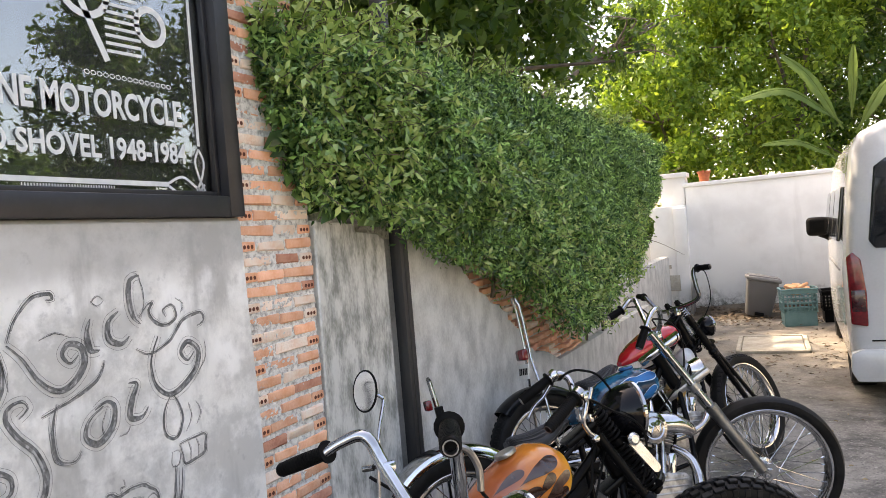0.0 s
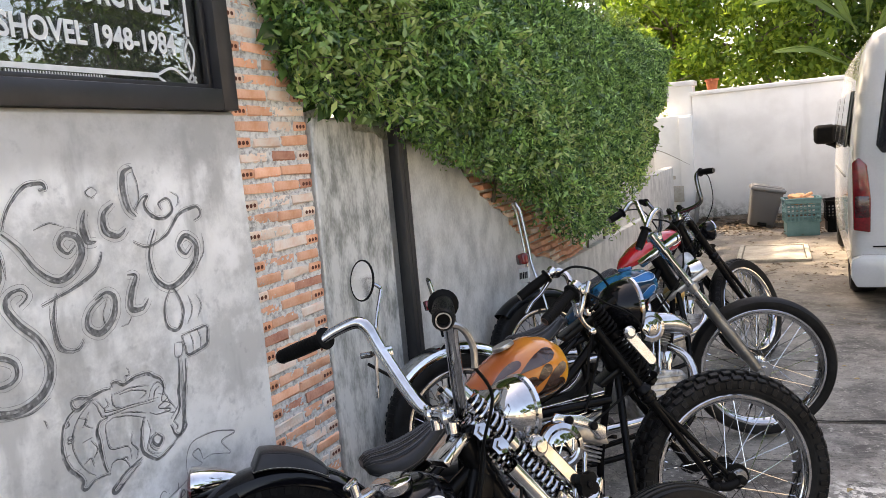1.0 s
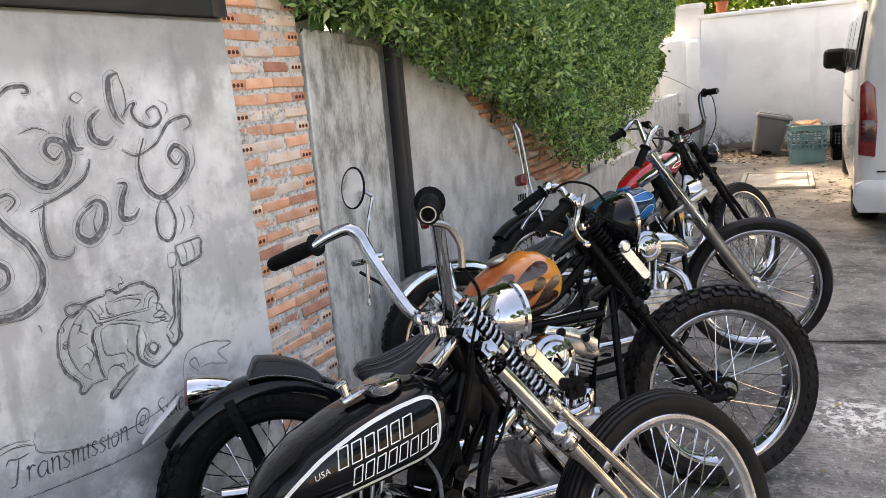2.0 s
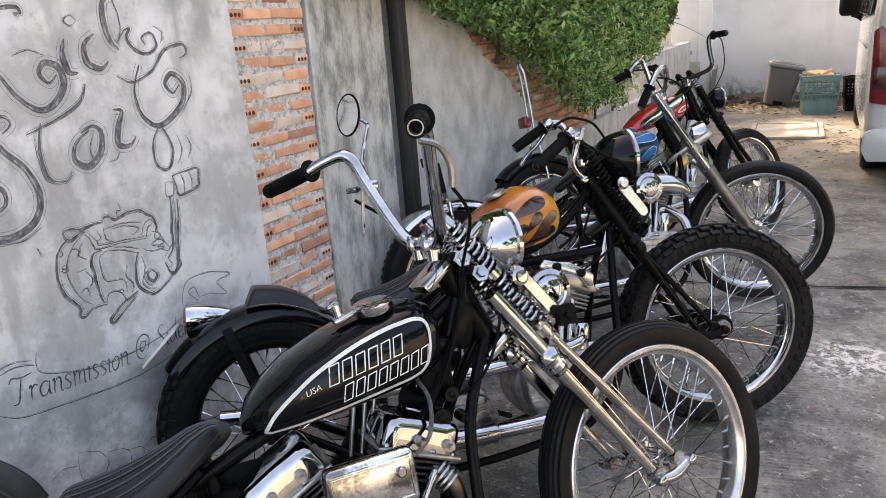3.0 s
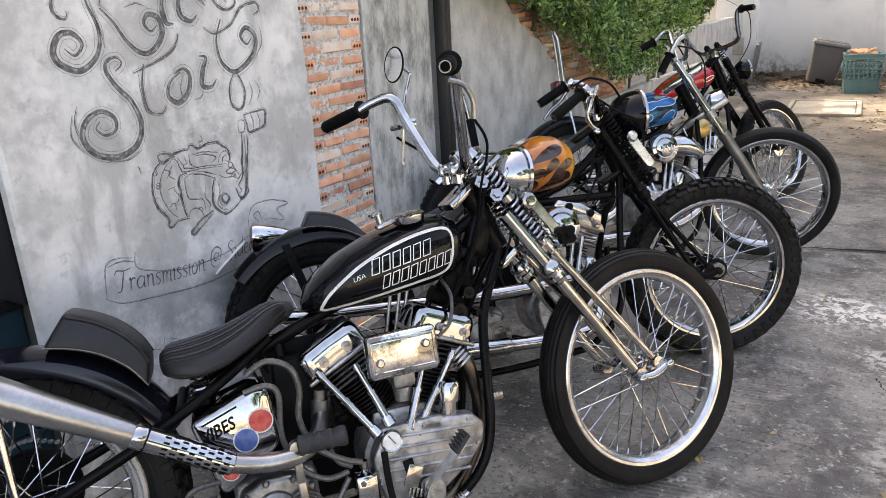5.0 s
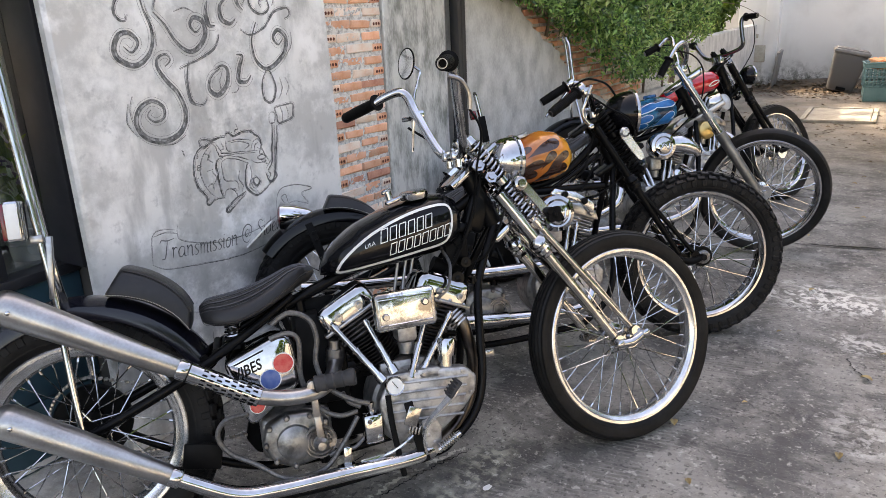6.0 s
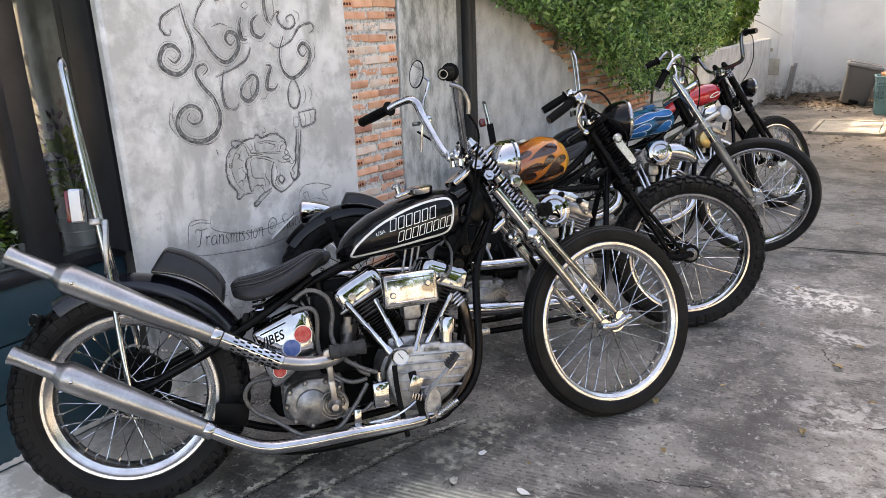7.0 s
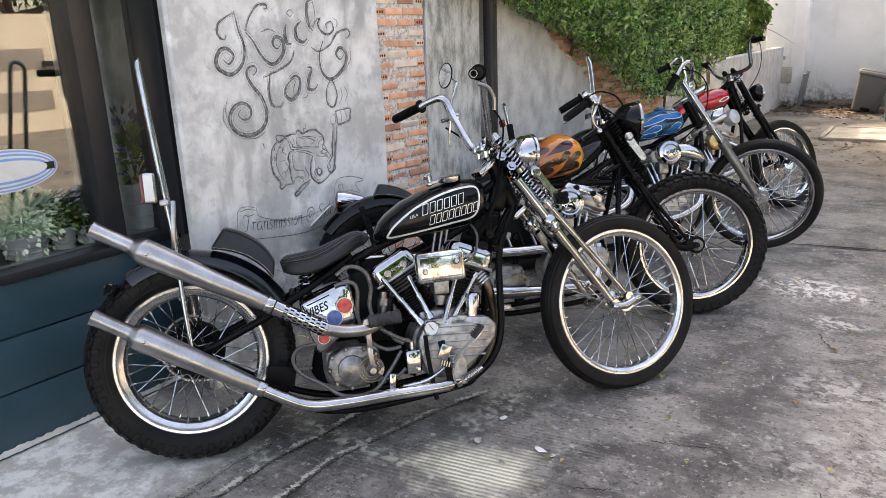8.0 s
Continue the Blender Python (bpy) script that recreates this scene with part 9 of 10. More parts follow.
def make_hedge():
    h = thing("climbing_hedge", "dense green climbing hedge hanging over the torn wall", "hedge")
    g = np.random.default_rng(4)
    by = [2.30, 2.35, 2.40, 2.46, 2.60, 2.87, 3.2, 3.41, 3.65, 4.0, 4.33, 4.61, 5.11, 6.06, 6.8, 7.3, 7.7, 8.1, 8.88, 9.3]
    bz = [2.26, 2.12, 1.92, 1.80, 1.765, 1.71, 1.60, 1.54, 1.47, 1.39, 1.29, 1.14, 0.88, 0.79, 0.92, 1.05, 1.25, 1.6, 2.0, 2.5]
    ty, tz = [2.2, 2.3, 2.45, 2.7, 3.25, 4.45, 5.4, 8.1, 9.3], [2.28, 2.36, 2.38, 2.40, 2.46, 2.50, 2.52, 2.56, 2.56]

    def surf(y, z):
        bump = np.array([noise.noise(Vector((0, a * 2.2, b * 2.4))) for a, b in zip(y, z)])
        bump2 = np.array([noise.noise(Vector((5, a * 6, b * 6))) for a, b in zip(y, z)])
        lo, hi = np.interp(y, by, bz), np.interp(y, ty, tz)
        f = np.clip((z - lo) / np.maximum(hi - lo, 0.05), 0, 1)
        belly = np.sin(np.pi * np.clip(f * 0.9 + 0.12, 0, 1)) ** 0.6
        return -1.40 + (0.10 + 0.15 * belly) * np.clip((y - 2.2) / 0.6, 0.1, 1) + 0.12 * bump + 0.085 * bump2

    def sample(n, y0, y1, edge):
        y = g.uniform(y0, y1, n)
        nz = g.uniform(0, 1, n)
        lo, hi = np.interp(y, by, bz), np.interp(y, ty, tz)
        z = lo + (hi - lo) * nz + g.normal(size=n) * edge
        return y, z
    sets = []
    for n, y0, y1, size in ((56000, 2.31, 4.6, 0.037), (40000, 4.4, 9.2, 0.045)):
        y, z = sample(n, y0, y1, 0.035)
        x = surf(y, z) - np.abs(g.normal(size=n)) * 0.085 + 0.015
        sets.append((np.stack([x, y, z], 1), size))
    for k, (c, s) in enumerate(sets):
        leaf_cloud("leaves", c, s, LEAF_HEDGE, 30 + k, h, out=(0.45, -0.2, 0.35), aspect=0.36, droop=0.25)
    y, z = sample(15000, 2.35, 9.2, 0.0)
    z = z + 0.24 * np.clip((np.interp(y, ty, tz) - z) / 0.8, 0, 1) * np.clip((y - 2.9) / 0.6, 0, 1)
    x = surf(y, z) - 0.08 - g.uniform(0, 0.14, len(y))
    leaf_cloud("inner_leaves", np.stack([x, y, z], 1), 0.085, LEAF_HEDGE, 40, h, out=(0.9, 0, 0.3), aspect=0.6)
    # sprays that stand out of the outline
    cs = []
    rr = random.Random(6)
    tw = bmesh.new()
    for i in range(640):
        y = rr.uniform(2.34, 7.5) if i % 3 else rr.uniform(2.30, 3.1)
        top = rr.random() < 0.25
        z = float(np.interp(y, ty, tz)) if top else float(np.interp(y, by, bz)) + rr.uniform(0, 0.8)
        x = float(surf(np.array([y]), np.array([z]))[0])
        d = Vector((rr.uniform(0.2, 1), rr.uniform(-0.8, 0.4), rr.uniform(0.2, 1) if top else rr.uniform(-0.7, 0.5))).normalized()
        L = rr.uniform(0.06, 0.17)
        p = Vector((x - 0.03, y, z))
        tube(tw, [p, p + d * L * 0.6, p + d * L + Vector((0, 0, -0.01))], 0.0018, 4, sub=2, cap=False)
        for k in range(9):
            cs.append(p + d * L * (0.25 + 0.09 * k) + Vector((rr.uniform(-1, 1), rr.uniform(-1, 1), rr.uniform(-1, 1))) * 0.012)
    leaf_cloud("foliage_spray", np.array([tuple(c) for c in cs]), 0.044, LEAF_TIP, 44, h, out=(0.6, -0.3, 0.6), aspect=0.42)
    part("twig", tw, BARK, h)["kind"] = "stuff"
    # old stems on the wall
    for i in range(9):
        bm = bmesh.new()
        y = 3.4 + 0.5 * i + rr.uniform(-0.1, 0.1)
        tube(bm, [(-1.47, y, 0.3 if y > 6 else 1.2), (-1.44, y + rr.uniform(-0.1, 0.1), 1.5), (-1.42, y + rr.uniform(-0.2, 0.2), 2.1)], [0.014, 0.01, 0.006], 6)
        part("stem", bm, BARK, h)


make_hedge()


def tree(name, base, trunk_h, blobs, leaves, size, material, seed, label, r=0.14):
    """A tapered trunk with limbs to each crown clump, and a crown of single leaves with gaps."""
    t = thing(name, label, "tree")
    rr = random.Random(seed)
    g = np.random.default_rng(seed)
    b = Vector(base)
    top = b + Vector((rr.uniform(-0.3, 0.3), rr.uniform(-0.3, 0.3), trunk_h))
    bm = bmesh.new()
    tube(bm, [b, b + (top - b) * 0.4 + Vector((rr.uniform(-0.1, 0.1), 0.05, 0)), top], [r, r * 0.75, r * 0.55], 10)
    part("trunk", bm, BARK, t)
    for c, rad in blobs:
        bm = bmesh.new()
        c = Vector(c)
        mid = top + (c - top) * 0.5 + Vector((rr.uniform(-0.2, 0.2), rr.uniform(-0.2, 0.2), -0.15))
        tube(bm, [top - Vector((0, 0, trunk_h * 0.15)), mid, c], [r * 0.5, r * 0.3, r * 0.12], 7)
        for k in range(5):
            e = c + Vector((rr.gauss(0, 1), rr.gauss(0, 1), rr.gauss(0, 0.7))) * max(rad) * 0.55
            tube(bm, [mid + (c - mid) * 0.6, (c + e) / 2, e], [r * 0.16, r * 0.1, r * 0.04], 5)
        part("limb", bm, BARK, t)
    cs = []
    vol = [rad[0] * rad[1] * rad[2] for _, rad in blobs]
    for (c, rad), v in zip(blobs, vol):
        n = int(leaves * v / sum(vol))
        # clumps within the crown
        k = max(8, n // 130)
        d = g.normal(size=(k, 3))
        d /= np.linalg.norm(d, axis=1, keepdims=True)
        cc = d * (g.uniform(0.35, 1.0, size=(k, 1)) ** 0.5) * np.array(rad) + np.array(c)
        pick = g.integers(0, k, n)
        cs.append(cc[pick] + g.normal(size=(n, 3)) * np.array(rad) * 0.13)
    leaf_cloud("crown", np.concatenate(cs), size, material, seed + 1, t, out=(0.2, -0.6, 0.7), aspect=0.5, droop=0.4)
    return t


# crown thickened, with an unseen last clump added, to keep sun off the yard
tree("tree", (-3.4, 6.2, 0), 2.6, [((-3.2, 5.2, 4.4), (1.6, 1.8, 1.5)), ((-2.6, 7.2, 4.0), (1.3, 1.5, 1.3)), ((-3.8, 7.8, 5.0), (1.6, 1.6, 1.4)), ((-2.4, 3.7, 3.9), (1.0, 1.2, 1.1)), ((-2.9, 6.0, 3.0), (1.1, 2.4, 0.8)), ((-1.9, 6.1, 5.2), (1.3, 1.6, 1.0)), ((-2.7, 2.9, 5.7), (1.3, 1.4, 1.5))], 78000, 0.125, LEAF_TREE, 51, "dark leafy tree standing behind the hedge wall", 0.2)
tree("tree", (-4.8, 10.5, 0), 3.0, [((-4.6, 9.8, 5.2), (1.6, 1.5, 1.5)), ((-5.2, 11.4, 4.2), (1.4, 1.4, 1.4)), ((-4.0, 9.6, 3.2), (1.2, 1.4, 1.0)), ((-3.4, 7.9, 5.0), (1.5, 1.3, 1.1)), ((-3.6, 12.9, 5.6), (1.5, 1.2, 1.2)), ((-3.0, 8.2, 5.8), (1.2, 1.4, 1.0)), ((-2.3, 12.6, 4.6), (0.8, 1.0, 0.6)), ((-1.7, 12.9, 4.9), (0.7, 0.9, 0.5))], 19000, 0.13, LEAF_TREE, 52, "leafy tree behind the boundary wall")
tree("tree", (-2.5, 17.5, 0), 3.2, [((-2.4, 17.0, 4.0), (1.7, 1.2, 1.5)), ((-3.6, 17.8, 3.4), (1.5, 1.2, 1.4)), ((-1.6, 17.4, 6.6), (1.7, 1.4, 1.3)), ((-3.0, 16.4, 2.4), (1.5, 0.9, 0.9))], 21000, 0.15, LEAF_BRIGHT, 53, "sunlit yellow-green tree behind the white wall")
tree("tree", (0.2, 17.5, 0), 3.6, [((0.0, 17.0, 5.2), (1.6, 1.2, 1.6)), ((-0.8, 16.4, 3.2), (1.3, 0.9, 1.2)), ((0.9, 17.6, 6.8), (1.9, 1.4, 1.5)), ((0.6, 16.8, 3.0), (1.2, 0.9, 1.0))], 22000, 0.15, LEAF_BRIGHT, 54, "tall sunlit tree behind the white wall")
tree("tree", (2.9, 18.5, 0), 3.4, [((2.8, 18.2, 5.0), (1.8, 1.3, 1.8)), ((2.0, 17.4, 3.0), (1.3, 1.0, 1.2)), ((3.6, 18.6, 6.9), (2.0, 1.4, 1.4)), ((4.2, 18.0, 3.4), (1.4, 1.1, 1.4))], 20000, 0.16, LEAF_TREE, 55, "dark green tree behind the white wall")
tree("tree", (-0.8, 22.0, 0), 4.0, [((-0.8, 22, 5.5), (2.6, 1.2, 2.6)), ((-4.5, 22, 4.6), (2.4, 1.2, 2.2)), ((3.0, 22.5, 5.5), (2.8, 1.2, 2.8)), ((6.5, 22, 4.5), (2.4, 1.2, 2.6))], 24000, 0.22, LEAF_TREE, 56, "mass of trees in the distance")
for _k, (_y, _h) in enumerate(((-6.0, 5.2), (0.5, 6.0), (7.0, 5.5))):
    tree("tree", (11.8, _y, 0), 2.4, [((11.8, _y, _h - 1.4), (1.5, 2.8, 1.9)), ((11.0, _y + 3, _h - 2.6), (1.2, 2.2, 1.3)), ((12.2, _y - 1.5, _h), (1.6, 2.4, 1.5))], 9000, 0.26, LEAF_TREE, 60 + _k, "tree across the yard behind the beige wall")


for _k, (_x, _y, _h) in enumerate(((6.5, 17.0, 6.0), (10.5, 16.5, 6.6), (15.0, 15.5, 6.4), (18.5, 11.5, 6.2))):
    tree("tree", (_x, _y, 0), 3.2, [((_x, _y, _h), (2.4, 2.0, 2.6)), ((_x + 1.6, _y + 0.6, _h - 2.0), (2.0, 1.6, 1.8)), ((_x - 1.0, _y, _h + 2.2), (2.0, 1.6, 1.6))], 9000, 0.28, LEAF_TREE, 90 + _k, "tall tree behind the boundary wall mirrored in the window")


# added foliage stands in for the dark gap between hedge and pillar
tree("shrub", (-2.25, 11.2, 0), 1.0, [((-2.15, 11.3, 1.55), (0.35, 0.9, 0.7)), ((-2.05, 10.3, 2.15), (0.4, 0.9, 0.6)), ((-2.3, 12.3, 1.2), (0.25, 0.3, 0.5))], 5200, 0.10, LEAF_TREE, 57, "leafy stand-in for the dark gap beside the gate pillar", 0.05)
tree("shrub", (-2.2, 9.7, 0), 1.6, [((-1.85, 9.6, 2.55), (0.35, 0.7, 0.35)), ((-1.95, 10.6, 2.75), (0.35, 0.6, 0.30))], 2600, 0.09, LEAF_BRIGHT, 58, "light green shoots above the far end of the hedge", 0.05)


# banana plant behind the wall
def banana():
    t = thing("banana_plant", "banana plant with broad torn leaves behind the white wall", "banana plant")
    bm = bmesh.new()
    base = Vector((1.2, 15.6, 0))
    tube(bm, [base, base + Vector((0.02, 0, 1.4)), base + Vector((0.0, 0, 2.7))], [0.13, 0.11, 0.08], 12)
    part("trunk", bm, LEAF_BANANA, t)
    for k, (x0, z0, x1, z1, sag, wd) in enumerate(((1.1, 3.0, 0.16, 4.5, 0.25, 0.15), (1.1, 3.1, -0.60, 3.75, 0.4, 0.16), (1.0, 2.45, -0.28, 2.85, 0.2, 0.12), (1.25, 3.2, 1.32, 4.4, 0.0, 0.08), (1.3, 2.9, 2.3, 3.7, 0.4, 0.2))):
        root = Vector((x0, 15.6, z0))
        end = Vector((x1, 15.3 - 0.1 * k, z1))
        mid = (root + end) / 2 + Vector((0, 0, sag))
        P = smooth_path([root, mid, end], 12)
        bm = bmesh.new()
        n = len(P)
        prev = None
        rr = random.Random(k)
        for i, p in enumerate(P):
            f = i / (n - 1)
            d = (P[min(i + 1, n - 1)] - P[max(i - 1, 0)]).normalized()
            s = d.cross(Vector((0, -0.6, 0.8))).normalized()
            u = s.cross(d)
            w = wd * max(math.sin(math.pi * min(max((f - 0.12) / 0.88, 0), 1)) ** 0.6, 0.02) * rr.uniform(0.85, 1.05)
            cur = [bm.verts.new(p + s * w + u * -w * 0.25), bm.verts.new(p + s * w * 0.5), bm.verts.new(p), bm.verts.new(p - s * w * 0.5), bm.verts.new(p - s * w + u * -w * 0.25)]
            if prev:
                for a in range(4):
                    bm.faces.new((prev[a], prev[a + 1], cur[a + 1], cur[a]))
            prev = cur
        lf = part("leaf", bm, LEAF_BANANA, t)
        bm = bmesh.new()
        tube(bm, P, [0.022, 0.014, 0.005], 6, sub=1)
        part("midrib", bm, LEAF_BANANA, lf)


banana()
# ---------- the white van ----------
def make_van():
    v = thing("van", "white minibus parked with its rear to the motorcycles", "van")
    y0, y1, x0, x1 = 6.72, 11.35, 0.53, 2.22
    cx, hw = (x0 + x1) / 2, (x1 - x0) / 2
    # outline of the body across: (half width share, height)
    sect = [(0.90, 0.24), (0.985, 0.30), (1.0, 0.55), (1.0, 1.0), (0.985, 1.25), (0.93, 1.70), (0.87, 2.02), (0.80, 2.14), (0.62, 2.21), (0.3, 2.24)]
    def ring(y, k, shrink, lift):
        left = [Vector((cx - hw * a * k, y, lift + (z - lift) * shrink)) for a, z in sect]
        right = [Vector((cx + hw * a * k, y, lift + (z - lift) * shrink)) for a, z in sect[::-1]]
        return left + right
    bm = bmesh.new()
    rows = [(y0 + 0.0, 0.93, 0.965), (y0 + 0.03, 0.97, 0.985), (y0 + 0.10, 0.995, 1.0), (y0 + 0.6, 1.0, 1.0), (y1 - 1.5, 1.0, 1.0), (y1 - 0.9, 0.99, 0.90), (y1 - 0.25, 0.95, 0.55), (y1, 0.88, 0.45)]
    loft(bm, [ring(y, k, s, 0.24) for y, k, s in rows])
    part("body", bm, VANWHITE, v, sharp=50)
    bm = bmesh.new()
    m = pose(cx, y0 + 0.012, 0, 0, 0, 0)
    # rear window, slightly leaned with the body
    def rear_plate(pts, thick, mat, nm, y, lab=""):
        b2 = bmesh.new()
        mm = Matrix(((1, 0, 0, 0), (0, 0, 1, y), (0, 1, 0, 0), (0, 0, 0, 1)))
        plate(b2, pts, thick, mm, 0.012, 2)
        return part(nm, b2, mat, v, lab)
    bm.free()
    rear_plate([(0.70, 1.30), (0.74, 1.24), (1.375, 1.22), (2.01, 1.24), (2.05, 1.30), (1.98, 1.86), (1.90, 1.92), (1.375, 1.94), (0.85, 1.92), (0.77, 1.86)], 0.03, VANGLASS, "rear_window", y0 - 0.014, "dark tinted rear window")
    rear_plate([(0.56, 0.22), (2.19, 0.22), (2.23, 0.30), (2.22, 0.44), (2.15, 0.47), (0.60, 0.47), (0.53, 0.44), (0.52, 0.30)], 0.10, VANWHITE, "bumper", y0 - 0.06)
    for s, nm in ((-1, "l"), (1, "r")):
        c = cx + s * (hw - 0.075)
        pts = [(-0.06, 0.66), (0.055, 0.64), (0.06, 0.9), (0.035, 1.16), (-0.02, 1.22), (-0.065, 1.18)]
        pts = [(c + (a if s < 0 else -a), z) for a, z in pts]
        if s > 0:
            pts = pts[::-1]
        tl = rear_plate(pts, 0.06, REDLENS, "tail_lamp", y0 - 0.022, "tall red tail lamp")
        b2 = bmesh.new()
        rbox(b2, (0.10, 0.02, 0.17), pose(c, y0 - 0.016, 0.84), 0.01)
        part("smoked_lens", b2, SMOKELENS, tl, "smoked lower lens")
    b2 = bmesh.new()
    rbox(b2, (0.012, 0.02, 0.62), pose(cx, y0 - 0.002, 0.83), 0.003)
    rbox(b2, (1.4, 0.012, 0.010), pose(cx, y0 - 0.006, 0.53), 0.002)
    part("door_gap", b2, DULLBLK, v)
    b2 = bmesh.new()
    rbox(b2, (0.34, 0.02, 0.05), pose(cx, y0 - 0.012, 1.02), 0.01)
    part("door_handle", b2, VANWHITE, v)
    b2 = bmesh.new()
    rbox(b2, (0.22, 0.008, 0.02), pose(cx - 0.45, y0 - 0.006, 1.02), 0.003)
    part("badge_bars", b2, GREYPLASTIC, v)
    # side windows, left flank
    for a, b in ((7.25, 8.15), (8.22, 9.1), (9.18, 10.0)):
        b2 = bmesh.new()
        mm = Matrix(((0, 0, -1, 0.560), (1, 0, 0, 0), (0, 1, 0, 0), (0, 0, 0, 1)))
        plate(b2, [(a, 1.28), (b, 1.28), (b - 0.02, 1.74), (a + 0.02, 1.74)], 0.03, mm @ Matrix.Rotation(0, 4, "X"), 0.01)
        w = part("side_window", b2, VANGLASS, v)
        w.matrix_basis = Matrix.Translation((0.56, 0, 1.28)) @ Matrix.Rotation(radians(8), 4, "Y") @ Matrix.Translation((-0.585, 0, -1.28))
    b2 = bmesh.new()
    rbox(b2, (0.02, 2.0, 0.012), pose(0.532, 8.6, 1.02), 0.004)
    part("slide_rail", b2, GREYPLASTIC, v)
    b2 = bmesh.new()
    rbox(b2, (0.24, 0.13, 0.225), pose(0.435, 10.15, 1.365), 0.055, 4)
    tube(b2, [(0.46, 10.17, 1.28), (0.52, 10.18, 1.25), (0.57, 10.2, 1.22)], [0.045, 0.04, 0.045], 10)
    part("door_mirror", b2, DULLBLK, v, "black door mirror")
    for x in (0.66, 2.09):
        for y in (7.62, 10.3):
            w = new("wheel")
            w.parent = v
            w.matrix_basis = Matrix.Translation((x, y, 0.33))
            b2 = bmesh.new()
            lathe(b2, [(0.20, -0.10), (0.30, -0.105), (0.325, -0.08), (0.335, 0), (0.325, 0.08), (0.30, 0.105), (0.20, 0.10)], Matrix.Rotation(radians(90), 4, "Y"), 36)
            part("tyre", b2, RUBBER, w)
            b2 = bmesh.new()
            lathe(b2, [(0, -0.06), (0.08, -0.07), (0.19, -0.05), (0.205, -0.09), (0.21, 0.0), (0.205, 0.09), (0.19, 0.05), (0, 0.05)], Matrix.Rotation(radians(90), 4, "Y"), 28)
            part("rim", b2, STEEL, w)
    b2 = bmesh.new()
    rbox(b2, (1.45, 4.2, 0.10), pose(cx, 9.0, 0.27), 0.02)
    part("underbody", b2, DULLBLK, v)


make_van()


# ---------- things by the far wall ----------
def step_bin():
    t = thing("pedal_bin", "scuffed grey plastic pedal bin tilted by the wall", "bin", m=pose(-0.42, 12.35, gz(0, 12.35) + 0.03, 0, 12, 8))
    bm = bmesh.new()
    rings = []
    for z, a, b in ((0.0, 0.17, 0.16), (0.02, 0.18, 0.17), (0.52, 0.225, 0.20), (0.53, 0.225, 0.20)):
        rings.append([Vector((a * abs(math.cos(q)) ** 0.35 * (1 if math.cos(q) >= 0 else -1), b * abs(math.sin(q)) ** 0.35 * (1 if math.sin(q) >= 0 else -1), z)) for q in [2 * math.pi * i / 32 for i in range(32)]])
    loft(bm, rings)
    part("body", bm, GREYPLASTIC, t)
    bm = bmesh.new()
    rbox(bm, (0.49, 0.44, 0.06), pose(0, 0, 0.565), 0.02, 3)
    rbox(bm, (0.44, 0.38, 0.03), pose(0, 0, 0.60), 0.014, 2)
    part("lid", bm, LIDGREY, t, "paler grey lid")
    bm = bmesh.new()
    rbox(bm, (0.13, 0.06, 0.05), pose(0, -0.18, 0.04), 0.01)
    part("pedal", bm, DULLBLK, t)


step_bin()


def basket(name, label, mat, m, w, d, h, cols, rows_):
    """An open plastic basket: walls of crossing bars with holes between."""
    t = thing(name, label, "basket", "baskets by the wall", m)
    def wall(ax, off, width):
        def q(a, z, sx, sz, nm="slat"):
            bm = bmesh.new()
            k = 0.86 + 0.14 * z / h
            p = (a * k, off * k, z) if ax == 0 else (off * k, a * k, z)
            size = (sx, 0.012, sz) if ax == 0 else (0.012, sx, sz)
            rbox(bm, size, Matrix.Translation(p), 0.003, 1)
            part(nm, bm, mat, t)
        for i in range(cols + 1):
            q(-width / 2 + width * i / cols, h * 0.62, 0.018, h * 0.5)
        for j in range(rows_ + 1):
            q(0, h * 0.40 + h * 0.5 * j / rows_, width * 1.0, 0.018)
        q(0, h * 0.19, width * 0.92, h * 0.38, "side")
        q(0, h * 0.955, width * 1.02, h * 0.09)
    wall(0, -d / 2, w), wall(0, d / 2, w), wall(1, -w / 2, d), wall(1, w / 2, d)
    bm = bmesh.new()
    rbox(bm, (w * 0.86, d * 0.86, 0.02), pose(0, 0, 0.02), 0.004)
    part("base", bm, mat, t)
    bm = bmesh.new()
    for sx in (-1, 1):
        tube(bm, [(sx * w * 0.51, -d / 2, h), (sx * w * 0.53, 0, h + 0.012), (sx * w * 0.51, d / 2, h)], 0.012, 8)
        tube(bm, [(-w / 2, sx * d * 0.51, h), (0, sx * d * 0.53, h + 0.012), (w / 2, sx * d * 0.51, h)], 0.012, 8)
    part("rim", bm, mat, t)
    return t


basket("basket", "teal plastic laundry basket on the concrete", TEALPLASTIC, pose(0.155, 11.45, gz(0, 11) + 0.0, 0, 0, 8), 0.44, 0.40, 0.50, 8, 4)
basket("basket", "black plastic basket beside the teal one", DULLBLK, pose(0.66, 11.75, gz(0, 11), 0, 0, 4), 0.42, 0.36, 0.43, 9, 5)
_bm = bmesh.new()
for _k in range(14):
    _a = random.Random(_k)
    rbox(_bm, (_a.uniform(0.08, 0.2), _a.uniform(0.06, 0.14), _a.uniform(0.02, 0.05)), pose(0.155 + _a.uniform(-0.11, 0.11), 11.45 + _a.uniform(-0.1, 0.1), 0.44 + 0.008 * _k, _a.uniform(-30, 30), _a.uniform(-30, 30), _a.uniform(0, 180)), 0.01)
tagged(part("rags", _bm, surface("orange_cloth", (0.75, 0.38, 0.20), 0.85, scale=12)), "crumpled pale orange rags in the teal basket", "rags")

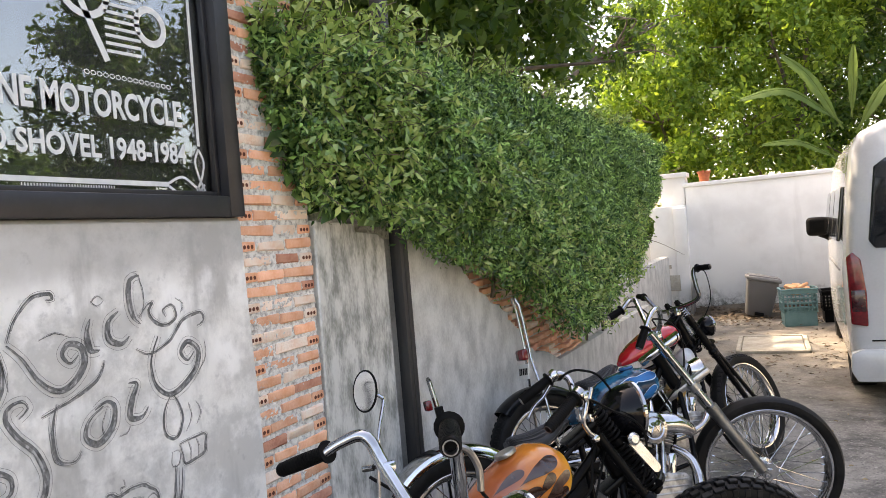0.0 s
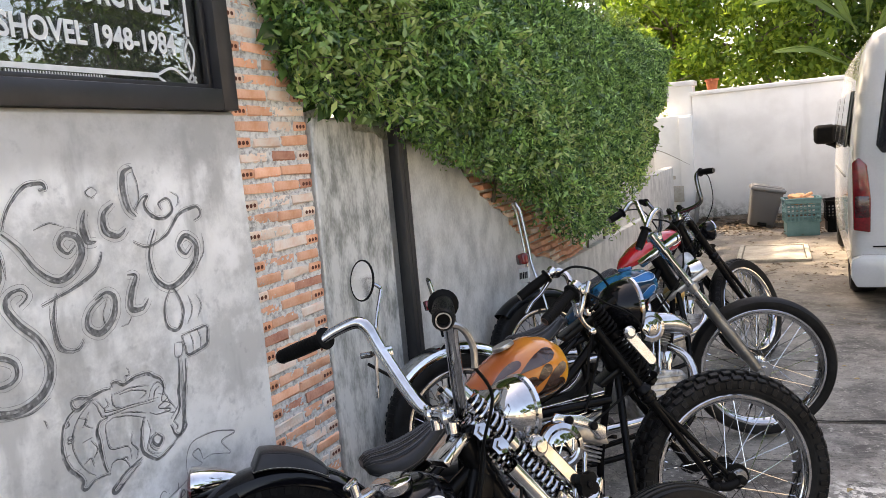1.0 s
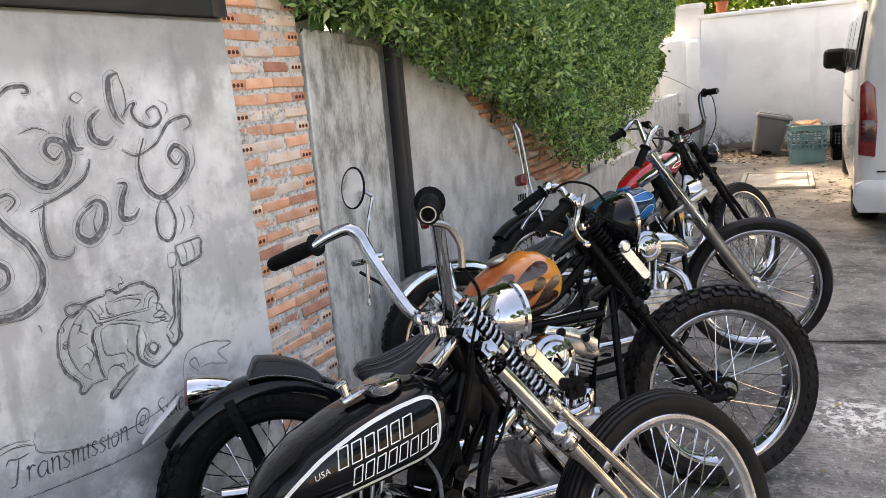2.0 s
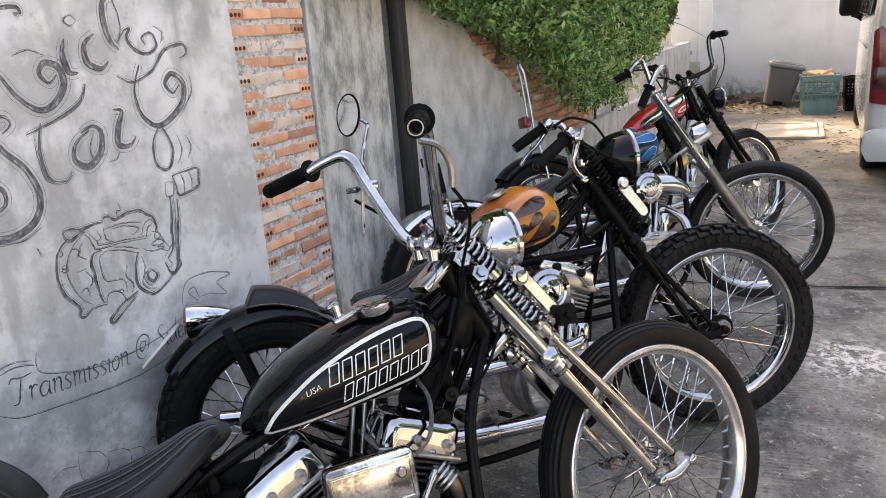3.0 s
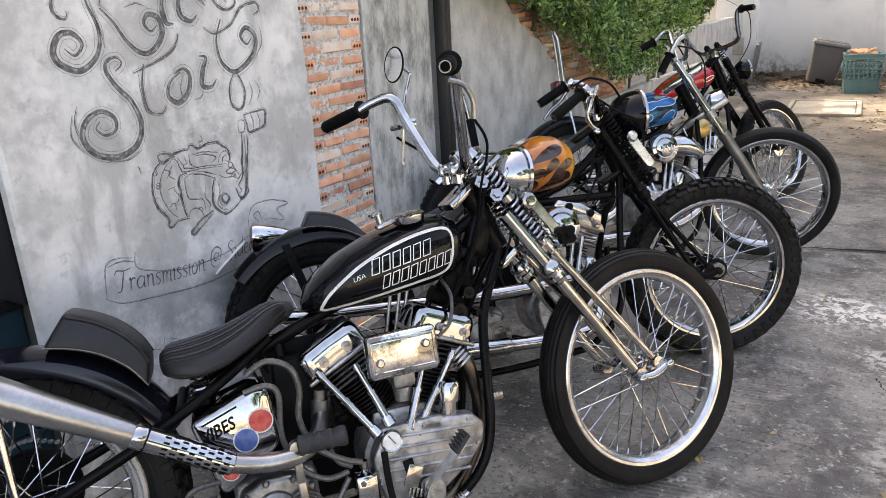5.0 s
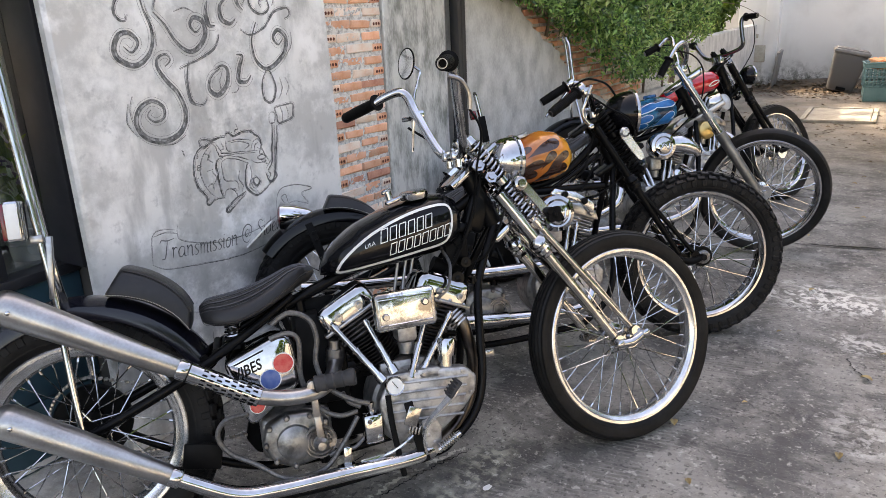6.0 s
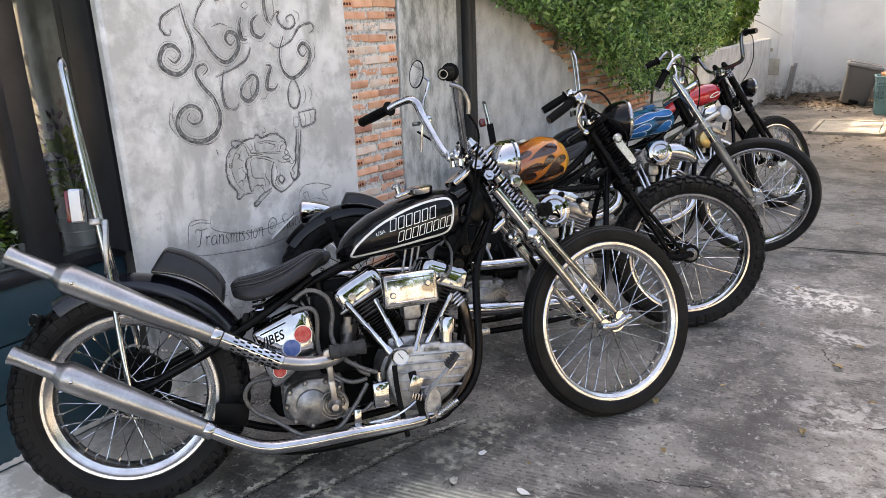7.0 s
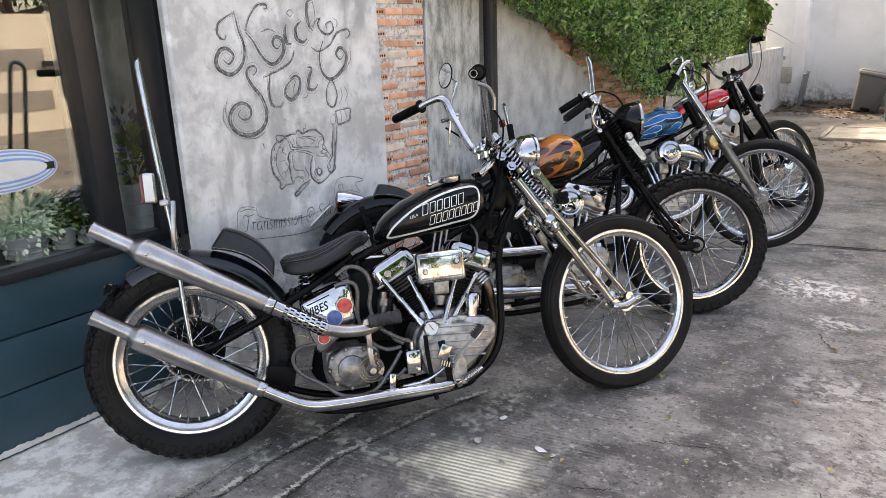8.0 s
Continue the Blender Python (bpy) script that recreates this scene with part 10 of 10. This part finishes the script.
_pot = thing("flower_pot", "orange plastic flower pot on top of the white wall", "flower pot", m=pose(-1.12, 13.2, 2.19))
_bm = bmesh.new()
lathe(_bm, [(0, 0), (0.075, 0), (0.095, 0.14), (0.11, 0.145), (0.112, 0.175), (0.095, 0.175), (0.09, 0.15), (0, 0.14)], None, 20)
part("pot", _bm, TERRA, _pot)
_bm = bmesh.new()
rbox(_bm, (0.012, 0.16, 0.05), pose(0, -0.10, 0.16), 0.005)
part("rim_clip", _bm, TERRA, _pot)

# inspection cover set in the yard
_cov = thing("inspection_cover", "pale concrete inspection cover set in the yard", "inspection cover", m=pose(-0.14, 9.75, gz(0, 9.75) + 0.004, 0, 0, 2))
_bm = bmesh.new()
rbox(_bm, (0.66, 1.05, 0.03), pose(0, 0, 0.004), 0.006)
part("lid", _bm, LOWWALL, _cov)
for _s in ((0.78, 0.05, 0, 0.56), (0.78, 0.05, 0, -0.56), (0.05, 1.17, 0.365, 0), (0.05, 1.17, -0.365, 0)):
    _bm = bmesh.new()
    rbox(_bm, (_s[0], _s[1], 0.035), pose(_s[2], _s[3], 0.012), 0.006)
    part("rim", _bm, LOWWALL, _cov)

# litter heap along the wall foot, leaning board, meter box
_bm = bmesh.new()
_rings = []
for _i in range(19):
    _x = -2.0 + 0.16 * _i
    _row = []
    for _j in range(9):
        _y = 12.1 + 0.12 * _j
        _e = math.sin(math.pi * min(max((_i + 0.5) / 19, 0.02), 0.98)) * (_j / 8) ** 1.3
        _row.append(Vector((_x, _y, gz(0, 12) - 0.004 + 0.15 * _e + 0.03 * noise.noise(Vector((_x * 3, _y * 3, 1))) * _e)))
    _rings.append(_row)
loft(_bm, _rings, cap=False, closed=False)
tagged(part("litter_heap", _bm, SOIL), "heap of soil and dead leaves along the wall foot", "litter heap", kind="stuff")
_g = np.random.default_rng(9)
_c = np.stack([_g.uniform(-1.7, 0.9, 1500), 13.0 - np.abs(_g.normal(size=1500)) * 0.7, np.zeros(1500)], 1)
_c[:, 2] = 0.02 + 0.10 * np.clip((_c[:, 1] - 12.1), 0, 1) * (np.abs(_c[:, 0] + 0.5) < 1.4)
tagged(leaf_cloud("dead_leaves", _c, 0.07, LITTER, 71, None, out=(0, 0, 3), aspect=0.5, flat=True), "scattered brown dead leaves by the white wall", "dead leaves")
_c = np.stack([_g.normal(size=420) * 0.7 + 0.0, _g.normal(size=420) * 0.9 + 9.2, np.full(420, 0.004)], 1)
_c[:, 2] += [gz(a, b) for a, b in _c[:, :2]]
tagged(leaf_cloud("dead_leaves", _c, 0.05, LITTER, 72, None, out=(0, 0, 4), aspect=0.5, flat=True), "dry leaves scattered round the inspection cover", "dead leaves")
_bm = bmesh.new()
rbox(_bm, (0.04, 0.30, 0.62), pose(-1.36, 12.62, 0.29, 6, 8, 0), 0.004)
tagged(part("board", _bm, LIDGREY), "grey cement board leaning on the gate pillar", "board")
_bm = bmesh.new()
rbox(_bm, (0.20, 0.06, 0.26), pose(-1.66, 12.715, 0.55), 0.008)
rbox(_bm, (0.06, 0.03, 0.06), pose(-1.72, 12.735, 0.82), 0.006)
tagged(part("meter_box", _bm, LOWWALL), "small grey meter box on the pillar", "meter box")

# ---------- inside the shop window ----------
def potted(name, label, m, r, h, mat, leaves, size, lmat, seed, spread):
    t = thing(name, label, "potted plant", m=m)
    bm = bmesh.new()
    lathe(bm, [(0, 0), (r * 0.78, 0), (r * 0.8, 0.01), (r, h), (r * 1.04, h + 0.004), (r * 1.0, h + 0.008), (r * 0.94, h - 0.01), (0, h - 0.02)], None, 28)
    for z in (0.3, 0.6):
        lathe(bm, [(r * (0.8 + 0.2 * z) + 0.001, h * z - 0.004), (r * (0.8 + 0.2 * z) + 0.005, h * z), (r * (0.8 + 0.2 * z) + 0.001, h * z + 0.004)], None, 28)
    part("pot", bm, mat, t)
    g = np.random.default_rng(seed)
    c = g.normal(size=(leaves, 3)) * np.array(spread) + np.array((0, 0, h + spread[2] * 1.3))
    leaf_cloud("foliage", c, size, lmat, seed, t, out=(0.6, 0, 0.6), aspect=0.6)
    bm = bmesh.new()
    rr = random.Random(seed)
    for k in range(9):
        e = Vector((rr.gauss(0, spread[0]), rr.gauss(0, spread[1]), h + spread[2] * rr.uniform(1, 2.4)))
        tube(bm, [(0, 0, h - 0.02), (e.x * 0.4, e.y * 0.4, h + (e.z - h) * 0.5), e], 0.003, 5)
    part("stems", bm, LEAF_SAGE, t)
    return t


potted("potted_plant", "pale green succulents in a zinc tub on the sill", pose(-1.752, 0.505, 0.648), 0.085, 0.075, ZINC, 1500, 0.024, LEAF_SAGE, 81, (0.042, 0.065, 0.045))
potted("potted_plant", "small green plant in a zinc pot on the sill", pose(-1.735, 0.640, 0.648), 0.045, 0.075, ZINC, 420, 0.022, LEAF_BRIGHT, 82, (0.024, 0.028, 0.028))
potted("potted_plant", "dark herb in a small zinc pot", pose(-1.735, 0.735, 0.648), 0.045, 0.065, ZINC, 420, 0.020, LEAF_TREE, 83, (0.024, 0.026, 0.026))
potted("potted_plant", "leafy plant in a ribbed zinc bucket on the sill", pose(-1.765, 0.985, 0.648), 0.078, 0.185, ZINC, 90, 0.07, LEAF_BRIGHT, 84, (0.025, 0.035, 0.07))
potted("flower_vase", "purple dried flowers in a zinc vase inside the shop", pose(-1.98, 1.10, 0.648), 0.06, 0.16, ZINC, 260, 0.045, LEAF_PURPLE, 85, (0.05, 0.07, 0.09))
_box = thing("display_box", "small black box under a checked cloth behind the shop glass", "box", m=pose(-1.915, 0.735, 0.648))
_bm = bmesh.new()
rbox(_bm, (0.16, 0.15, 0.165), pose(0, 0, 0.0825), 0.006)
part("body", _bm, DULLBLK, _box)
_bm = bmesh.new()
rbox(_bm, (0.175, 0.235, 0.006), pose(0, -0.035, 0.169), 0.002)
rbox(_bm, (0.175, 0.004, 0.05), pose(0, 0.081, 0.146), 0.001)
_cl = part("cloth", _bm, WHITE, _box, "black and white checked cloth")
for _k in range(14):
    for _j in range(10):
        if (_k + _j) % 2:
            _bm = bmesh.new()
            rbox(_bm, (0.0165, 0.0160, 0.001), pose(-0.0785 + 0.01745 * _j, -0.145 + 0.0168 * _k, 0.1726), 0)
            part("check", _bm, FRAMEWIN, _cl)
_sg = thing("oval_sign", "pale blue striped oval sticker on the shop window glass", "sign", m=pose(-1.662, 0.442, 0.978))
for _k, (_a, _mat) in enumerate(((1.0, WHITE), (0.94, SIGNBLUE), (0.86, WHITE), (0.78, SIGNBLUE), (0.68, WHITE), (0.58, SIGNBLUE), (0.46, WHITE))):
    _bm = bmesh.new()
    plate(_bm, [((0.19 - 0.075 * (1 - _a)) * math.cos(t) , 0.075 * _a * math.sin(t)) for t in [2 * math.pi * i / 40 for i in range(40)]], 0.0012, Matrix(((0, 0, 1, 0.0012 * _k), (1, 0, 0, 0), (0, 1, 0, 0), (0, 0, 0, 1))), 0.001)
    part("oval", _bm, _mat, _sg)
_bm = bmesh.new()
rbox(_bm, (0.0015, 0.13, 0.026), pose(0.0072, 0.11, 0.0), 0.0004)
part("name_bar", _bm, FRAMEWIN, _sg)
_bm = bmesh.new()
rbox(_bm, (0.4, 0.5, 0.04), pose(-2.1, 0.2, 0.86), 0.01)
for _a in (-1, 1):
    for _b in (-1, 1):
        rod(_bm, (-2.1 + _a * 0.17, 0.2 + _b * 0.22, 0.04), (-2.1 + _a * 0.17, 0.2 + _b * 0.22, 0.85), 0.015, n=8)
tagged(part("side_table", _bm, DULLBLK), "black metal side table inside the shop", "table")

# ---------- leaves fallen on the concrete ----------
def fallen_leaf_mesh(seed):
    bm = bmesh.new()
    rr = random.Random(seed)
    n = 6
    L, w = 0.034, 0.011
    prev = None
    for i in range(n + 1):
        f = i / n
        ww = w * math.sin(math.pi * min(max(f, 0.03), 0.97)) ** 0.7
        z = 0.006 * math.sin(f * 3.0) + rr.uniform(0, 0.001)
        cur = [bm.verts.new((L * (f - 0.5), ww, z + 0.005)), bm.verts.new((L * (f - 0.5), 0, z)), bm.verts.new((L * (f - 0.5), -ww, z + 0.004))]
        if prev:
            for a in range(2):
                bm.faces.new((prev[a], prev[a + 1], cur[a + 1], cur[a]))
        prev = cur
    return bm


_fl = [finish(fallen_leaf_mesh(s), "fallen_leaf", DRYLEAF) for s in range(4)]
_rr = random.Random(17)
_spots = [(0.0, 1.27), (0.05, 1.29), (0.304, 2.966), (0.25, 1.75), (0.12, 2.05), (0.4, 1.5), (-0.1, 1.45), (0.62, 2.1), (0.8, 1.7), (0.3, 2.3)]
for _k in range(42):
    _spots.append((_rr.uniform(-0.3, 1.6), _rr.uniform(0.9, 6.5)))
for _k, (_x, _y) in enumerate(_spots):
    _o = share("fallen_leaf", _fl[_k % 4], None, Matrix.Translation((_x, _y, gz(_x, _y) + 0.006)) @ Matrix.Rotation(_rr.uniform(0, 6.28), 4, "Z") @ Matrix.Scale(_rr.uniform(0.5, 1.25), 4))
    tagged(_o, "small dry leaf lying on the concrete", "fallen leaf", "fallen leaves")
